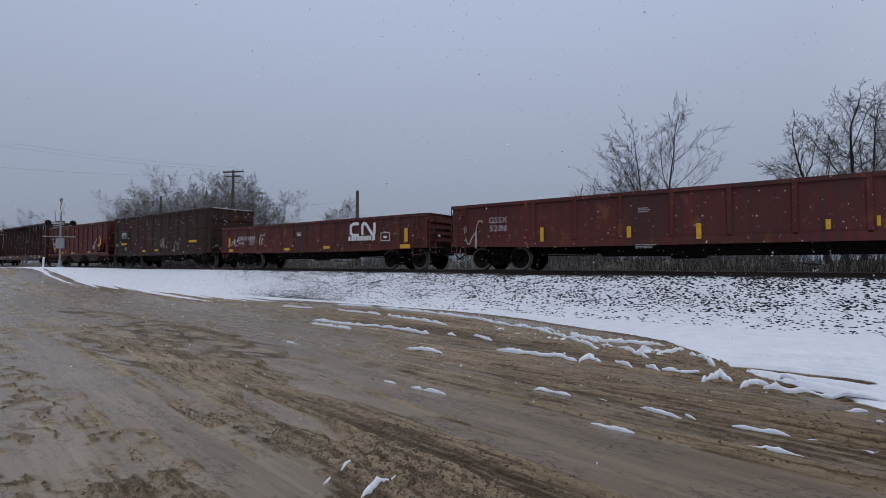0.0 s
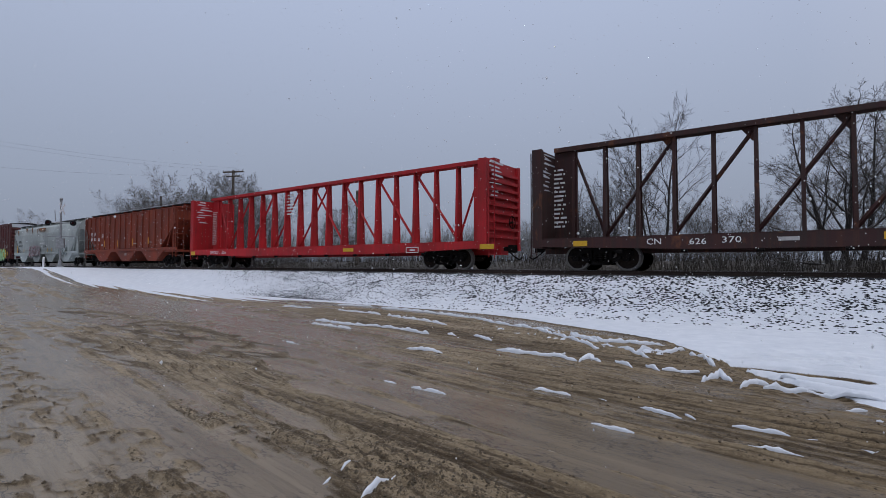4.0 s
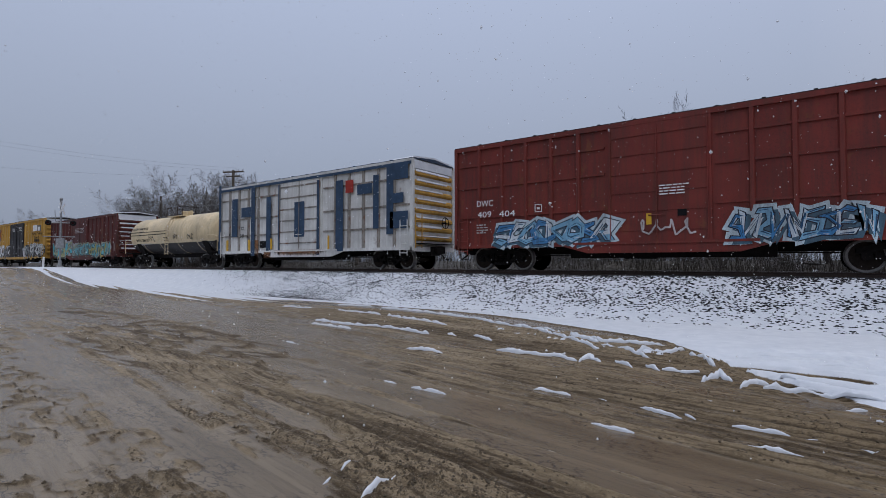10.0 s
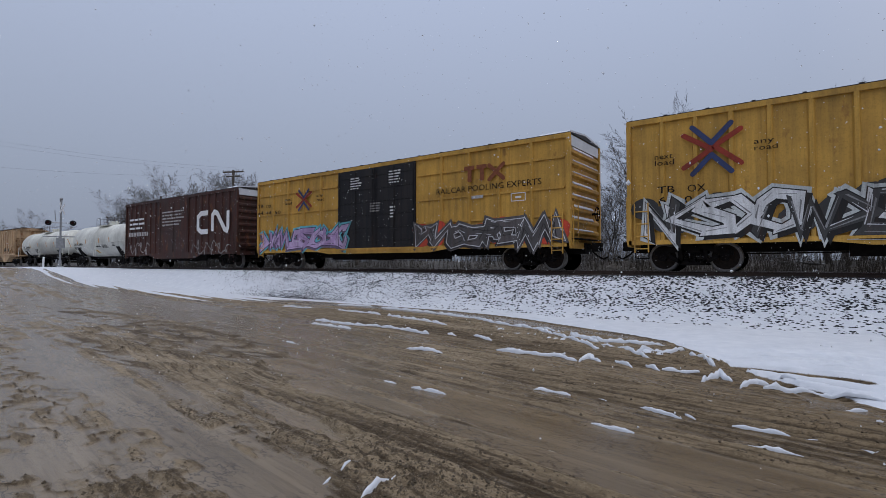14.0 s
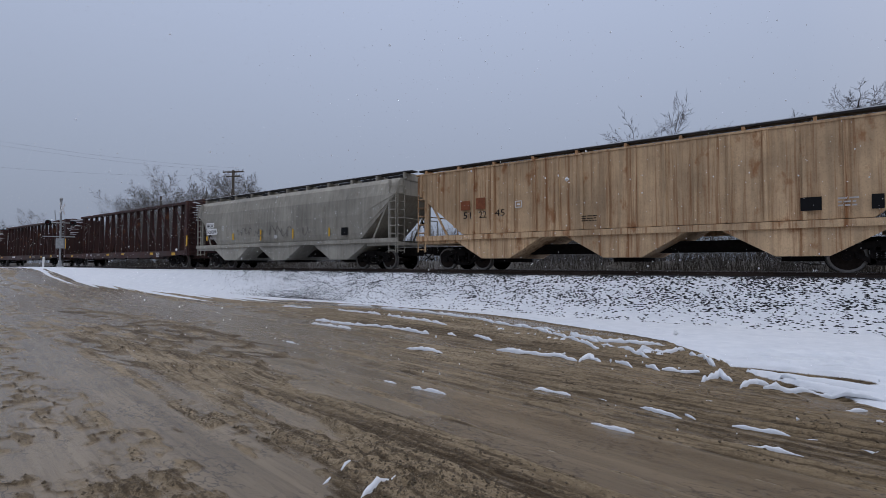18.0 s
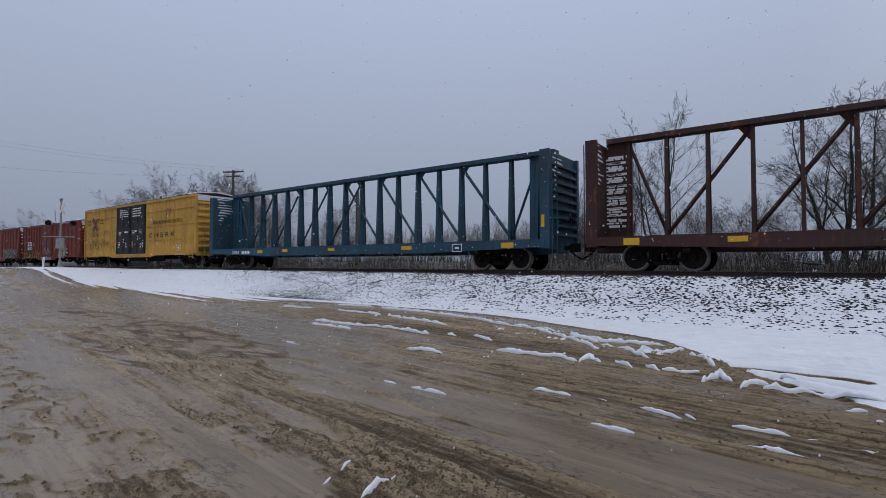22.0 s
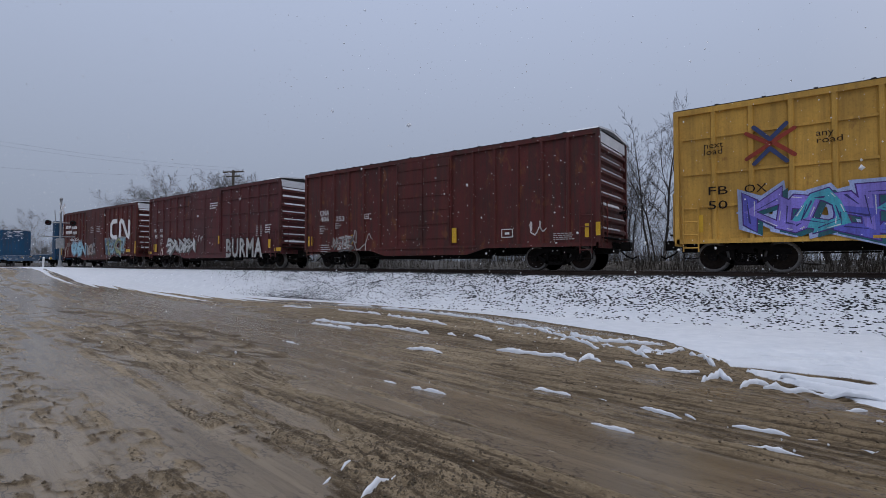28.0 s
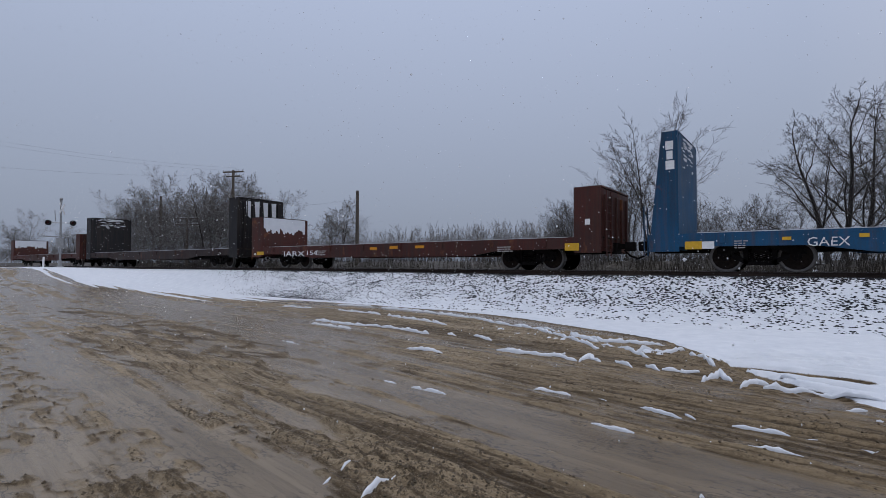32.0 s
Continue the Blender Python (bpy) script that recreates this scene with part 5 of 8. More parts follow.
c14 = boxcar("low red-brown boxcar covered with turquoise and yellow graffiti", -253.55, -237.75, 4.34, cn_red, (6.0, 9.65), posts=6, ledges=True)
c15 = boxcar("yellow double-door boxcar with black and white graffiti", -274.3, -255.25, 4.93, pool_yellow, (6.85, 11.85), M["black"], posts=6, doors=2, low_sill=0.12)
c16 = boxcar("yellow double-door boxcar with grey, red and lilac graffiti", -295.2, -276.25, 4.93, pool_yellow, (6.85, 11.85), M["black"], posts=4, doors=2, bands=(2.0, 3.0, 4.1), ledges=True, low_sill=0.12)
c17 = boxcar("dark brown boxcar with large white emblem", -313.05, -297.33, 4.89, dark_brown, (5.8, 9.9), posts=6)
c18 = tank("white tank car with a ladder and yellow markers", -325.85, -313.3, 3.70, white_tank, white_tank, 0.2, saddle=white_tank)
c19 = tank("white tank car with a black underframe and rust-stained end", -341.5, -327.4, 3.64, white_tank, M["black"], 0.16, saddle=white_tank)
c20 = hopper("rust-streaked tan ribbed covered hopper", -360.3, -342.7, 4.1, tan, 3, True, 20)
c21 = hopper("warm grey smooth-sided covered hopper", -379.05, -361.4, 4.2, warm_grey, 3, True, 0, True)
c22 = centerbeam("empty dark brown centerbeam lumber car", -404.2, -380.53, 4.8, beam_brown)
c23 = centerbeam("empty dark brown centerbeam lumber car", -429.75, -406.0, 4.8, beam_brown)
c24 = centerbeam("empty blue centerbeam lumber car", -454.65, -431.1, 4.75, steel_blue)
c25 = boxcar("yellow double-door boxcar with thin black scrawls", -475.6, -456.2, 4.93, pool_yellow, (6.85, 11.95), M["black"], posts=4, doors=2, bands=(2.0, 3.0, 4.1), low_sill=0.12)
c26 = boxcar("rusty red boxcar with white boxed lettering", -493.6, -476.7, 4.22, iron_red, (6.33, 9.46), posts=6)
c27 = boxcar("rusty red boxcar with black and white graffiti", -511.1, -495.15, 4.33, iron_red, (5.45, 9.4), posts=5, ledges=True)
c28 = tank("blue-grey tank car with a rail round its top", -523.6, -511.2, 3.6, tank_blue, tank_blue, 0.2, saddle=M["running"])
c29 = boxcar("yellow boxcar with violet and turquoise graffiti", -542.35, -525.8, 5.0, pool_yellow, (5.9, 9.75), M["black"], posts=5, bands=(2.0, 3.0, 4.1), low_sill=0.12)
c30 = boxcar("red-brown boxcar with grey graffiti along its sill", -560.4, -544.7, 4.91, cn_red, (6.4, 9.5), posts=5, ledges=True)
c31 = boxcar("plum-brown boxcar with white block-letter graffiti", -578.45, -562.6, 5.0, coer_brown, (6.05, 9.86), posts=5, bands=(2.1, 3.3, 4.2), ledges=True)
c32 = boxcar("faded red-brown boxcar with large white emblem and blue graffiti", -596.55, -580.65, 4.98, cn_red, (5.8, 9.9), posts=6, ledges=True)
c33 = bulkhead_flat("blue bulkhead flatcar, empty", -620.25, -598.4, flat_blue, sloped=True, left_top=4.45, right_top=4.45)
c34 = bulkhead_flat("red-brown bulkhead flatcar with low end walls", -642.3, -621.55, flat_brown, left_top=2.95, right_top=2.95, thick=0.95, frost="drips")
c35 = bulkhead_flat("nearly black bulkhead flatcar with tall frosted ends", -667.65, -643.6, sooty_brown, left_top=4.3, right_top=4.3, left_mat=M["black"], right_mat=M["black"], thick=0.9, frost="stripes")
c36 = bulkhead_flat("red-brown bulkhead flatcar with low end walls", -690.5, -669.0, flat_brown, left_top=2.95, right_top=2.95, thick=0.95, frost="drips")


# ---- marks shared by several cars ----
M["amber"] = plain("reflector_amber", (0.60, 0.25, 0.02), 0.5, 0, 0.15)
M["navy"] = plain("navy_block_paint", (0.03, 0.06, 0.11), 0.6, 0, 0.3, 4)
M["numboard"] = plain("black_panel_paint", (0.02, 0.018, 0.016), 0.6, 0, 0.3)
M["redmark"] = plain("red_panel_paint", (0.32, 0.03, 0.02), 0.6, 0, 0.3, 4)
M["greymark"] = plain("grey_panel_paint", (0.13, 0.12, 0.11), 0.6, 0, 0.3)
M["brownmark"] = plain("brown_emblem_paint", (0.22, 0.07, 0.03), 0.6, 0, 0.3)
M["ironmark"] = plain("red_stencil_paint", (0.16, 0.03, 0.02), 0.6, 0, 0.3)


def on_shell(ob, top, radius, x=None, z=None):
    """Lays a flat marking on the round of a tank shell."""
    if x is None:
        x, z = ob.location.x, ob.location.z
    zc = top - radius
    a = math.asin(max(-0.95, min(0.95, (z - zc) / radius)))
    ob.location = (x, -(radius + 0.012) * math.cos(a), z)
    ob.rotation_euler = (-a, 0, 0)


def label_box(car, x, z, w, h, plane=-1.620):
    g = Geo()
    for a, b, c, d in ((x, x + w, z, z + 0.03), (x, x + w, z + h - 0.03, z + h), (x, x + 0.03, z, z + h), (x + w - 0.03, x + w, z, z + h), (x + w * 0.3, x + w * 0.7, z + h * 0.35, z + h * 0.6)):
        g.box(a, b, plane, plane + 0.004, c, d)
    part("stencil_frame", g, M["white"], car)


def ribbon_emblem(car, x0, x1, z0, z1):
    """One thick white band bent into the line's emblem."""
    g, w, h = Geo(), x1 - x0, z1 - z0
    t = h * 0.21
    lo, hi = z0 + t / 2, z1 - t / 2
    path = [(x0 + 0.36 * w, lo), (x0 + 0.14 * w, lo), (x0 + t / 2, lo + 0.15 * h), (x0 + t / 2, hi - 0.15 * h), (x0 + 0.14 * w, hi), (x0 + 0.36 * w, hi)]
    blade(g, path, [t] * len(path), 0, -1.6205, 0)
    path = [(x0 + 0.50 * w, lo), (x0 + 0.50 * w, hi - 0.12 * h), (x0 + 0.56 * w, hi), (x0 + 0.64 * w, hi - 0.06 * h), (x0 + 0.86 * w, lo + 0.06 * h), (x0 + 0.93 * w, lo), (x1 - t / 2, lo + 0.12 * h), (x1 - t / 2, hi)]
    blade(g, path, [t] * len(path), 0, -1.6205, 0)
    part("painted_emblem", g, M["white"], car, "large white bent-band emblem")


def crossed_emblem(car, x0, x1, z0, z1):
    """Red and blue arrows that cross."""
    w, h = x1 - x0, z1 - z0
    for rgb, pts in (((0.26, 0.035, 0.02), [(x0, z1 - 0.15 * h), (x0 + 0.5 * w, z0 + 0.5 * h), (x0, z0 + 0.15 * h)]), ((0.26, 0.035, 0.02), [(x1, z1 - 0.15 * h), (x0 + 0.55 * w, z0 + 0.55 * h), (x1, z0 + 0.15 * h)]),
                     ((0.035, 0.05, 0.13), [(x0 + 0.16 * w, z1), (x0 + 0.5 * w, z0 + 0.62 * h), (x0 + 0.84 * w, z1)]), ((0.035, 0.05, 0.13), [(x0 + 0.16 * w, z0), (x0 + 0.5 * w, z0 + 0.38 * h), (x0 + 0.84 * w, z0)])):
        g = Geo()
        ribbon(g, pts, 0.10 * w, -1.6205 - (0.003 if rgb[2] > 0.1 else 0))
        part("painted_arrow", g, spray(rgb), car)


def cross_mark(car, x0, x1, z0, z1):
    g = Geo()
    ribbon(g, [(x0, z0), (x1, z1)], 0.16, -1.6205)
    ribbon(g, [(x0, z1), (x1, z0)], 0.16, -1.6225)
    part("painted_cross", g, M["brownmark"], car)


def stain_material():
    """Rust that runs down in soft uneven streaks, fading to bare paint."""
    m, nt, p = nodes("rust_stain")
    tc = nt.nodes.new("ShaderNodeTexCoord")
    sep = nt.nodes.new("ShaderNodeSeparateXYZ")
    nt.links.new(tc.outputs["Generated"], sep.inputs[0])
    runs = tex_noise(nt, 1.0, 6, (14, 1, 1.6), rough=0.7)
    spots = tex_noise(nt, 9.0, 5)
    mid = nt.nodes.new("ShaderNodeMath")
    mid.operation = "PINGPONG"
    mid.inputs[1].default_value = 0.5
    nt.links.new(sep.outputs["X"], mid.inputs[0])
    total = nt.nodes.new("ShaderNodeMath")
    total.operation = "MULTIPLY_ADD"
    nt.links.new(runs, total.inputs[0])
    total.inputs[1].default_value = 0.9
    lift = nt.nodes.new("ShaderNodeMath")
    lift.operation = "MULTIPLY"
    nt.links.new(ramp(nt, sep.outputs["Z"], 0.0, 1.0, 0.0, 0.62), lift.inputs[0])
    nt.links.new(ramp(nt, mid.outputs[0], 0.0, 0.22, 0.45, 1.0), lift.inputs[1])
    nt.links.new(lift.outputs[0], total.inputs[2])
    nt.links.new(mixed(nt, ramp(nt, spots, 0.4, 0.6), (0.13, 0.05, 0.02), (0.30, 0.14, 0.055)), p.inputs["Base Color"])
    nt.links.new(ramp(nt, total.outputs[0], 0.62, 0.95, 0.0, 0.92), p.inputs["Alpha"])
    p.inputs["Roughness"].default_value = 0.85
    return m


M["stain"] = stain_material()


def rust_stain(car, x0, x1, z0, z1, seed):
    pad = 0.25 * (x1 - x0)
    g = Geo().box(x0 - pad, x1 + pad, -1.6205, -1.6195, z0 - 0.15, z1)
    part("rust_stain", g, M["stain"], car, "soft brown rust stain running down")


def block_letters(car, words, x0, x1, z0, z1, fill, outline, fat=0.045, cloud=None):
    """Roller-painted block letters: pale on a dark outline."""
    if cloud:
        rng, g = random.Random(len(words)), Geo()
        for n in range(int((x1 - x0) * 7)):
            r = rng.uniform(0.18, 0.36) * (z1 - z0)
            c = Vector((rng.uniform(x0 - 0.2, x1 + 0.35), rng.uniform(max(z0, 0.9) + r * 0.8, z1 - r * 0.7)))
            g.add([(c.x + r * math.cos(k * 0.4488), -1.6235 - 0.00005 * n, c.y + r * 0.8 * math.sin(k * 0.4488)) for k in range(14)], [tuple(range(14))])
        tagged(part("graffiti_cloud", g, spray(cloud), car), kind="stuff")
    for mat, off, plane in ((spray(outline), fat + 0.05, -1.628), (spray(fill), fat, -1.634)):
        cu = bpy.data.curves.new("graffiti_letters", "FONT")
        cu.body, cu.size, cu.offset, cu.resolution_u, cu.space_character = words, (z1 - z0) / 0.74, off, 2, 1.12
        tmp = bpy.data.objects.new("graffiti_letters", cu)
        me = bpy.data.meshes.new_from_object(tmp)
        bpy.data.objects.remove(tmp)
        xs = [v.co.x for v in me.vertices]
        k = (x1 - x0) / (max(xs) - min(xs))
        for v in me.vertices:
            v.co = ((v.co.x - min(xs)) * k, 0, v.co.y)
        part("graffiti_letters", me, mat, car, at=(x0, plane, z0))


# ---- markings, car by car ----

lettering(c01, "GSSX", 1.81, 1.83, 0.24, "dim", wide=0.83)
lettering(c01, "5284", 1.84, 1.51, 0.24, "dim", wide=0.78)
mark(c01, 4.02, 1.06, 0.13, 0.52, "yellow")
mark(c01, 7.11, 1.11, 0.14, 0.37, "yellow")
mark(c01, 9.18, 1.01, 0.14, 0.47, "yellow")
mark(c01, 12.31, 1.17, 0.11, 0.27, "yellow")
mark(c01, 13.35, 1.22, 0.08, 0.26, "yellow")
bars(c01, 7.47, 1.92, 0.42, 0.15, 2, "dim")
bars(c01, 7.38, 0.75, 0.69, 0.13, 2, "dim")
tag(c01, 0.55, 1.58, 0.86, 2.11, (0.32, 0.28, 0.27), 3, .06)

ribbon_emblem(c02, 11.54, 13.28, 1.54, 2.24)
bars(c02, 11.46, 1.35, 1.82, 0.22, 1, "white")
label_box(c02, 13.60, 1.29, 0.56, 0.39)
mark(c02, 15.04, 1.23, 0.20, 0.60, "yellow")
mark(c02, 14.78, 0.93, 0.59, 0.18, "yellow")
lettering(c02, "CN13", 1.88, 1.62, 0.25, "white", wide=0.86)
lettering(c02, "7422", 2.86, 1.61, 0.24, "white", wide=0.76)
mark(c02, 0.85, 1.25, 0.20, 0.54, "yellow")
mark(c02, 0.90, 0.97, 0.44, 0.15, "yellow")
mark(c02, 6.36, 0.97, 0.50, 0.13, "yellow")
mark(c02, 9.61, 1.01, 0.51, 0.14, "yellow")
bars(c02, 1.92, 1.36, 0.77, 0.17, 2, "dim")
bars(c02, 3.08, 1.36, 0.55, 0.20, 2, "dim")
label_box(c02, 7.49, 1.73, 0.34, 0.17)
bars(c02, 4.11, 1.83, 0.59, 0.10, 1, "dim")
tag(c02, 1.14, 1.74, 1.25, 1.72, (0.5, 0.48, 0.48), 4, .05)
tag(c02, 4.01, 4.47, 1.26, 1.75, (0.5, 0.48, 0.48), 5, .05)

mark(c03, 1.37, 2.17, 1.45, 0.70, "numboard", plane=-1.619, name="painted_panel")
lettering(c03, "BIMX", 1.68, 2.47, 0.23, "white", wide=0.82)
lettering(c03, "507527", 1.58, 2.23, 0.23, "dim", wide=1.04)
mark(c03, 1.56, 1.71, 0.97, 0.15, "yellow")
mark(c03, 5.31, 1.13, 0.51, 0.13, "yellow")
mark(c03, 7.33, 1.15, 0.51, 0.15, "yellow")
bars(c03, 0.54, 1.62, 0.45, 0.20, 1, "dim")
bars(c03, 2.17, 1.30, 0.44, 0.23, 3, "dim")
tag(c03, 8.31, 8.82, 1.19, 1.95, (0.4, 0.35, 0.3), 7, .06)
mark(c03, 12.24, 1.67, 1.02, 0.15, "yellow")
tag(c03, 8.10, 8.97, 1.40, 2.23, (0.35, 0.28, 0.24), 8, .05)
tag(c03, 10.10, 11.23, 1.01, 1.99, (0.35, 0.28, 0.24), 9, .05)

lettering(c04, "BIMX", 2.73, 2.45, 0.19, "dim", wide=0.64)
lettering(c04, "49", 1.70, 2.00, 0.27, "white", wide=0.62)
lettering(c04, "83", 2.84, 1.99, 0.26, "white", wide=0.59)
lettering(c04, "20", 4.02, 1.98, 0.27, "white", wide=0.55)
mark(c04, 1.42, 1.85, 0.18, 0.58, "yellow")
mark(c04, 1.63, 1.62, 0.50, 0.22, "yellow")
mark(c04, 4.90, 1.26, 0.22, 0.29, "yellow")
mark(c04, 3.86, 1.22, 0.49, 0.12, "yellow")
bars(c04, 1.94, 1.37, 0.43, 0.20, 2, "dim")
bars(c04, 3.14, 1.44, 0.34, 0.13, 1, "dim")
mark(c04, 13.02, 1.82, 0.28, 0.62, "yellow")
mark(c04, 12.57, 1.71, 0.47, 0.22, "yellow")
mark(c04, 10.35, 1.18, 0.65, 0.14, "yellow")
mark(c04, 6.44, 1.18, 0.51, 0.13, "yellow")
label_box(c04, 11.40, 1.53, 0.56, 0.33)
bars(c04, 12.86, 1.41, 0.46, 0.18, 2, "dim")

mark(c05, 20.33, 0.84, 0.51, 0.24, "yellow", plane=-1.512)
bars(c05, 21.06, 1.67, 0.51, 2.33, 16, "white", plane=-0.07)
bars(c05, 0.18, 1.66, 0.62, 2.30, 13, "white", plane=-0.07)
lettering(c05, "CN", 4.07, 0.87, 0.20, "white", plane=-1.512, wide=0.44)
lettering(c05, "626", 5.33, 0.85, 0.19, "white", plane=-1.512, wide=0.47)
lettering(c05, "370", 6.21, 0.88, 0.19, "white", plane=-1.512, wide=0.50)
bars(c05, 7.63, 0.90, 0.67, 0.13, 1, "dim", plane=-1.512)
mark(c05, 9.87, 0.88, 0.67, 0.19, "yellow", plane=-1.512)
mark(c05, 12.72, 0.95, 0.52, 0.15, "yellow", plane=-1.512)
mark(c05, 17.73, 0.98, 0.50, 0.14, "yellow", plane=-1.512)
label_box(c05, 18.80, 0.80, 0.45, 0.30, plane=-1.512)
mark(c05, 1.61, 0.86, 0.50, 0.19, "yellow", plane=-1.512)

lettering(c06, "DWC627", 2.59, 0.86, 0.19, "white", plane=-1.512, wide=1.00)
lettering(c06, "526", 3.97, 0.87, 0.18, "white", plane=-1.512, wide=0.47)
bars(c06, 0.25, 1.58, 0.66, 2.22, 18, "white", plane=-0.07)
mark(c06, 0.21, 0.82, 0.49, 0.24, "yellow", plane=-1.512)
bars(c06, 8.31, 3.15, 1.07, 1.21, 6, "white", plane=-0.07)
mark(c06, 23.02, 0.83, 0.65, 0.20, "yellow", plane=-1.512)
mark(c06, 15.05, 0.84, 0.73, 0.17, "yellow", plane=-1.512)
label_box(c06, 19.14, 0.73, 0.72, 0.25, plane=-1.512)

lettering(c07, "IT", 1.59, 2.69, 0.23, "white", wide=0.34)
lettering(c07, "FX", 2.29, 2.66, 0.25, "white", wide=0.38)
lettering(c07, "47", 1.59, 2.24, 0.26, "white", wide=0.37)
lettering(c07, "52", 2.29, 2.22, 0.25, "white", wide=0.38)
lettering(c07, "03", 3.08, 2.20, 0.25, "white", wide=0.42)
label_box(c07, 3.92, 2.41, 0.30, 0.31)
mark(c07, 4.44, 1.65, 0.14, 0.52, "amber")
mark(c07, 7.05, 1.61, 0.12, 0.51, "amber")
mark(c07, 9.84, 1.63, 0.15, 0.57, "amber")
mark(c07, 12.48, 1.72, 0.15, 0.48, "amber")
bars(c07, 10.04, 1.76, 0.64, 0.09, 1, "dim")
bars(c07, 12.75, 1.79, 0.42, 0.13, 2, "dim")
bars(c07, 14.35, 1.79, 0.39, 0.21, 2, "white")
bars(c07, 8.37, 0.91, 0.55, 0.15, 2, "dim")
bars(c07, 2.24, 1.74, 0.55, 0.14, 2, "dim")
bars(c07, 3.82, 1.76, 0.45, 0.13, 1, "dim")

lettering(c08, "AMCX", 1.81, 2.52, 0.27, "ink", wide=1.14)
lettering(c08, "104203", 1.81, 2.07, 0.27, "ink", wide=1.38)
mark(c08, 1.26, 1.48, 0.20, 0.75, "yellow")
mark(c08, 3.68, 1.49, 0.17, 0.33, "yellow")
mark(c08, 11.38, 1.43, 0.12, 0.44, "yellow")
mark(c08, 12.68, 1.48, 0.13, 0.35, "yellow")
mark(c08, 15.36, 1.41, 0.10, 0.47, "yellow")
mark(c08, 16.42, 1.42, 0.09, 0.47, "yellow")
bars(c08, 1.87, 1.50, 1.05, 0.20, 2, "ink")
bars(c08, 5.05, 0.97, 1.51, 0.11, 1, "ink")
bars(c08, 9.05, 2.31, 1.80, 0.12, 1, "white")
bars(c08, 10.09, 1.91, 1.10, 0.19, 2, "ink")
bars(c08, 16.61, 2.04, 0.51, 0.35, 3, "dim")
graffiti(c08, 5.47, 9.21, 0.88, 2.19, 5, [(0.4, 0.37, 0.38), (0.38, 0.38, 0.385)], (0.44, 0.08, 0.14), 81, None, None, .5)
graffiti(c08, 14.62, 16.89, 1.00, 2.00, 4, [(0.36, 0.4, 0.395)], (0.1, 0.17, 0.18), 82, None, None, .5)
rust_stain(c08, 8.96, 10.63, 3.46, 3.92, 1)
rust_stain(c08, 6.44, 6.71, 3.29, 4.09, 2)
rust_stain(c08, 8.21, 8.46, 3.02, 3.91, 3)
rust_stain(c08, 1.48, 1.81, 3.27, 3.94, 4)
rust_stain(c08, 4.51, 5.05, 3.62, 4.07, 5)

lettering(c09, "CO", 0.90, 2.51, 0.24, "white", wide=0.48)
lettering(c09, "ER", 1.82, 2.50, 0.23, "white", wide=0.45)
lettering(c09, "17", 0.93, 2.08, 0.24, "white", wide=0.42)
lettering(c09, "32", 1.85, 2.05, 0.23, "white", wide=0.43)
lettering(c09, "72", 2.74, 2.05, 0.25, "white", wide=0.40)
label_box(c09, 3.70, 2.05, 0.33, 0.27)
bars(c09, 8.28, 3.88, 0.99, 0.34, 3, "white")
bars(c09, 13.46, 1.97, 0.20, 0.53, 5, "dim")
bars(c09, 13.90, 1.89, 0.18, 0.55, 5, "dim")
bars(c09, 14.41, 2.12, 0.55, 0.36, 3, "dim")
bars(c09, 1.91, 1.49, 0.56, 0.33, 3, "dim")
bars(c09, 6.82, 1.76, 0.62, 0.10, 1, "dim")
mark(c09, 0.81, 1.14, 0.24, 0.51, "yellow")
mark(c09, 3.12, 1.15, 0.19, 0.47, "yellow")
mark(c09, 6.26, 1.50, 0.15, 0.45, "yellow")
mark(c09, 9.42, 1.50, 0.16, 0.46, "yellow")
mark(c09, 14.76, 1.21, 0.20, 0.47, "yellow")
mark(c09, 9.06, 0.68, 0.96, 0.15, "yellow")
mark(c09, 7.64, 1.85, 0.24, 0.23, "white", plane=-1.6201, name="painted_panel")
mark(c09, 8.19, 2.15, 0.21, 0.17, "redmark", name="painted_panel")
block_letters(c09, "OCHO", 9.89, 13.92, 0.75, 2.02, (0.26, 0.46, 0.22), (0.008, 0.012, 0.008), 0.12, (0.42, 0.29, 0.03))

lettering(c10, "DWC", 0.92, 2.37, 0.23, "white", wide=0.67)
lettering(c10, "409", 1.00, 2.06, 0.23, "white", wide=0.58)
lettering(c10, "520", 2.04, 2.07, 0.25, "white", wide=0.55)
label_box(c10, 3.47, 2.13, 0.31, 0.28)
bars(c10, 0.95, 1.53, 0.94, 0.28, 3, "dim")
bars(c10, 6.51, 2.96, 0.32, 0.12, 1, "white")
bars(c10, 7.84, 2.50, 0.88, 0.26, 2, "white")
bars(c10, 13.13, 2.09, 0.17, 0.57, 6, "dim")
bars(c10, 13.48, 2.06, 0.18, 0.50, 5, "dim")
tag(c10, 0.19, 0.63, 2.54, 3.96, (0.45, 0.42, 0.42), 5, .05)
graffiti(c10, 1.78, 7.06, 0.71, 1.97, 4, [(0.26, 0.36, 0.45), (0.32, 0.42, 0.5)], (0.02, 0.02, 0.04), 101, (0.22, 0.1, 0.26), (0.28, 0.16, 0.34), .52)
graffiti(c10, 8.38, 11.54, 0.68, 2.29, 3, [(0.26, 0.36, 0.45), (0.3, 0.4, 0.48)], (0.03, 0.01, 0.04), 102, (0.36, 0.05, 0.12), None, .42)
graffiti(c10, 11.54, 14.22, 0.66, 2.18, 3, [(0.26, 0.36, 0.45), (0.25, 0.42, 0.5)], (0.03, 0.01, 0.04), 109, (0.36, 0.05, 0.12), (0.3, 0.18, 0.38), .42)
mark(c10, 2.41, 0.70, 0.21, 0.45, "yellow")
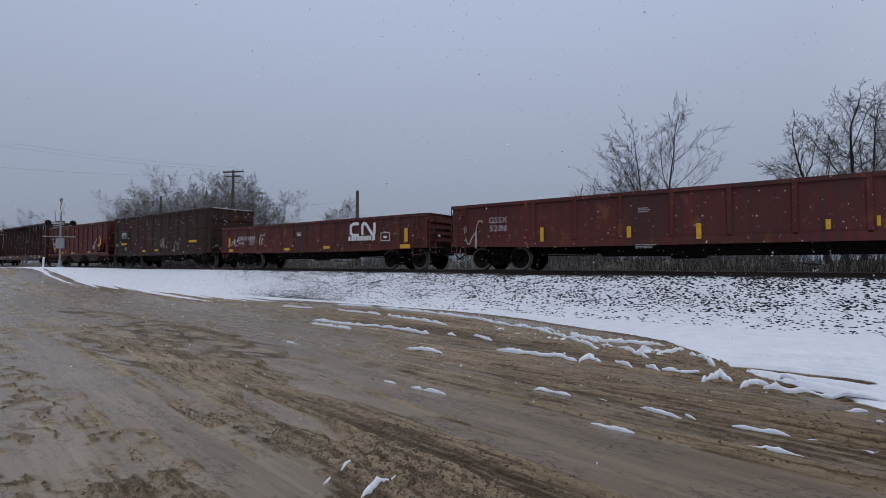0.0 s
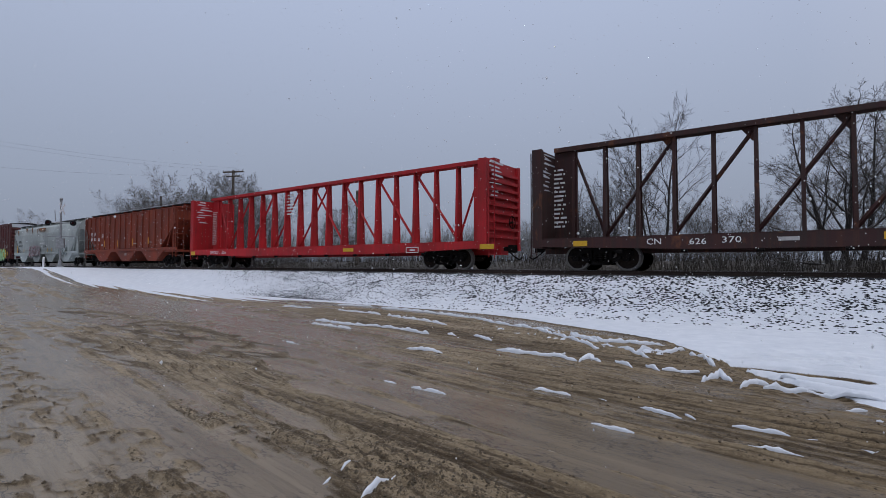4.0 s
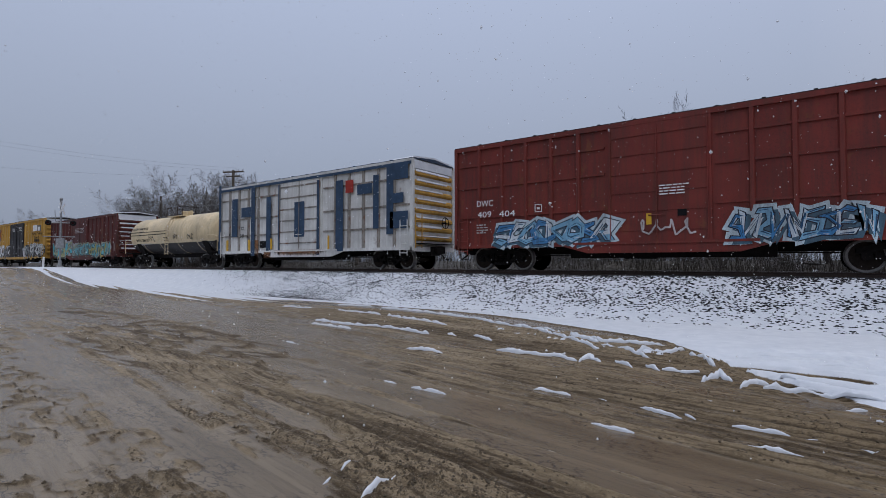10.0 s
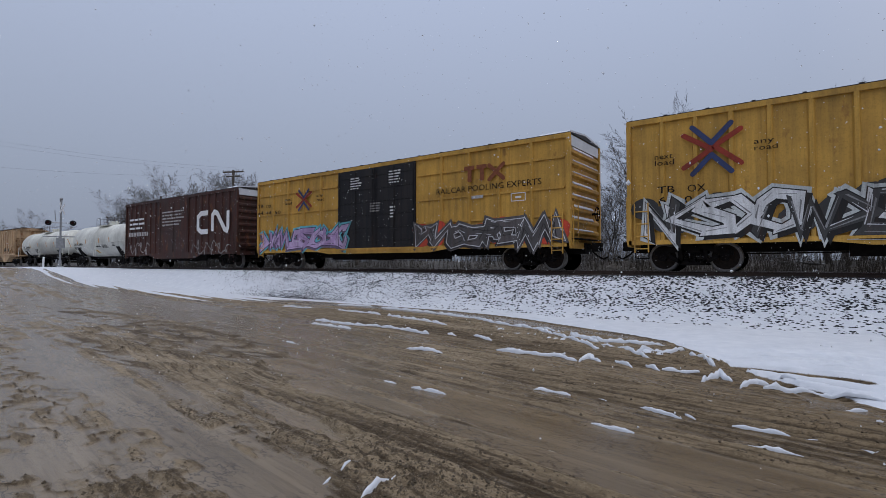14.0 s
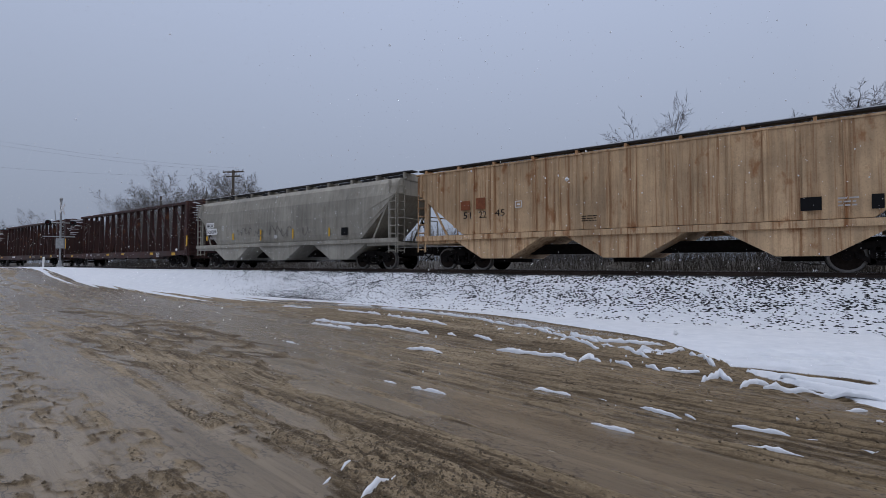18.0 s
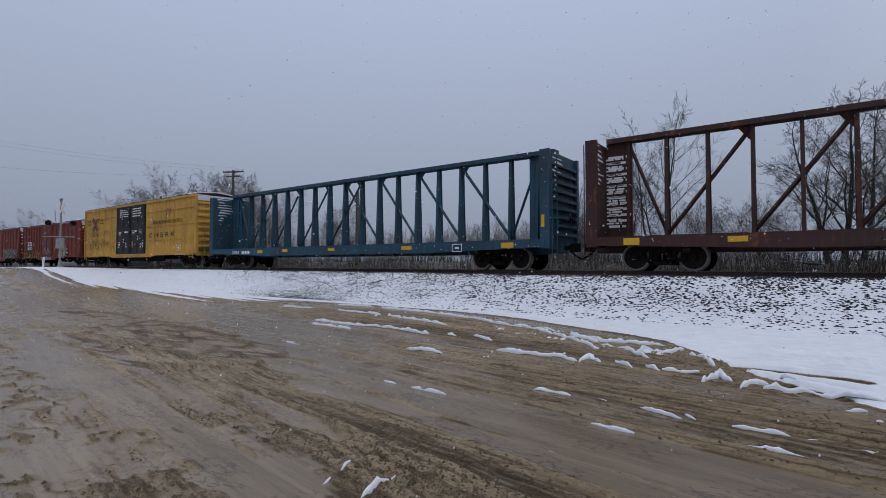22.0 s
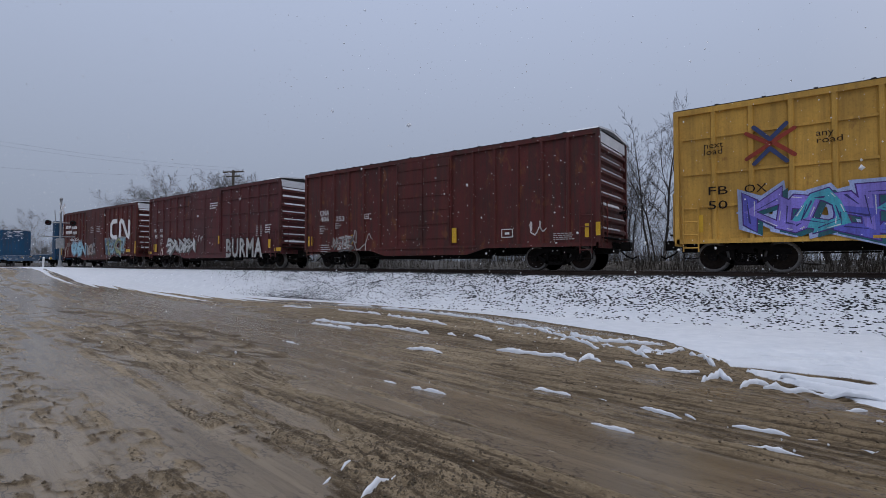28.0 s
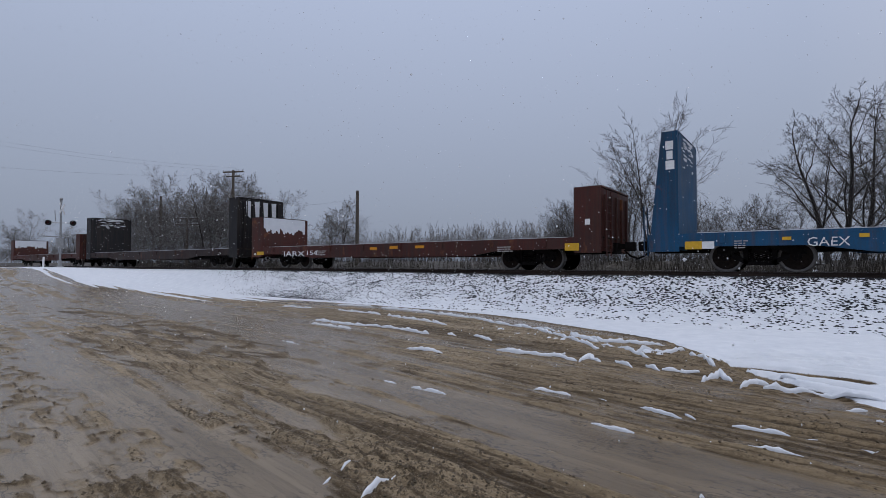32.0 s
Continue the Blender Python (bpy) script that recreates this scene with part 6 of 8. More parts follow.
mark(c10, 7.51, 1.47, 0.17, 0.38, "yellow")
mark(c10, 13.07, 0.72, 0.12, 0.50, "yellow")
label_box(c10, 12.05, 1.43, 0.51, 0.28)

lettering(c11, "DWC", 1.09, 2.51, 0.25, "white", wide=0.73)
lettering(c11, "409", 1.14, 2.07, 0.25, "white", wide=0.63)
lettering(c11, "404", 2.12, 2.06, 0.24, "white", wide=0.69)
label_box(c11, 3.63, 2.15, 0.29, 0.29)
bars(c11, 1.09, 1.45, 0.58, 0.36, 3, "dim")
bars(c11, 7.96, 2.44, 0.97, 0.32, 3, "white")
mark(c11, 8.49, 1.74, 0.26, 0.21, "ink", plane=-1.6208, name="painted_panel")
graffiti(c11, 1.90, 6.67, 0.76, 1.89, 5, [(0.05, 0.18, 0.36), (0.48, 0.53, 0.56), (0.16, 0.34, 0.48)], (0.01, 0.015, 0.03), 111, (0.4, 0.48, 0.52), None, .42)
graffiti(c11, 9.79, 13.27, 0.67, 1.87, 6, [(0.04, 0.18, 0.38), (0.48, 0.54, 0.58), (0.18, 0.36, 0.5)], (0.01, 0.015, 0.03), 112, (0.42, 0.5, 0.54), None, .42)
tag(c11, 7.30, 9.04, 1.17, 1.71, (0.5, 0.45, 0.45), 6, .08)
mark(c11, 3.00, 1.04, 0.19, 0.51, "yellow")
mark(c11, 5.41, 1.08, 0.18, 0.43, "yellow")
mark(c11, 7.56, 1.51, 0.16, 0.36, "yellow")
mark(c11, 10.61, 1.11, 0.12, 0.40, "yellow")
mark(c11, 12.98, 1.08, 0.11, 0.44, "yellow")

mark(c12, -0.03, 0.86, 0.26, 4.27, "navy", plane=-1.619, name="painted_panel")
mark(c12, 1.46, 1.86, 0.59, 2.30, "navy", plane=-1.619, name="painted_panel")
mark(c12, 2.47, 3.00, 0.99, 0.58, "navy", plane=-1.619, name="painted_panel")
mark(c12, 3.48, 0.69, 0.36, 4.03, "navy", plane=-1.619, name="painted_panel")
mark(c12, 4.97, 0.96, 0.42, 3.06, "navy", plane=-1.619, name="painted_panel")
mark(c12, 9.34, 0.69, 0.24, 3.88, "navy", plane=-1.619, name="painted_panel")
mark(c12, 7.51, 1.68, 0.83, 1.88, "navy", plane=-1.619, name="painted_panel")
mark(c12, 6.07, 0.75, 0.18, 3.86, "navy", plane=-1.619, name="painted_panel")
mark(c12, 13.37, 1.89, 0.36, 2.51, "navy", plane=-1.619, name="painted_panel")
mark(c12, 14.22, 1.59, 0.42, 3.23, "navy", plane=-1.619, name="painted_panel")
mark(c12, 14.64, 4.06, 0.87, 0.66, "navy", plane=-1.619, name="painted_panel")
mark(c12, 14.64, 2.99, 0.61, 0.46, "navy", plane=-1.619, name="painted_panel")
mark(c12, 14.43, 1.84, 1.08, 0.77, "navy", plane=-1.619, name="painted_panel")
mark(c12, 10.79, 0.87, 0.53, 3.52, "navy", plane=-1.619, name="painted_panel")
mark(c12, 12.31, 3.56, 0.98, 0.49, "navy", plane=-1.619, name="painted_panel")
mark(c12, 11.50, 3.71, 0.55, 0.62, "redmark", name="painted_panel")
mark(c12, 4.38, 1.15, 0.59, 0.39, "ink", plane=-1.6208, name="painted_panel")
lettering(c12, "OX", 2.28, 2.24, 0.23, "ink", wide=0.50)
lettering(c12, "5", 1.12, 1.86, 0.22, "ink", wide=0.17)
lettering(c12, "58", 2.31, 1.80, 0.23, "ink", wide=0.41)
lettering(c12, "5", 3.02, 1.76, 0.22, "ink", wide=0.17)
mark(c12, 0.87, 1.02, 0.22, 0.66, "yellow")
mark(c12, 3.22, 1.00, 0.19, 0.65, "yellow")
mark(c12, 5.38, 1.06, 0.17, 0.60, "yellow")
mark(c12, 10.20, 0.98, 0.13, 0.69, "yellow")
rust_stain(c12, 3.93, 4.18, 0.62, 1.61, 21)
rust_stain(c12, 4.87, 5.34, 0.61, 0.92, 22)
rust_stain(c12, 6.42, 9.34, 0.71, 0.99, 23)

on_shell(lettering(c13, "CALCIUM CARBONATE", 0.80, 2.83, 0.17, "ink", wide=2.74), 3.79, 1.42)
on_shell(lettering(c13, "a natural renewable fill", 1.42, 2.63, 0.07, "ink", wide=1.55), 3.79, 1.42)
on_shell(lettering(c13, "SHPX 206125", 1.75, 1.92, 0.22, "ink", wide=2.08), 3.79, 1.42)
on_shell(bars(c13, 0, 0, 6.25, 0.056, 1, "ink", plane=0), 3.79, 1.42, 0.66, 2.60)
on_shell(bars(c13, 0, 0, 6.32, 0.075, 1, "ink", plane=0), 3.79, 1.42, 0.59, 2.38)
on_shell(bars(c13, 0, 0, 2.43, 0.090, 1, "dim", plane=0), 3.79, 1.42, 1.75, 1.70)
on_shell(bars(c13, 0, 0, 0.67, 0.269, 2, "ink", plane=0), 3.79, 1.42, 6.23, 1.91)
on_shell(tag(c13, 0, 1.00, 0, 0.52, (0.02, 0.02, 0.02), 7, .07, plane=0), 3.79, 1.42, 3.86, 1.88)
on_shell(tag(c13, 0, 0.93, 0, 0.46, (0.02, 0.02, 0.02), 8, .05, plane=0), 3.79, 1.42, 9.57, 1.90)
on_shell(tag(c13, 0, 0.67, 0, 0.32, (0.02, 0.02, 0.02), 9, .05, plane=0), 3.79, 1.42, 7.60, 1.99)

lettering(c14, "CN", 1.06, 2.97, 0.24, "white", wide=0.47)
lettering(c14, "41", 1.12, 2.53, 0.24, "white", wide=0.32)
lettering(c14, "36", 1.98, 2.50, 0.23, "white", wide=0.33)
lettering(c14, "22", 2.80, 2.50, 0.24, "white", wide=0.48)
graffiti(c14, 0.74, 6.15, 0.81, 2.47, 4, [(0.08, 0.38, 0.46), (0.3, 0.31, 0.16)], (0.01, 0.015, 0.02), 141, (0.3, 0.31, 0.32), (0.33, 0.33, 0.34), .5)
graffiti(c14, 6.15, 10.09, 0.78, 2.13, 4, [(0.16, 0.22, 0.2), (0.12, 0.36, 0.4)], (0.01, 0.015, 0.02), 142, (0.26, 0.28, 0.2), (0.28, 0.29, 0.3), .5)
graffiti(c14, 10.09, 14.72, 0.74, 2.06, 5, [(0.34, 0.33, 0.1), (0.1, 0.36, 0.42)], (0.01, 0.015, 0.02), 143, (0.34, 0.33, 0.25), (0.33, 0.33, 0.34), .5)
mark(c14, 1.09, 1.21, 0.53, 0.25, "yellow")
mark(c14, 2.33, 0.80, 0.48, 0.19, "yellow")
mark(c14, 10.09, 0.89, 0.81, 0.24, "yellow")
mark(c14, 12.57, 0.85, 0.65, 0.20, "yellow")
mark(c14, 14.20, 1.24, 0.54, 0.34, "yellow")
bars(c14, 6.69, 3.04, 2.34, 0.42, 3, "dim")
mark(c14, 15.38, 1.30, 0.17, 0.61, "white", plane=-1.6201, name="painted_panel")

lettering(c15, "Railcar Pooling", 14.89, 3.29, 0.28, "ink", wide=3.22)
lettering(c15, "Experts", 15.72, 2.89, 0.29, "ink", wide=1.62)
bars(c15, 15.72, 2.56, 1.62, 0.27, 1, "ink")
mark(c15, 15.18, 3.69, 1.37, 0.64, "white", plane=-1.6201, name="painted_panel")
mark(c15, 16.49, 3.67, 1.30, 0.61, "greymark", plane=-1.6198, name="painted_panel")
mark(c15, 16.77, 3.70, 0.72, 0.41, "white", plane=-1.6201, name="painted_panel")
lettering(c15, "next", 0.87, 3.57, 0.18, "ink", wide=0.53)
lettering(c15, "load", 0.87, 3.37, 0.18, "ink", wide=0.57)
lettering(c15, "any", 3.58, 3.70, 0.16, "ink", wide=0.49)
lettering(c15, "road", 3.58, 3.51, 0.16, "ink", wide=0.56)
crossed_emblem(c15, 1.74, 3.27, 2.99, 4.43)
lettering(c15, "TB", 0.96, 2.48, 0.23, "ink", wide=0.50)
lettering(c15, "OX", 1.82, 2.46, 0.23, "ink", wide=0.50)
lettering(c15, "66", 0.96, 2.14, 0.23, "ink", wide=0.50)
lettering(c15, "06", 1.73, 2.12, 0.23, "ink", wide=0.47)
lettering(c15, "25", 2.74, 2.10, 0.23, "ink", wide=0.52)
graffiti(c15, 0.47, 7.09, 0.77, 2.41, 5, [(0.58, 0.58, 0.58), (0.05, 0.05, 0.05)], (0.015, 0.015, 0.015), 151, (0.45, 0.47, 0.46), (0.04, 0.04, 0.04), .40)
graffiti(c15, 11.83, 19.02, 0.56, 2.36, 5, [(0.6, 0.62, 0.62), (0.4, 0.41, 0.4), (0.02, 0.02, 0.022)], (0.012, 0.012, 0.014), 152, (0.5, 0.55, 0.56), (0.03, 0.028, 0.026), .40)
bars(c15, 7.76, 3.91, 1.06, 0.37, 3, "white")
bars(c15, 10.15, 3.94, 1.30, 0.40, 3, "white")
bars(c15, 7.94, 1.95, 0.57, 0.31, 3, "dim")
bars(c15, 10.21, 1.90, 0.69, 0.35, 3, "dim")
mark(c15, 13.42, 0.99, 0.52, 0.14, "yellow")
mark(c15, 14.37, 0.69, 0.62, 0.18, "yellow")
mark(c15, 15.81, 0.79, 0.67, 0.19, "yellow")
mark(c15, 17.61, 0.84, 0.70, 0.20, "yellow")
mark(c15, 18.86, 1.10, 0.13, 0.72, "yellow")
label_box(c15, 17.57, 1.38, 0.44, 0.28)

lettering(c16, "RAILCAR POOLING EXPERTS", 13.01, 3.17, 0.24, "ink", wide=4.82)
mark(c16, 14.44, 4.04, 0.49, 0.16, "brownmark", plane=-1.6207, name="painted_panel")
mark(c16, 14.61, 3.56, 0.19, 0.55, "brownmark", plane=-1.6201, name="painted_panel")
mark(c16, 15.04, 4.04, 0.47, 0.16, "brownmark", plane=-1.6201, name="painted_panel")
mark(c16, 15.20, 3.57, 0.18, 0.54, "brownmark", plane=-1.6198, name="painted_panel")
cross_mark(c16, 15.62, 16.27, 3.56, 4.13)
bars(c16, 14.80, 2.86, 0.69, 0.14, 1, "dim")
lettering(c16, "next", 2.65, 3.67, 0.17, "ink", wide=0.55)
lettering(c16, "load", 2.65, 3.45, 0.17, "ink", wide=0.55)
lettering(c16, "any", 5.25, 3.70, 0.16, "ink", wide=0.50)
lettering(c16, "road", 5.25, 3.47, 0.16, "ink", wide=0.58)
crossed_emblem(c16, 3.62, 4.82, 3.10, 4.15)
lettering(c16, "TB", 0.11, 3.44, 0.21, "ink", wide=0.49)
lettering(c16, "OX", 0.88, 3.40, 0.20, "ink", wide=0.48)
lettering(c16, "64", 0.11, 3.05, 0.21, "ink", wide=0.49)
lettering(c16, "44", 0.88, 3.02, 0.20, "ink", wide=0.48)
lettering(c16, "50", 1.68, 3.01, 0.20, "ink", wide=0.52)
graffiti(c16, 0.20, 7.86, 0.76, 2.24, 5, [(0.36, 0.24, 0.42), (0.44, 0.32, 0.5)], (0.03, 0.02, 0.05), 161, (0.12, 0.4, 0.46), None, .5)
graffiti(c16, 11.86, 18.74, 0.63, 2.04, 5, [(0.075, 0.07, 0.07), (0.1, 0.09, 0.09)], (0.62, 0.62, 0.64), 162, (0.09, 0.085, 0.085), (0.5, 0.06, 0.03), .70)
bars(c16, 7.78, 3.85, 0.77, 0.55, 4, "white")
bars(c16, 10.29, 3.93, 0.75, 0.57, 4, "white")
bars(c16, 9.11, 2.69, 0.72, 0.42, 3, "dim")
bars(c16, 10.36, 2.36, 0.34, 0.51, 3, "white")
label_box(c16, 16.59, 2.62, 0.62, 0.32)

ribbon_emblem(c17, 11.05, 14.95, 2.16, 3.69)
bars(c17, 0.85, 2.88, 3.02, 0.83, 2, "white")
bars(c17, 0.70, 2.33, 3.37, 0.30, 1, "dim")
bars(c17, 6.22, 2.94, 3.39, 1.02, 4, "dim")
tag(c17, 0.85, 4.33, 0.87, 1.96, (0.34, 0.32, 0.31), 3, .12)
tag(c17, 10.14, 15.20, 0.75, 1.79, (0.3, 0.29, 0.28), 4, .14)

on_shell(lettering(c18, "GATX 64890", 1.06, 1.90, 0.22, "ink", wide=2.19), 3.7, 1.42)
on_shell(bars(c18, 0, 0, 1.72, 0.224, 2, "ink", plane=0), 3.7, 1.42, 1.10, 1.57)
on_shell(bars(c18, 0, 0, 1.00, 0.102, 1, "ink", plane=0), 3.7, 1.42, 6.17, 1.72)
on_shell(bars(c18, 0, 0, 1.33, 0.289, 3, "ink", plane=0), 3.7, 1.42, 7.44, 1.62)
on_shell(bars(c18, 0, 0, 0.54, 0.293, 2, "ink", plane=0), 3.7, 1.42, 9.58, 1.74)
on_shell(mark(c18, 0, 0, 0.11, 0.41, "amber", plane=0), 3.7, 1.42, 6.92, 2.04)
on_shell(mark(c18, 0, 0, 0.11, 0.41, "amber", plane=0), 3.7, 1.42, 3.96, 2.04)
on_shell(mark(c18, 0, 0, 0.12, 0.43, "amber", plane=0), 3.7, 1.42, 1.96, 2.01)
on_shell(mark(c18, 0, 0, 0.09, 0.42, "amber", plane=0), 3.7, 1.42, 9.10, 2.06)
on_shell(mark(c18, 0, 0, 0.11, 0.84, "amber", plane=0), 3.7, 1.42, 0.13, 1.76)
on_shell(mark(c18, 0, 0, 0.39, 0.38, "yellow", plane=0), 3.7, 1.42, 5.75, 1.20)

on_shell(lettering(c19, "SHPX300002", 1.57, 1.91, 0.22, "ink", wide=2.15), 3.64, 1.42)
on_shell(bars(c19, 0, 0, 1.76, 0.336, 2, "ink", plane=0), 3.64, 1.42, 1.66, 1.52)
on_shell(bars(c19, 0, 0, 1.11, 0.388, 3, "ink", plane=0), 3.64, 1.42, 5.34, 1.44)
on_shell(bars(c19, 0, 0, 1.16, 0.600, 5, "dim", plane=0), 3.64, 1.42, 11.90, 2.22)
on_shell(mark(c19, 0, 0, 0.11, 0.42, "amber", plane=0), 3.64, 1.42, 6.34, 2.02)
on_shell(mark(c19, 0, 0, 0.11, 0.42, "amber", plane=0), 3.64, 1.42, 9.02, 2.00)
on_shell(mark(c19, 0, 0, 0.11, 0.49, "amber", plane=0), 3.64, 1.42, 11.31, 1.95)
on_shell(mark(c19, 0, 0, 0.11, 0.95, "yellow", plane=0), 3.64, 1.42, 13.03, 1.76)
on_shell(mark(c19, 0, 0, 0.11, 0.41, "yellow", plane=0), 3.64, 1.42, 3.82, 1.94)
on_shell(mark(c19, 0, 0, 0.45, 0.25, "ink", plane=0, name="painted_panel"), 3.64, 1.42, 12.58, 1.57)

mark(c20, 2.38, 2.42, 0.44, 0.37, "brownmark", plane=-1.6204, name="painted_panel")
mark(c20, 3.11, 2.42, 0.42, 0.45, "brownmark", plane=-1.6207, name="painted_panel")
lettering(c20, "51", 2.49, 2.07, 0.28, "ink", wide=0.36)
lettering(c20, "22", 3.25, 2.07, 0.27, "ink", wide=0.34)
lettering(c20, "45", 3.97, 2.10, 0.26, "ink", wide=0.45)
label_box(c20, 4.86, 2.37, 0.29, 0.26)
mark(c20, 13.65, 1.69, 0.47, 0.37, "ink", plane=-1.6208, name="painted_panel")
bars(c20, 13.72, 1.78, 0.34, 0.22, 2, "white")
bars(c20, 14.46, 1.77, 0.44, 0.24, 2, "dim")
bars(c20, 7.46, 1.72, 0.59, 0.20, 2, "ink")
mark(c20, 15.14, 1.66, 0.25, 0.38, "ink", plane=-1.6208, name="painted_panel")

mark(c21, 1.28, 2.50, 0.93, 0.35, "white", plane=-1.6204, name="painted_panel")
lettering(c21, "HKRX", 1.37, 2.54, 0.23, "ink", wide=0.76)
mark(c21, 1.31, 2.08, 1.20, 0.38, "white", plane=-1.6201, name="painted_panel")
lettering(c21, "500089", 1.40, 2.15, 0.23, "ink", wide=1.03)
label_box(c21, 3.11, 2.32, 0.23, 0.27)
mark(c21, 1.28, 1.73, 0.17, 0.28, "yellow")
mark(c21, 4.31, 1.69, 0.14, 0.39, "yellow")
mark(c21, 7.16, 1.58, 0.14, 0.62, "yellow")
mark(c21, 10.12, 1.60, 0.11, 0.53, "yellow")
mark(c21, 13.05, 1.63, 0.10, 0.44, "yellow")
mark(c21, 13.99, 1.64, 0.46, 0.39, "ink", plane=-1.6208, name="painted_panel")
bars(c21, 14.05, 1.72, 0.34, 0.24, 2, "white")
bars(c21, 1.77, 1.75, 0.82, 0.28, 3, "dim")
bars(c21, 8.49, 1.68, 0.36, 0.15, 2, "white")
tag(c21, 4.79, 6.34, 1.92, 2.41, (0.13, 0.12, 0.11), 3, .035)
tag(c21, 6.55, 7.55, 1.72, 2.25, (0.13, 0.12, 0.11), 4, .035)
tag(c21, 7.94, 10.04, 1.73, 2.39, (0.13, 0.12, 0.11), 5, .04)
tag(c21, 10.90, 11.70, 1.71, 2.21, (0.13, 0.12, 0.11), 6, .04)

lettering(c22, "777", 5.75, 0.89, 0.20, "white", plane=-1.512, wide=0.49)
lettering(c22, "187", 6.67, 0.90, 0.19, "white", plane=-1.512, wide=0.47)
mark(c22, 2.14, 0.87, 0.45, 0.16, "yellow", plane=-1.512)
mark(c22, 10.28, 0.92, 0.52, 0.15, "yellow", plane=-1.512)
mark(c22, 13.22, 0.93, 0.51, 0.16, "yellow", plane=-1.512)
mark(c22, 18.25, 0.91, 0.48, 0.16, "yellow", plane=-1.512)
bars(c22, 8.23, 0.91, 0.64, 0.16, 2, "dim", plane=-1.512)
label_box(c22, 19.28, 0.76, 0.41, 0.28, plane=-1.512)
mark(c22, 21.58, 0.84, 0.52, 0.19, "yellow", plane=-1.512)
mark(c22, 23.57, 1.45, 0.20, 0.71, "yellow", plane=-1.512)
bars(c22, 0.71, 1.66, 0.59, 2.28, 16, "white", plane=-0.07)
mark(c22, 0.44, 1.70, 0.19, 0.91, "yellow", plane=-1.512)

bars(c23, 22.25, 1.71, 0.58, 2.39, 18, "white", plane=-0.07)
bars(c23, 0.36, 1.56, 0.80, 2.63, 12, "white", plane=-0.07)
mark(c23, 21.85, 0.88, 0.49, 0.23, "yellow", plane=-1.512)
mark(c23, 18.88, 0.89, 0.41, 0.14, "yellow", plane=-1.512)
mark(c23, 15.33, 0.90, 0.46, 0.16, "yellow", plane=-1.512)
bars(c23, 9.00, 0.89, 1.00, 0.19, 1, "white", plane=-1.512)
bars(c23, 16.21, 0.88, 0.95, 0.17, 2, "dim", plane=-1.512)
bars(c23, 0.29, 1.69, 0.69, 2.41, 17, "white", plane=-0.07)
mark(c23, 1.30, 0.87, 0.51, 0.23, "yellow", plane=-1.512)
mark(c23, 4.33, 0.90, 0.52, 0.17, "yellow", plane=-1.512)

lettering(c24, "GMRR", 2.74, 0.83, 0.19, "white", plane=-1.512, wide=0.72)
bars(c24, 3.75, 0.82, 0.85, 0.19, 1, "white", plane=-1.512)
mark(c24, 5.36, 0.85, 0.49, 0.18, "yellow", plane=-1.512)
mark(c24, 7.69, 0.89, 0.48, 0.16, "yellow", plane=-1.512)
mark(c24, 11.48, 0.90, 0.48, 0.14, "yellow", plane=-1.512)
mark(c24, 23.23, 1.60, 0.13, 0.46, "yellow", plane=-1.512)
mark(c24, 16.41, 0.86, 0.60, 0.18, "yellow", plane=-1.512)
mark(c24, 21.54, 0.86, 0.54, 0.20, "yellow", plane=-1.512)
label_box(c24, 19.20, 0.74, 0.51, 0.33, plane=-1.512)

lettering(c25, "next", 0.85, 3.82, 0.19, "ink", wide=0.59)
lettering(c25, "load", 0.91, 3.58, 0.19, "ink", wide=0.59)
lettering(c25, "any", 3.62, 3.85, 0.18, "ink", wide=0.45)
lettering(c25, "road", 3.57, 3.61, 0.18, "ink", wide=0.60)
crossed_emblem(c25, 1.81, 3.15, 3.02, 4.14)
lettering(c25, "TB", 1.90, 2.58, 0.21, "ink", wide=0.50)
lettering(c25, "OX", 2.73, 2.59, 0.20, "ink", wide=0.53)
lettering(c25, "67", 1.90, 2.09, 0.23, "ink", wide=0.45)
lettering(c25, "34", 2.78, 2.09, 0.23, "ink", wide=0.43)
lettering(c25, "57", 3.67, 2.10, 0.22, "ink", wide=0.45)
lettering(c25, "RAILCAR POOLING EXPERTS", 13.37, 3.13, 0.26, "ink", wide=4.18)
bars(c25, 7.52, 3.95, 1.65, 0.58, 3, "white")
bars(c25, 9.84, 3.89, 1.76, 0.65, 3, "white")
bars(c25, 7.36, 2.54, 0.59, 0.24, 2, "white")
bars(c25, 8.42, 2.68, 0.81, 0.15, 1, "white")
bars(c25, 9.76, 2.53, 0.40, 0.29, 2, "white")
bars(c25, 10.25, 2.70, 0.39, 0.14, 1, "white")
bars(c25, 10.97, 2.57, 0.60, 0.27, 2, "dim")
bars(c25, 8.09, 1.91, 0.28, 0.31, 2, "white")
bars(c25, 8.61, 1.54, 0.26, 0.37, 2, "white")
bars(c25, 7.26, 1.53, 0.40, 0.43, 3, "white")
bars(c25, 10.69, 2.07, 0.25, 0.28, 2, "white")
bars(c25, 11.20, 1.42, 0.30, 0.41, 3, "white")
bars(c25, 11.61, 1.50, 0.29, 0.50, 4, "white")
mark(c25, 9.81, 1.51, 0.13, 0.47, "yellow")
tag(c25, 1.29, 4.37, 1.31, 2.22, (0.03, 0.03, 0.03), 3, .05)
tag(c25, 4.25, 5.55, 1.46, 2.20, (0.03, 0.03, 0.03), 5, .05)
tag(c25, 5.55, 6.89, 1.10, 1.92, (0.03, 0.03, 0.03), 8, .045)
tag(c25, 2.97, 6.95, 0.69, 1.56, (0.55, 0.36, 0.05), 9, .07)
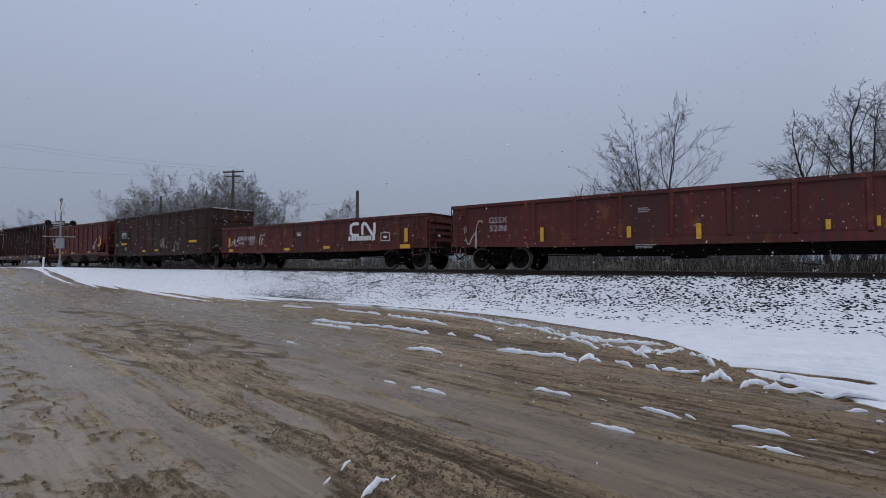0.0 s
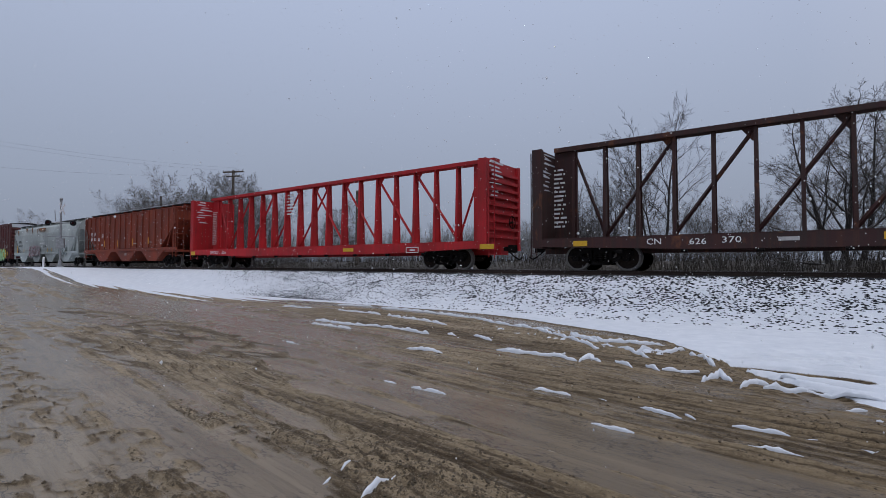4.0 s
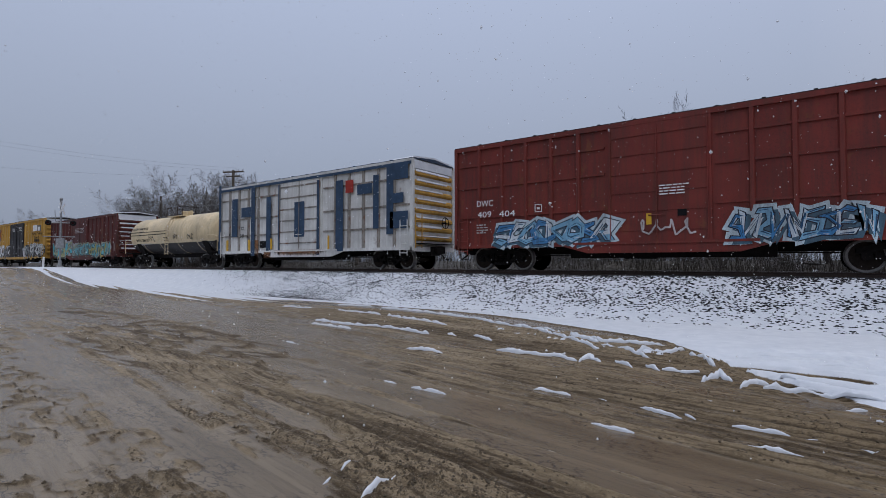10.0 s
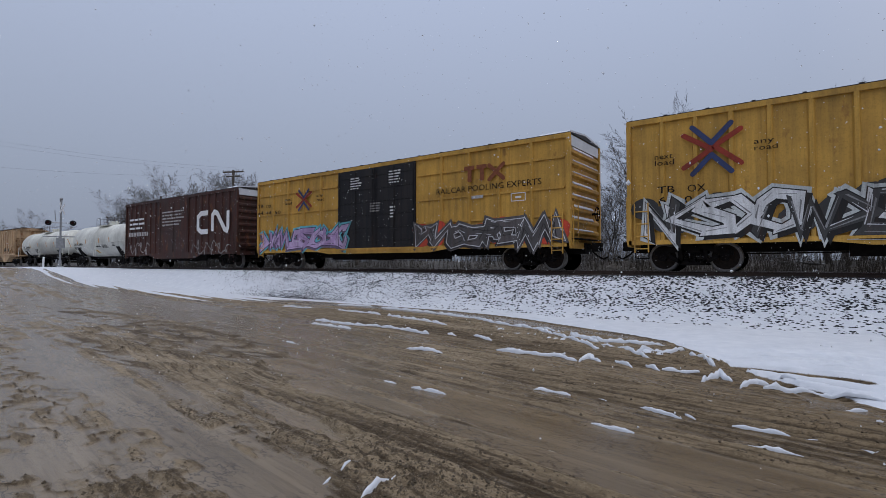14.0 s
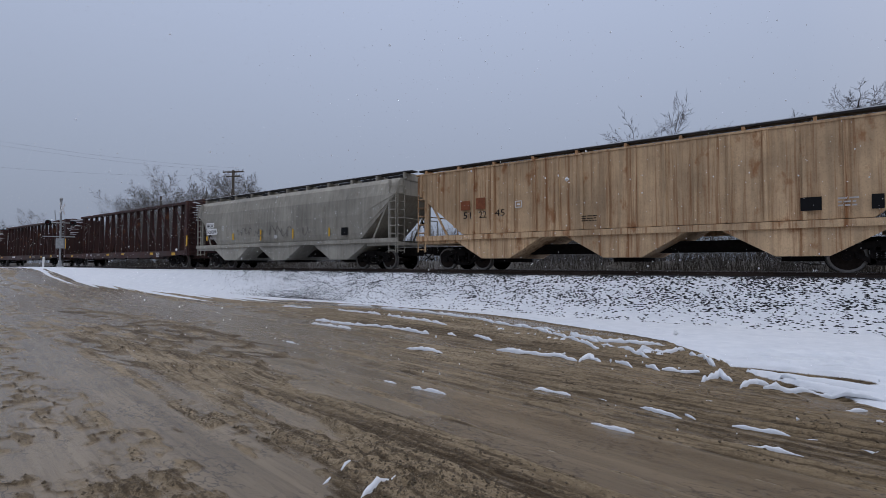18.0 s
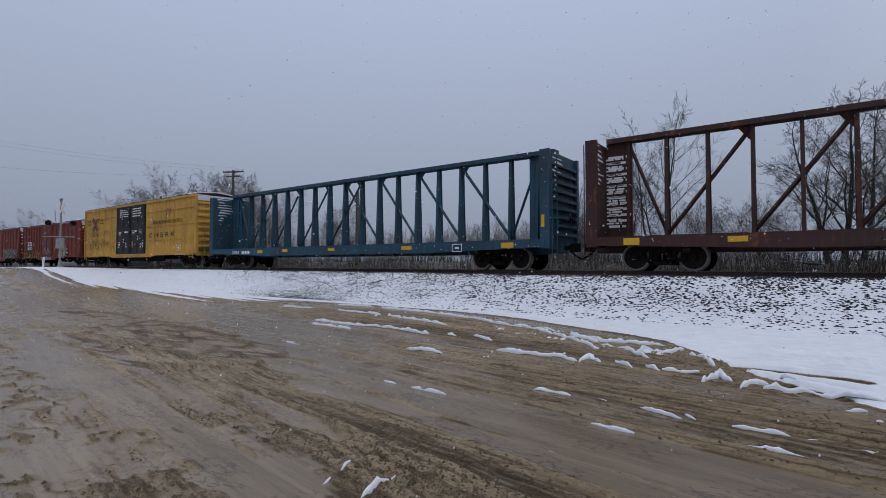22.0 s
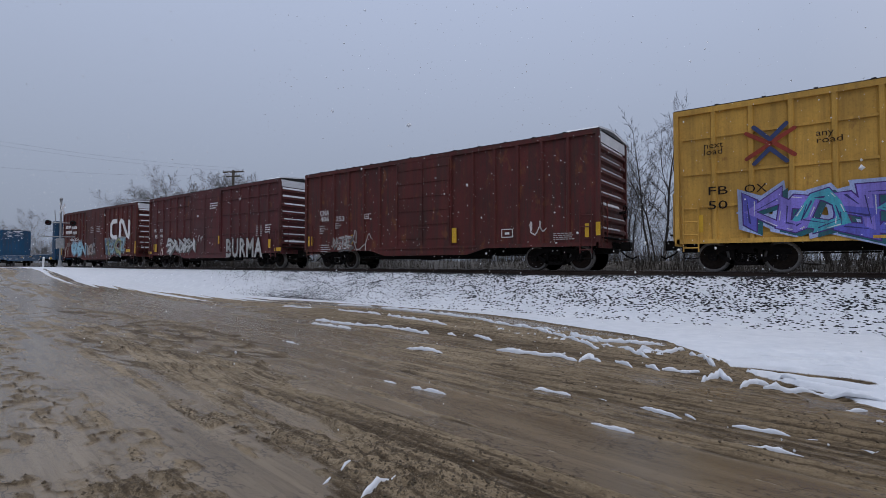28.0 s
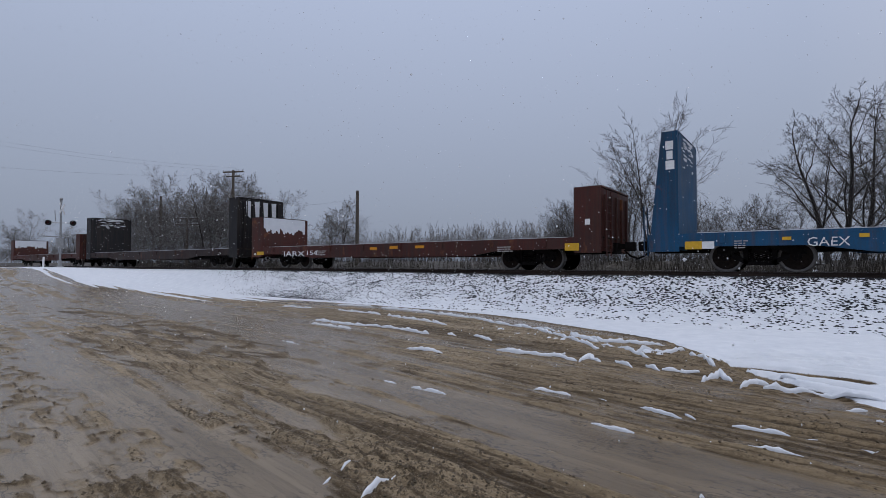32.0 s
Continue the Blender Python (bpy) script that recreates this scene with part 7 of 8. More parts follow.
tag(c25, 0.85, 1.73, 0.84, 1.24, (0.5, 0.15, 0.03), 2, .1)
lettering(c25, "C H E R K", 12.62, 2.18, 0.33, "ink", wide=3.96)
tag(c25, 15.24, 16.26, 3.40, 4.26, (0.12, 0.08, 0.03), 12, .04)
label_box(c25, 16.84, 1.17, 0.63, 0.37)

mark(c26, 1.90, 2.16, 0.59, 0.38, "white", plane=-1.6204, name="painted_panel")
lettering(c26, "GN", 1.96, 2.22, 0.27, "ironmark", wide=0.49)
mark(c26, 2.67, 2.16, 0.52, 0.37, "white", plane=-1.6201, name="painted_panel")
lettering(c26, "RR", 2.72, 2.22, 0.26, "ironmark", wide=0.42)
mark(c26, 1.90, 1.73, 0.59, 0.34, "white", plane=-1.6198, name="painted_panel")
lettering(c26, "223", 1.96, 1.79, 0.25, "ironmark", wide=0.49)
mark(c26, 2.72, 1.74, 0.44, 0.33, "white", plane=-1.6204, name="painted_panel")
lettering(c26, "74", 2.77, 1.80, 0.24, "ironmark", wide=0.35)
mark(c26, 1.80, 1.22, 1.52, 0.45, "ink", plane=-1.6208, name="painted_panel")
label_box(c26, 3.74, 2.09, 0.33, 0.28)
tag(c26, 0.48, 3.24, 0.68, 1.75, (0.4, 0.27, 0.1), 261, .06)
tag(c26, 2.87, 6.11, 0.64, 1.59, (0.36, 0.22, 0.08), 262, .06)
bars(c26, 6.31, 0.64, 3.18, 0.27, 1, "dim")
tag(c26, 7.08, 9.09, 1.22, 1.84, (0.55, 0.48, 0.45), 8, .06)
graffiti(c26, 11.51, 13.47, 0.78, 2.01, 3, [(0.42, 0.36, 0.31), (0.35, 0.28, 0.22)], (0.02, 0.015, 0.012), 262, (0.45, 0.36, 0.32), None, .45)
mark(c26, 13.43, 1.26, 0.53, 0.41, "white", plane=-1.6204, name="painted_panel")
mark(c26, 13.52, 1.32, 0.48, 0.29, "ink", plane=-1.6208, name="painted_panel")
bars(c26, 7.14, 3.31, 1.08, 0.11, 1, "dim")

mark(c27, 1.08, 2.09, 0.58, 0.34, "white", plane=-1.6207, name="painted_panel")
mark(c27, 1.86, 2.11, 0.56, 0.31, "white", plane=-1.6207, name="painted_panel")
bars(c27, 1.12, 1.66, 0.58, 0.28, 1, "white")
bars(c27, 1.90, 1.66, 0.71, 0.28, 1, "white")
graffiti(c27, 2.69, 6.06, 0.64, 1.73, 2, [(0.42, 0.27, 0.05), (0.45, 0.3, 0.06)], (0.3, 0.13, 0.05), 271, None, (0.46, 0.3, 0.06), .5)
graffiti(c27, 9.72, 15.63, 0.66, 2.01, 5, [(0.02, 0.018, 0.018), (0.04, 0.03, 0.03)], (0.55, 0.52, 0.5), 272, (0.1, 0.03, 0.02), None, .42)
tag(c27, 6.54, 9.19, 0.89, 1.95, (0.45, 0.4, 0.38), 5, .05)
label_box(c27, 13.05, 1.20, 0.42, 0.32)
bars(c27, 4.89, 4.54, 0.34, 0.10, 1, "white")

on_shell(bars(c28, 0, 0, 1.96, 0.300, 1, "white", plane=0), 3.6, 1.42, 0.18, 2.23)
on_shell(bars(c28, 0, 0, 1.67, 0.334, 2, "dim", plane=0), 3.6, 1.42, 6.21, 1.82)
on_shell(bars(c28, 0, 0, 1.25, 0.321, 2, "white", plane=0), 3.6, 1.42, 8.15, 2.01)

lettering(c29, "next", 0.84, 3.73, 0.19, "ink", wide=0.51)
lettering(c29, "load", 0.84, 3.53, 0.19, "ink", wide=0.48)
lettering(c29, "any", 3.57, 3.71, 0.18, "ink", wide=0.38)
lettering(c29, "road", 3.57, 3.51, 0.18, "ink", wide=0.55)
crossed_emblem(c29, 1.96, 3.10, 3.12, 4.18)
lettering(c29, "FB", 0.92, 2.31, 0.26, "ink", wide=0.51)
lettering(c29, "OX", 1.87, 2.30, 0.25, "ink", wide=0.55)
lettering(c29, "50", 0.92, 1.88, 0.26, "ink", wide=0.51)
lettering(c29, "63", 1.89, 1.90, 0.25, "ink", wide=0.49)
lettering(c29, "73", 2.73, 1.94, 0.24, "ink", wide=0.46)
lettering(c29, "Railcar Pooling Experts", 10.95, 3.20, 0.23, "ink", wide=5.00)
mark(c29, 12.20, 4.05, 0.52, 0.19, "brownmark", plane=-1.6207, name="painted_panel")
mark(c29, 12.39, 3.58, 0.18, 0.47, "brownmark", plane=-1.6198, name="painted_panel")
mark(c29, 12.82, 4.05, 0.44, 0.19, "brownmark", plane=-1.6195, name="painted_panel")
mark(c29, 13.00, 3.59, 0.17, 0.46, "brownmark", plane=-1.6198, name="painted_panel")
cross_mark(c29, 13.50, 14.10, 3.53, 4.21)
bars(c29, 8.53, 3.21, 0.92, 0.44, 3, "white")
graffiti(c29, 1.83, 7.71, 0.66, 2.36, 5, [(0.1, 0.1, 0.42), (0.2, 0.16, 0.52), (0.06, 0.32, 0.4)], (0.06, 0.03, 0.16), 291, (0.3, 0.36, 0.56), None, .5)
graffiti(c29, 7.71, 9.90, 0.74, 2.38, 2, [(0.2, 0.21, 0.22), (0.32, 0.33, 0.34)], (0.012, 0.012, 0.015), 292, None, None, .42)
graffiti(c29, 10.16, 12.59, 0.59, 2.42, 3, [(0.02, 0.24, 0.3), (0.04, 0.34, 0.4), (0.2, 0.02, 0.04)], (0.01, 0.06, 0.09), 293, (0.6, 0.62, 0.64), (0.5, 0.52, 0.55), .5)
graffiti(c29, 12.62, 18.22, 0.60, 2.33, 4, [(0.02, 0.24, 0.3), (0.04, 0.34, 0.4)], (0.01, 0.06, 0.09), 294, (0.6, 0.62, 0.64), None, .5)
mark(c29, 0.66, 1.20, 0.14, 0.52, "yellow")

lettering(c30, "CNA", 1.24, 2.70, 0.26, "white", wide=0.68)
lettering(c30, "406", 1.28, 2.39, 0.26, "white", wide=0.65)
lettering(c30, "253", 2.45, 2.36, 0.24, "white", wide=0.59)
bars(c30, 1.22, 1.77, 0.42, 0.42, 3, "dim")
bars(c30, 2.39, 2.00, 0.43, 0.27, 2, "dim")
bars(c30, 1.31, 0.84, 0.77, 0.38, 3, "dim")
mark(c30, 0.31, 1.16, 0.13, 0.50, "yellow")
mark(c30, 0.57, 1.19, 0.13, 0.46, "yellow")
mark(c30, 3.51, 1.19, 0.12, 0.46, "yellow")
graffiti(c30, 2.12, 3.72, 0.74, 1.66, 3, [(0.25, 0.24, 0.23), (0.32, 0.31, 0.3)], (0.14, 0.06, 0.05), 301, None, None, .5)
tag(c30, 2.88, 5.00, 0.77, 1.85, (0.35, 0.33, 0.32), 4, .10)
mark(c30, 9.53, 1.11, 0.23, 0.61, "yellow")
mark(c30, 15.18, 1.17, 0.14, 0.47, "yellow")
mark(c30, 15.56, 1.22, 0.16, 0.46, "yellow")
label_box(c30, 11.87, 1.25, 0.49, 0.33)
tag(c30, 13.00, 13.75, 1.27, 1.85, (0.5, 0.47, 0.46), 6, .05)
bars(c30, 14.01, 1.11, 0.84, 0.24, 3, "dim")
label_box(c30, 4.44, 2.37, 0.30, 0.24)

lettering(c31, "UC", 0.85, 2.55, 0.25, "white", wide=0.42)
lettering(c31, "RY", 1.81, 2.52, 0.25, "white", wide=0.41)
lettering(c31, "15", 0.97, 2.09, 0.25, "white", wide=0.34)
lettering(c31, "91", 1.85, 2.10, 0.24, "white", wide=0.32)
bars(c31, 1.84, 1.57, 0.38, 0.35, 3, "dim")
block_letters(c31, "BURMA", 10.55, 14.32, 0.68, 1.81, (0.36, 0.36, 0.35), (0.025, 0.015, 0.015))
graffiti(c31, 2.74, 6.83, 0.69, 2.10, 4, [(0.42, 0.43, 0.42)], (0.03, 0.02, 0.02), 311, None, None, .45)
tag(c31, 7.05, 7.80, 1.57, 2.10, (0.5, 0.48, 0.47), 5, .05)
mark(c31, 0.93, 1.10, 0.38, 0.57, "yellow")
mark(c31, 9.59, 1.49, 0.18, 0.50, "yellow")
mark(c31, 14.87, 1.14, 0.26, 0.49, "yellow")
mark(c31, 15.45, 0.96, 0.57, 0.19, "yellow")
mark(c31, 12.70, 1.25, 0.26, 0.45, "yellow")
mark(c31, 0.08, 0.97, 0.47, 0.19, "yellow")
mark(c31, 0.85, 1.21, 0.22, 0.46, "yellow")
bars(c31, 13.66, 1.87, 0.24, 0.59, 5, "dim")
bars(c31, 14.06, 1.85, 0.24, 0.59, 5, "dim")
bars(c31, 14.55, 2.02, 0.60, 0.46, 3, "white")
bars(c31, 8.55, 3.76, 0.99, 0.37, 2, "white")
tag(c31, 1.90, 2.45, 0.79, 1.44, (0.5, 0.42, 0.38), 9, .2)

ribbon_emblem(c32, 11.13, 14.88, 2.21, 3.87)
bars(c32, 0.89, 3.54, 1.31, 0.25, 1, "white")
bars(c32, 2.35, 3.44, 1.36, 0.24, 1, "white")
bars(c32, 0.89, 3.04, 1.54, 0.28, 1, "white")
bars(c32, 2.65, 2.95, 1.00, 0.26, 1, "white")
lettering(c32, "406326", 2.01, 2.34, 0.24, "white", wide=2.14)
graffiti(c32, 2.28, 6.05, 0.63, 2.25, 3, [(0.26, 0.46, 0.56), (0.32, 0.52, 0.6)], (0.02, 0.02, 0.03), 321, (0.3, 0.34, 0.4), None, .5)
graffiti(c32, 6.14, 8.15, 0.65, 2.10, 2, [(0.3, 0.31, 0.33), (0.36, 0.28, 0.24)], (0.02, 0.015, 0.015), 322, None, None, .45)
graffiti(c32, 10.11, 14.02, 0.79, 2.43, 4, [(0.1, 0.24, 0.34), (0.32, 0.34, 0.16), (0.25, 0.42, 0.5)], (0.03, 0.02, 0.03), 323, (0.3, 0.32, 0.34), None, .45)
tag(c32, 0.73, 1.90, 0.71, 1.81, (0.4, 0.36, 0.3), 5, .05)
mark(c32, 14.21, 1.16, 0.74, 0.22, "yellow")
mark(c32, 15.75, 1.04, 0.16, 0.95, "yellow")
mark(c32, 3.19, 1.16, 0.28, 0.47, "yellow")
mark(c32, 12.55, 1.18, 0.18, 0.43, "yellow")
bars(c32, 6.89, 2.96, 0.80, 0.52, 3, "dim")
bars(c32, 8.23, 2.97, 0.84, 0.50, 3, "dim")
label_box(c32, 13.23, 1.25, 0.50, 0.42)
bars(c32, 1.13, 1.87, 1.15, 0.33, 3, "dim")
mark(c32, -0.24, 1.10, 0.15, 0.92, "yellow")
tag(c32, -0.08, 0.34, 2.63, 3.92, (0.5, 0.42, 0.4), 6, .05)
tag(c32, -0.02, 1.19, 1.10, 1.84, (0.42, 0.36, 0.33), 7, .06)

lettering(c33, "63076", 6.11, 0.72, 0.21, "white", wide=0.93)
lettering(c33, "GAEX", 4.22, 0.73, 0.25, "white", wide=0.91)
mark(c33, 1.19, 0.69, 0.47, 0.24, "yellow")
mark(c33, 1.66, 0.70, 0.33, 0.22, "white", plane=-1.6195, name="painted_panel")
mark(c33, 3.67, 0.91, 0.21, 0.09, "yellow")
mark(c33, 5.33, 0.94, 0.20, 0.10, "yellow")
bars(c33, 2.51, 0.70, 0.34, 0.23, 3, "dim")
bars(c33, 8.66, 0.68, 0.90, 0.23, 2, "dim")
mark(c33, 10.61, 0.90, 0.26, 0.11, "yellow")
mark(c33, 11.06, 0.91, 0.25, 0.10, "yellow")
mark(c33, 13.75, 0.98, 0.25, 0.11, "yellow")
mark(c33, 14.14, 0.98, 0.24, 0.11, "yellow")
mark(c33, 11.44, 0.78, 0.27, 0.14, "white", plane=-1.6201, name="painted_panel")
bars(c33, 11.92, 0.87, 0.57, 0.15, 2, "dim")
mark(c33, 20.24, 0.67, 0.51, 0.23, "yellow")
mark(c33, 19.94, 0.68, 0.29, 0.23, "white", plane=-1.6204, name="painted_panel")
mark(c33, 16.96, 0.90, 0.56, 0.12, "yellow")
bars(c33, 14.63, 0.78, 0.93, 0.19, 2, "dim")
mark(c33, 0.66, 4.17, 0.25, 0.28, "white", plane=-1.6195, name="painted_panel")
mark(c33, 0.66, 3.85, 0.23, 0.27, "white", plane=-1.6207, name="painted_panel")
mark(c33, 0.69, 3.54, 0.18, 0.27, "white", plane=-1.6207, name="painted_panel")
mark(c33, 0.66, 3.22, 0.26, 0.28, "white", plane=-1.6204, name="painted_panel")

lettering(c34, "IARX", 3.12, 0.65, 0.28, "white", wide=1.74)
lettering(c34, "154", 5.00, 0.70, 0.24, "white", wide=0.82)
bars(c34, 5.77, 0.69, 0.96, 0.23, 2, "dim")
mark(c34, 19.34, 0.71, 0.52, 0.26, "yellow")
mark(c34, 10.96, 0.92, 0.48, 0.13, "amber")
mark(c34, 12.46, 0.92, 0.50, 0.12, "amber")
mark(c34, 9.71, 0.89, 0.44, 0.13, "amber")
bars(c34, 16.57, 0.71, 0.74, 0.20, 2, "dim")
mark(c34, 0.63, 0.74, 0.66, 0.20, "yellow")
mark(c34, 20.08, 1.60, 0.18, 0.20, "white", plane=-1.6207, name="painted_panel")
mark(c12, 0.0, 4.68, 15.7, 0.14, "navy", plane=-1.6192, name="painted_panel")


# ---- bare trees, brush and poles ----
def bark_material(name, rgb, flecks=0.35):
    m, nt, p = nodes(name)
    n = tex_noise(nt, 20, 5, (1, 1, 0.2))
    geo = nt.nodes.new("ShaderNodeNewGeometry")
    sep = nt.nodes.new("ShaderNodeSeparateXYZ")
    nt.links.new(geo.outputs["Normal"], sep.inputs[0])
    bark = mixed(nt, ramp(nt, n, 0.3, 0.7), tuple(c * 0.6 for c in rgb), tuple(c * 1.4 for c in rgb))
    dust = nt.nodes.new("ShaderNodeMath")
    dust.operation = "MULTIPLY"
    nt.links.new(ramp(nt, sep.outputs["Z"], 0.35, 0.85, 0, flecks), dust.inputs[0])
    nt.links.new(ramp(nt, tex_noise(nt, 3, 3), 0.4, 0.6), dust.inputs[1])
    nt.links.new(mixed(nt, dust.outputs[0], bark, (0.7, 0.72, 0.75)), p.inputs["Base Color"])
    p.inputs["Roughness"].default_value = 0.9
    return m


M["bark"] = bark_material("snow_dusted_bark", (0.040, 0.034, 0.031))
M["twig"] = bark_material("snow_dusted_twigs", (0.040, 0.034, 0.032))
# paler twigs for far trees: distance haze put into the colour, beside snow dust
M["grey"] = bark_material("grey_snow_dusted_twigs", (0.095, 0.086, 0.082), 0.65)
M["snowy_hazed"] = bark_material("snowy_hazed_twigs", (0.17, 0.16, 0.155), 0.65)


def limb(wood, rng, base, way, length, radius, level, kids, spread, up, low, span, thin):
    """A bent branch and the smaller ones on it. wood: the trunk's and the crown's Geo."""
    n = (8, 5, 3, 2, 1)[level] if level < len(kids) or level < 3 else 1
    pts, d = [base], way.normalized()
    bend = (0.07, 0.15, 0.20, 0.22, 0.2)[level]
    for _ in range(n):
        d = (d + Vector((rng.gauss(0, bend), rng.gauss(0, bend), rng.gauss(0, bend) + up * 0.09))).normalized()
        pts.append(pts[-1] + d * length / n)
    last = level == len(kids)
    tip = 0.22 if level == 0 else 0.35
    wood[level > 0].tube(pts, [max(thin, radius * (1 - (1 - tip) * k / n)) for k in range(n + 1)], (7, 4, 3, 3, 3)[level], False)
    if last:
        return
    turn = rng.uniform(0, 6.28)
    start = low if level == 0 else 0.22
    for k in range(kids[level]):
        t = min(0.995, start + (1 - start) * (k + rng.random() * 0.9) / kids[level])
        i = int(t * n)
        p = pts[i].lerp(pts[i + 1], t * n - i)
        axis = (pts[i + 1] - pts[i]).normalized()
        a = axis.orthogonal().normalized()
        b = axis.cross(a)
        turn += 2.4 + rng.uniform(-0.5, 0.5)
        ang = spread * rng.uniform(0.7, 1.25)
        nd = axis * math.cos(ang) + (a * math.cos(turn) + b * math.sin(turn)) * math.sin(ang) + Vector((0, 0, 0.12 * up))
        size = length * span * rng.uniform(0.36, 0.55) * (1.18 - 0.62 * (t - start) / (1 - start))
        r = radius * (1 - (1 - tip) * t) * rng.uniform(0.38, 0.56)
        limb(wood, rng, p, nd, size, r, level + 1, kids, spread, up, low, span, thin)
    limb(wood, rng, pts[-1], d, length * (0.4 if level else 0.22), radius * tip, level + 1, kids, spread, up, low, span, thin)


def tree_meshes(seed, height, stems, kids, spread=0.8, up=0.4, low=0.3, span=1.0, thin=0.0055):
    """stems: base offset x, y, lean x, y, share of the height, radius."""
    rng = random.Random(seed)
    wood = (Geo(), Geo())
    for x, y, a, b, share, r in stems:
        limb(wood, rng, Vector((x, y, -0.2)), Vector((a, b, 1)), height * share, r, 0, kids, spread, up, low, span, thin)
    k = height / max(v[2] for v in wood[1].v)
    for g in wood:
        g.v = [(x * k, y * k, z * k) for x, y, z in g.v]
    return wood[0].mesh("trunk", True), wood[1].mesh("crown", True)


def clump(seed, n, lean, r, share=0.8):
    """Stems that lean out all round from one foot."""
    rng = random.Random(seed)
    turn = [k * 6.283 / n + rng.uniform(-0.4, 0.4) for k in range(n)]
    return [(0.2 * math.cos(a), 0.2 * math.sin(a), lean * math.cos(a) * rng.uniform(0.5, 1.2), lean * math.sin(a) * rng.uniform(0.5, 1.2), share * rng.uniform(0.75, 1.1), r * rng.uniform(0.7, 1.1)) for a in turn]


RETONED = {}


def recoloured(me, tone):
    key = (me.name, tone)
    if key not in RETONED:
        RETONED[key] = me.copy()
        RETONED[key].materials.clear()
    return RETONED[key]


def tree(meshes, x, y, z, turn=0, size=1.0, label="bare grey deciduous tree dusted with snow beyond the railway", group="bare trees", twig="twig"):
    t = tagged(new("tree"), label, "tree", group)
    t.location, t.rotation_euler, t.scale = (x, y, z), (0, 0, radians(turn)), (size, size, size)
    part("trunk", meshes[0], M["bark"], t)
    crown = meshes[1] if twig == "twig" else recoloured(meshes[1], twig)
    part("crown", crown, M[twig], t)
    return t


def beside(u, y):
    """x of the point at depth y seen u to the side of the line of sight."""
    c, s = math.cos(radians(YAW)), math.sin(radians(YAW))
    k = (u - 784) / 880
    z = y / (k * c + s)
    return z * (k * s - c)


# x along the picture's width for one who looks at the trees from the yard
SLANT = Vector((math.sin(radians(YAW)), math.cos(radians(YAW))))


def sideways(*stems):
    return [(o * SLANT.x, o * SLANT.y, lean * SLANT.x, lean * SLANT.y, share, r) for o, lean, share, r in stems]


FORKED = tree_meshes(14, 10.9, sideways((-0.45, -0.13, 0.86, 0.10), (0.0, 0.02, 0.82, 0.085), (0.45, 0.10, 0.92, 0.125)), (13, 7, 6, 4), 0.62, 0.20, 0.38, 0.74, 0.0048)
SPREADING = tree_meshes(18, 8.6, sideways((-0.35, -0.28, 0.75, 0.16), (0.1, -0.05, 0.85, 0.17), (0.9, 0.16, 0.86, 0.15)), (13, 7, 6, 4), 0.80, 0.15, 0.12, 0.95, 0.0045)
BROAD = [tree_meshes(40 + k, 10.0, clump(50 + k, 3, 0.16, 0.11), (12, 6, 5, 2), 0.85, 0.15, 0.12, 1.05, 0.0105) for k in range(3)]
MID = [tree_meshes(21, 5.2, clump(61, 6, 0.45, 0.05), (8, 5, 4), 0.70, 0.35, 0.1, 1.1), tree_meshes(22, 6.0, clump(62, 5, 0.35, 0.055), (9, 5, 4), 0.66, 0.4, 0.1, 1.1)]
HEDGE = [tree_meshes(25 + k, 5.5, clump(71 + k, 7, 0.22, 0.04), (6, 5), 0.45, 0.7, 0.2, 1.0, 0.011) for k in range(2)]
BUSH = [tree_meshes(31 + k, 3.0, clump(81 + k, 7, 0.5, 0.022), (5, 4), 0.6, 0.5, 0.15) for k in range(3)]
tree(FORKED, beside(1163, 31), 31, 0.9)
tree(SPREADING, beside(1487, 28), 28, 0.9)
tree(BROAD[2], beside(1660, 30), 30, 0.9, 160, 0.92)
for u, y, turn, s, kind in ((1028, 31, 10, 1.08, 0), (1070, 33, 50, 1.32, 0), (1105, 30, 130, 1.05, 1), (1000, 34, 90, 0.90, 1), (1205, 32, 200, 1.0, 0), (1245, 30, 300, 0.72, 1), (1290, 33, 170, 0.75, 0), (1345, 31, 20, 0.75, 1), (1385, 35, 70, 0.95, 0)):
    tree(MID[kind], beside(u, y), y, 0.9, turn, s)
rng = random.Random(4)
for u, y, s in ((225, 27, 0.92), (255, 29, 1.0), (300, 26, 0.93), (335, 28, 1.0), (372, 26, 0.95), (405, 29, 0.93), (440, 27, 0.90), (478, 28, 0.70), (285, 31, 0.95), (350, 31, 0.98), (420, 31, 0.88), (45, 30, 0.98), (128, 34, 0.62), (600, 42, 0.55)):
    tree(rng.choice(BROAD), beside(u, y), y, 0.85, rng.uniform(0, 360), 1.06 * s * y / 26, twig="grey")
for k in range(60):
    u = 500 + 560 * k / 59 + rng.uniform(-8, 8)
    y = rng.uniform(44, 60)
    tree(rng.choice(HEDGE), beside(u, y), y, 0.9, rng.uniform(0, 360), rng.uniform(0.92, 1.15) * y / 52, "bare shrubby tree in a far hedgerow, twigs paled for haze", "far hedgerow", "snowy_hazed")
for k in range(26):
    y = rng.uniform(31, 38)
    tree(rng.choice(HEDGE), beside(-50 + 9.5 * k, y), y, 0.9, rng.uniform(0, 360), rng.uniform(0.85, 1.2), "bare shrubby tree in a far hedgerow, twigs paled for haze", "far hedgerow", "snowy_hazed")
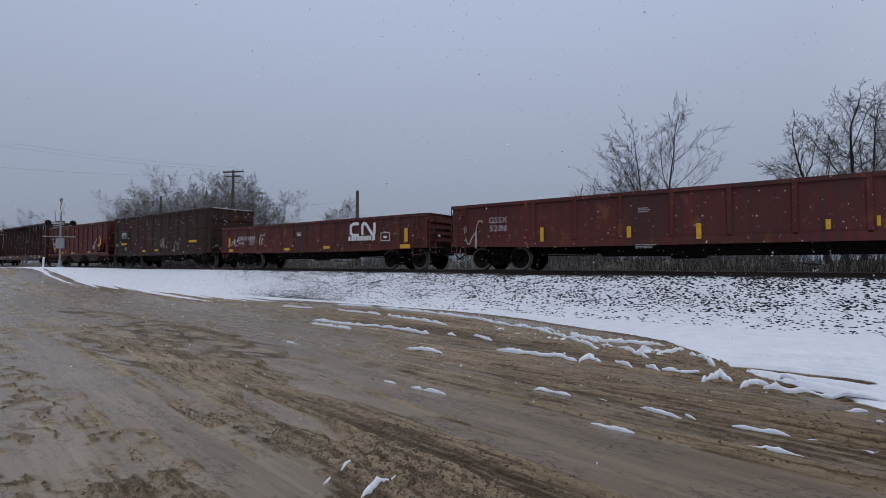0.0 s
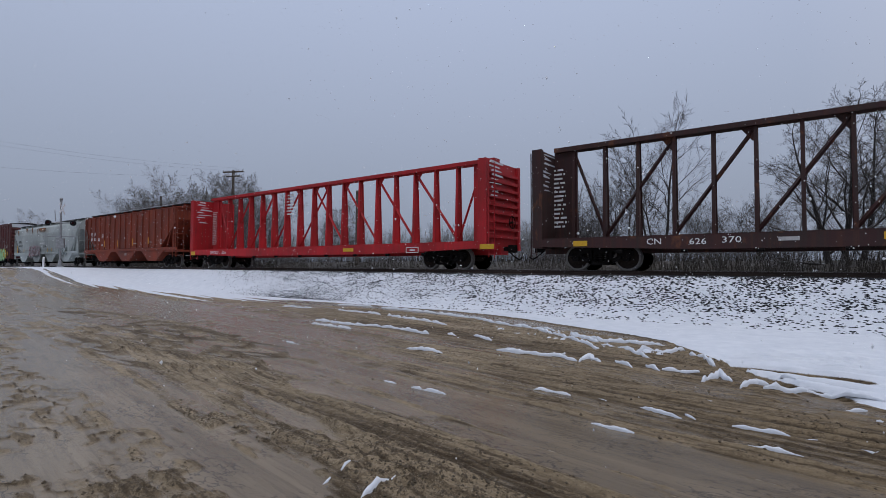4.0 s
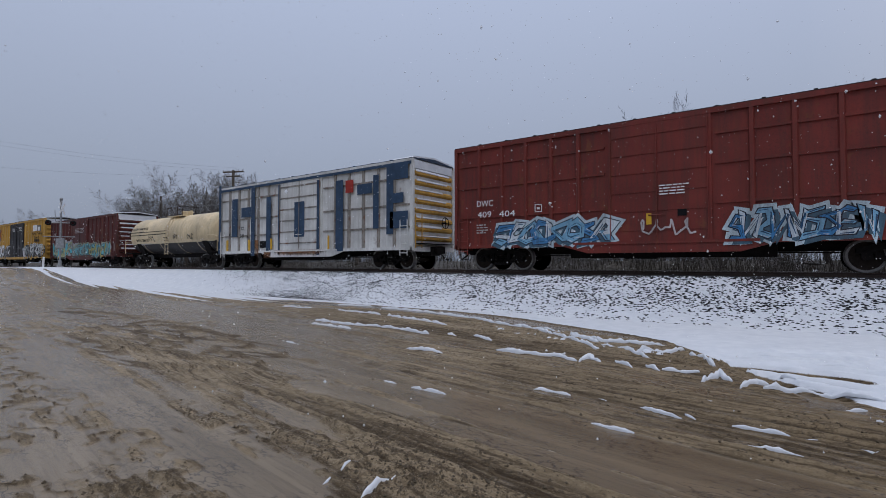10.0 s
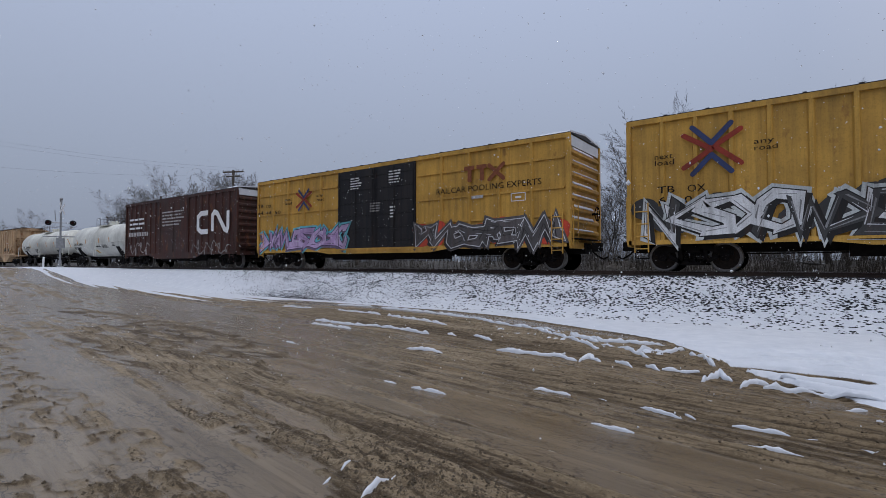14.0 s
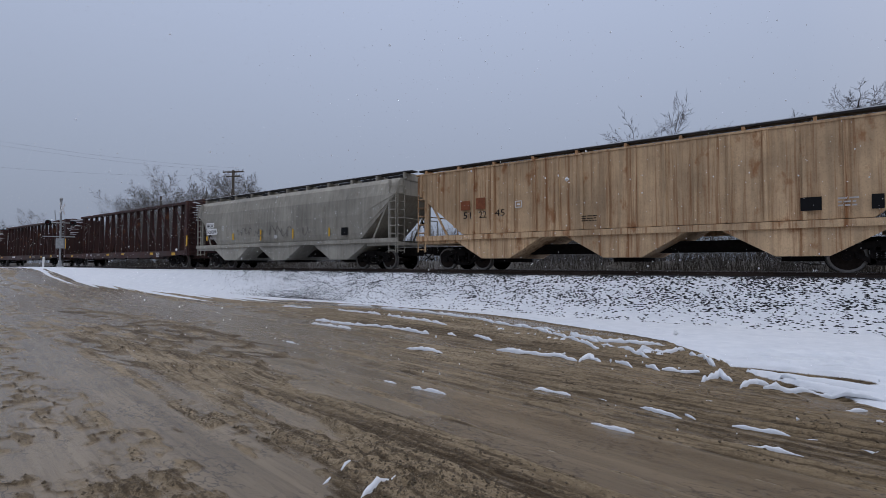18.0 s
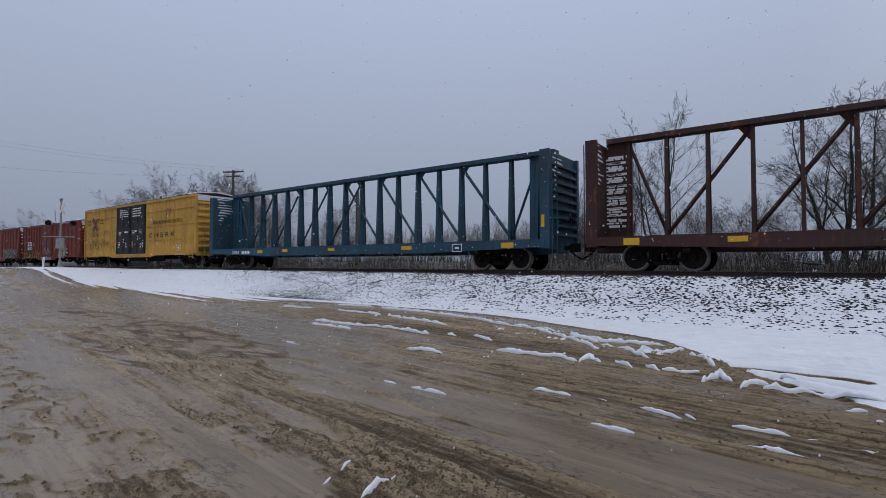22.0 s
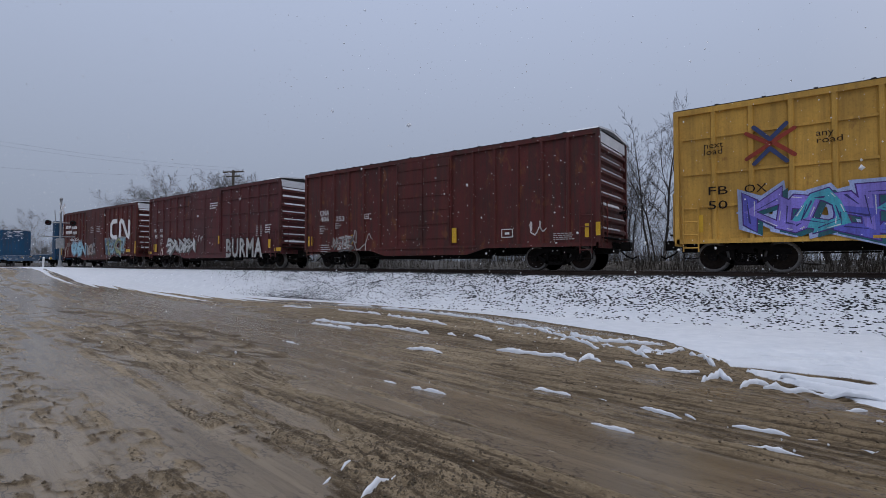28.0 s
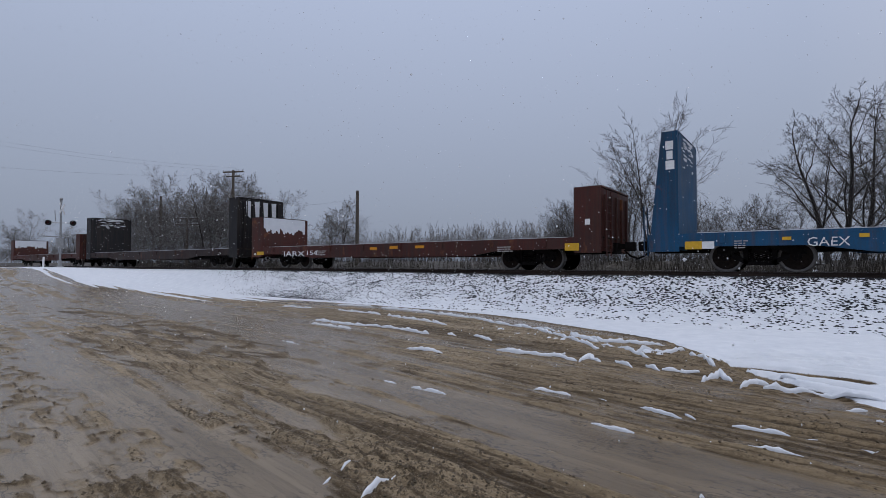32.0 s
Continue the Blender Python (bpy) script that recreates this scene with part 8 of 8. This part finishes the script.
for k in range(125):
    u = rng.uniform(190, 1700)
    y = rng.uniform(24.5, 31)
    u = u if k < 80 else rng.uniform(185, 520)
    b = tagged(new("bush"), "leafless scrub bush behind the railway", "bush", "trackside scrub")
    b.location, b.rotation_euler = (beside(u, y), y, 0.8), (0, 0, rng.uniform(0, 6))
    s = rng.uniform(0.4, 0.85) if k < 80 else rng.uniform(0.7, 1.25)
    b.scale = (s, s, s)
    pair = rng.choice(BUSH)
    part("stem", pair[0], M["bark"], b)
    part("crown", recoloured(pair[1], "grey"), M["grey"], b)


# dead weeds along the far side of the line
M["weed"] = bark_material("dead_weed_stalks", (0.034, 0.027, 0.020), 0.15)
rng = np.random.default_rng(77)
count = 9000
wx, wy = rng.uniform(-75, 26, count), rng.uniform(22.4, 29.5, count)
keep = fbm(wx * 0.5, wy * 0.5, 5, 3) + 0.25 * rng.random(count) > 0.5
wx, wy = wx[keep], wy[keep]
wz = yard(wx, wy)[0]
g = Geo()
for x, y, z in zip(wx, wy, wz):
    for _ in range(3):
        h, a, b = rng.uniform(0.25, 0.85), rng.uniform(-0.25, 0.25), rng.uniform(-0.25, 0.25)
        w = rng.uniform(0.006, 0.013)
        g.add([(x - w, y, z - 0.03), (x + w, y, z - 0.03), (x + a * h + w * 0.4, y + b * h, z + h), (x + a * h - w * 0.4, y + b * h + w, z + h)], [(0, 1, 2, 3)])
tagged(part("dead_weeds", g, M["weed"]), "grey-brown dead weeds flecked with snow along the railway", "weeds", kind="stuff")

M["pole"] = plain("weathered_pole_timber", (0.10, 0.085, 0.072), 0.9, 0, 0.35, 6, 0.4)
M["galv"] = plain("galvanised_steel", (0.30, 0.31, 0.32), 0.5, 0.5, 0.2, 6)
M["lamp_black"] = plain("signal_black", (0.015, 0.015, 0.016), 0.6, 0, 0.3)
M["wire"] = plain("line_wire", (0.16, 0.165, 0.18), 0.6, 0, 0.1)
M["lens"] = plain("dark_red_lens", (0.03, 0.006, 0.006), 0.2, 0, 0.1)


def utility_pole(u, y, top, arms, label="weathered wooden utility pole with a crossarm"):
    x = beside(u, y)
    z0 = float(lie(np.array([x]), np.array([float(y)]))[0]) - 0.3
    pole = tagged(new("utility_pole"), label, "utility pole", "utility poles")
    pole.location = (x, y, z0)
    part("pole", Geo().tube([(0, 0, 0), (0, 0, top - z0)], [0.16, 0.11], 10), M["pole"], pole)
    for drop, half in arms:
        z = top - z0 - drop
        arm = part("crossarm", Geo().box(-half * 0.8, half * 0.8, -0.05, 0.05, z - 0.06, z + 0.06), M["pole"], pole)
        arm.rotation_euler = (0, 0, radians(25))
        part("arm_snow", Geo().box(-half * 0.78, half * 0.78, -0.045, 0.045, z + 0.06, z + 0.085), M["snow"], arm)
        for k in (-0.75, -0.4, 0.4, 0.75):
            part("insulator", Geo().lathe([(z + 0.06, 0.02), (z + 0.1, 0.045), (z + 0.2, 0.04)], "z", 8, (half * k, 0, 0)), M["galv"], arm)
    return Vector((x, y, top))


p1 = utility_pole(411, 25.0, 10.1, [(0.15, 1.3), (0.55, 0.9)])
p2 = utility_pole(632, 27.0, 7.25, [], "plain dark wooden utility pole")
p3 = utility_pole(283, 25.5, 9.0, [], "slender grey wooden utility pole")
p4 = utility_pole(330, 24.5, 6.1, [(0.05, 1.6), (0.65, 1.6)], "short wooden pole with two snow-dusted crossarms")


def wire(a, b, sag):
    pts = [a.lerp(b, k / 24) - Vector((0, 0, sag * 4 * (k / 24) * (1 - k / 24))) for k in range(25)]
    w = tagged(part("overhead_wire", Geo().tube(pts, 0.005, 4), M["wire"]), "thin grey overhead line wire between poles", "wire", "overhead wires")
    return w


far_pole = Vector((-52.0, 2.0, 11.5))
wire(p1 + Vector((-1.0, 0, 0.1)), far_pole, 0.6)
wire(p1 + Vector((0.9, 0, 0.1)), far_pole + Vector((1.5, 0, 0)), 0.6)
wire(p1 + Vector((-0.7, 0, -0.4)), far_pole + Vector((0, 0, -2.3)), 0.6)
wire(p2 + Vector((0, 0, -0.6)), p1 + Vector((0, 0, -2.8)), 0.5)

# ---- level crossing signal ----
sx, sy = -50.6, 14.6
sz = float(yard(np.array([sx]), np.array([sy]))[0][0])
sig = tagged(new("crossing_signal"), "silver level-crossing signal mast with flashing lights, unlit", "crossing signal")
sig.location, sig.rotation_euler = (sx, sy, sz - 0.02), (0, 0, radians(62))
part("mast", Geo().tube([(0, 0, 0), (0, 0, 5.6)], 0.075, 10), M["galv"], sig)
part("base", Geo().lathe([(0, 0.28), (0.08, 0.28), (0.12, 0.16), (0.6, 0.12)], "z", 12), M["galv"], sig)
part("bell", Geo().lathe([(5.6, 0.09), (5.78, 0.13), (5.86, 0.05)], "z", 12), M["galv"], sig)
for turn in (42, -42):
    blade = part("crossbuck_blade", Geo().box(-0.62, 0.62, -0.10, -0.08, -0.1, 0.1), M["white"], sig, at=(0, 0 if turn > 0 else -0.025, 4.95))
    blade.rotation_euler = (0, radians(turn), radians(80))
part("light_arm", Geo().tube([(-0.95, 0, 3.75), (0.95, 0, 3.75)], 0.04, 6), M["galv"], sig)
for x in (-0.85, 0.85):
    for d in (-1, 1):
        head = part("flasher", Geo().lathe([(d * 0.05, 0.02), (d * 0.05, 0.22), (d * 0.08, 0.22), (d * 0.10, 0.13), (d * 0.2, 0.11)], "y", 18, (x, 0, 3.75)), M["lamp_black"], sig)
        part("lens", Geo().lathe([(d * 0.205, 0.01), (d * 0.21, 0.10)], "y", 16, (x, 0, 3.75)), M["lens"], head)
        part("visor", Geo().tube([(x - 0.16, d * 0.25, 3.80), (x, d * 0.30, 3.92), (x + 0.16, d * 0.25, 3.80)], 0.05, 5), M["lamp_black"], head)
part("control_box", Geo().box(-0.28, 0.28, -0.18, 0.18, 1.6, 2.45), M["galv"], sig)
part("box_door", Geo().box(-0.25, 0.25, -0.20, -0.18, 1.64, 2.41), M["galv"], sig)
part("sign_bar", Geo().box(-1.2, 1.0, -0.02, 0.02, 2.55, 2.63), M["galv"], sig)
part("side_bracket", Geo().tube([(-0.35, 0, 3.9), (-0.42, 0, 4.8)], 0.03, 6), M["galv"], sig)

mx, my = -52.6, 14.0
post = tagged(new("marker_post"), "white painted marker post leaning beside the crossing", "marker post")
post.location, post.rotation_euler = (mx, my, float(yard(np.array([mx]), np.array([my]))[0][0]) - 0.05), (0, radians(6), 0)
part("post", Geo().box(-0.1, 0.1, -0.05, 0.05, 0, 0.85), M["white"], post)
part("cap", Geo().prism([(-0.11, 0.85), (0.11, 0.85), (0, 0.92)], -0.055, 0.055), M["white"], post)

# ---- falling snow ----
M["flake"] = plain("snowflake", (0.85, 0.87, 0.9), 0.8, 0, 0.02, 5, 0)
flake = M["flake"].node_tree.nodes["Principled BSDF"]
flake.inputs["Transmission Weight"].default_value, flake.inputs["IOR"].default_value = 0.55, 1.03
DRIFT = [(-0.3, 0.0, -1.25), (0.25, 0.0, -1.05), (0.0, 0.0, -1.45)]
FLAKES = []


def snowfall(count, seed, size, drift):
    rng = np.random.default_rng(seed)
    g = Geo()
    span = 32 * np.array(drift)
    lo, hi = np.array([-44.0, 2.2, 0.0]), np.array([9.0, 16.4, 15.0])
    lo2, hi2 = np.minimum(lo, lo - span), np.maximum(hi, hi - span)
    at = rng.uniform(lo2, hi2, (count, 3))
    at = at[rng.random(count) < 0.25 + 0.75 * np.clip((at[:, 0] + 40) / 25, 0, 1)]
    for x, y, z in at:
        s = size * rng.uniform(0.5, 1.2)
        w = rng.uniform(0.6, 1.4, 6) * s
        g.add([(x + w[0], y, z), (x - w[1] * 0.5, y + w[2] * 0.87, z), (x - w[1] * 0.5, y - w[3] * 0.87, z), (x, y, z + w[4]), (x, y, z - w[5])],
              [(0, 1, 3), (1, 2, 3), (2, 0, 3), (1, 0, 4), (2, 1, 4), (0, 2, 4)])
    fall = tagged(part("snowfall", g, M["flake"]), "loose white snowflakes drifting down", "snowfall", kind="stuff")
    FLAKES.append((fall, drift))


snowfall(32000, 1, 0.011, DRIFT[0])
snowfall(32000, 2, 0.009, DRIFT[1])
snowfall(4500, 3, 0.016, DRIFT[2])


def motions():
    for car in TRAIN:
        x = car.location.x
        walk(car, [(0, pose(x, TRACK, RAIL)), (32, pose(x + SPEED * 32, TRACK, RAIL))])
    for fall, (dx, dy, dz) in FLAKES:
        walk(fall, [(0, pose(0, 0, 0)), (32, pose(32 * dx, 32 * dy, 32 * dz))])
    # all wheels roll alike
    roll = math.degrees(SPEED / 0.457)
    first = WHEELSETS[0]
    walk(first, [(k / FPS, pose(0, 0, 0, 0, roll * k / FPS, 0)) for k in range(32 * FPS + 1)])
    for w in WHEELSETS[1:]:
        w.rotation_mode = "QUATERNION"
        keys = w.animation_data_create()
        keys.action = first.animation_data.action
        keys.action_slot = first.animation_data.action_slot


motions()
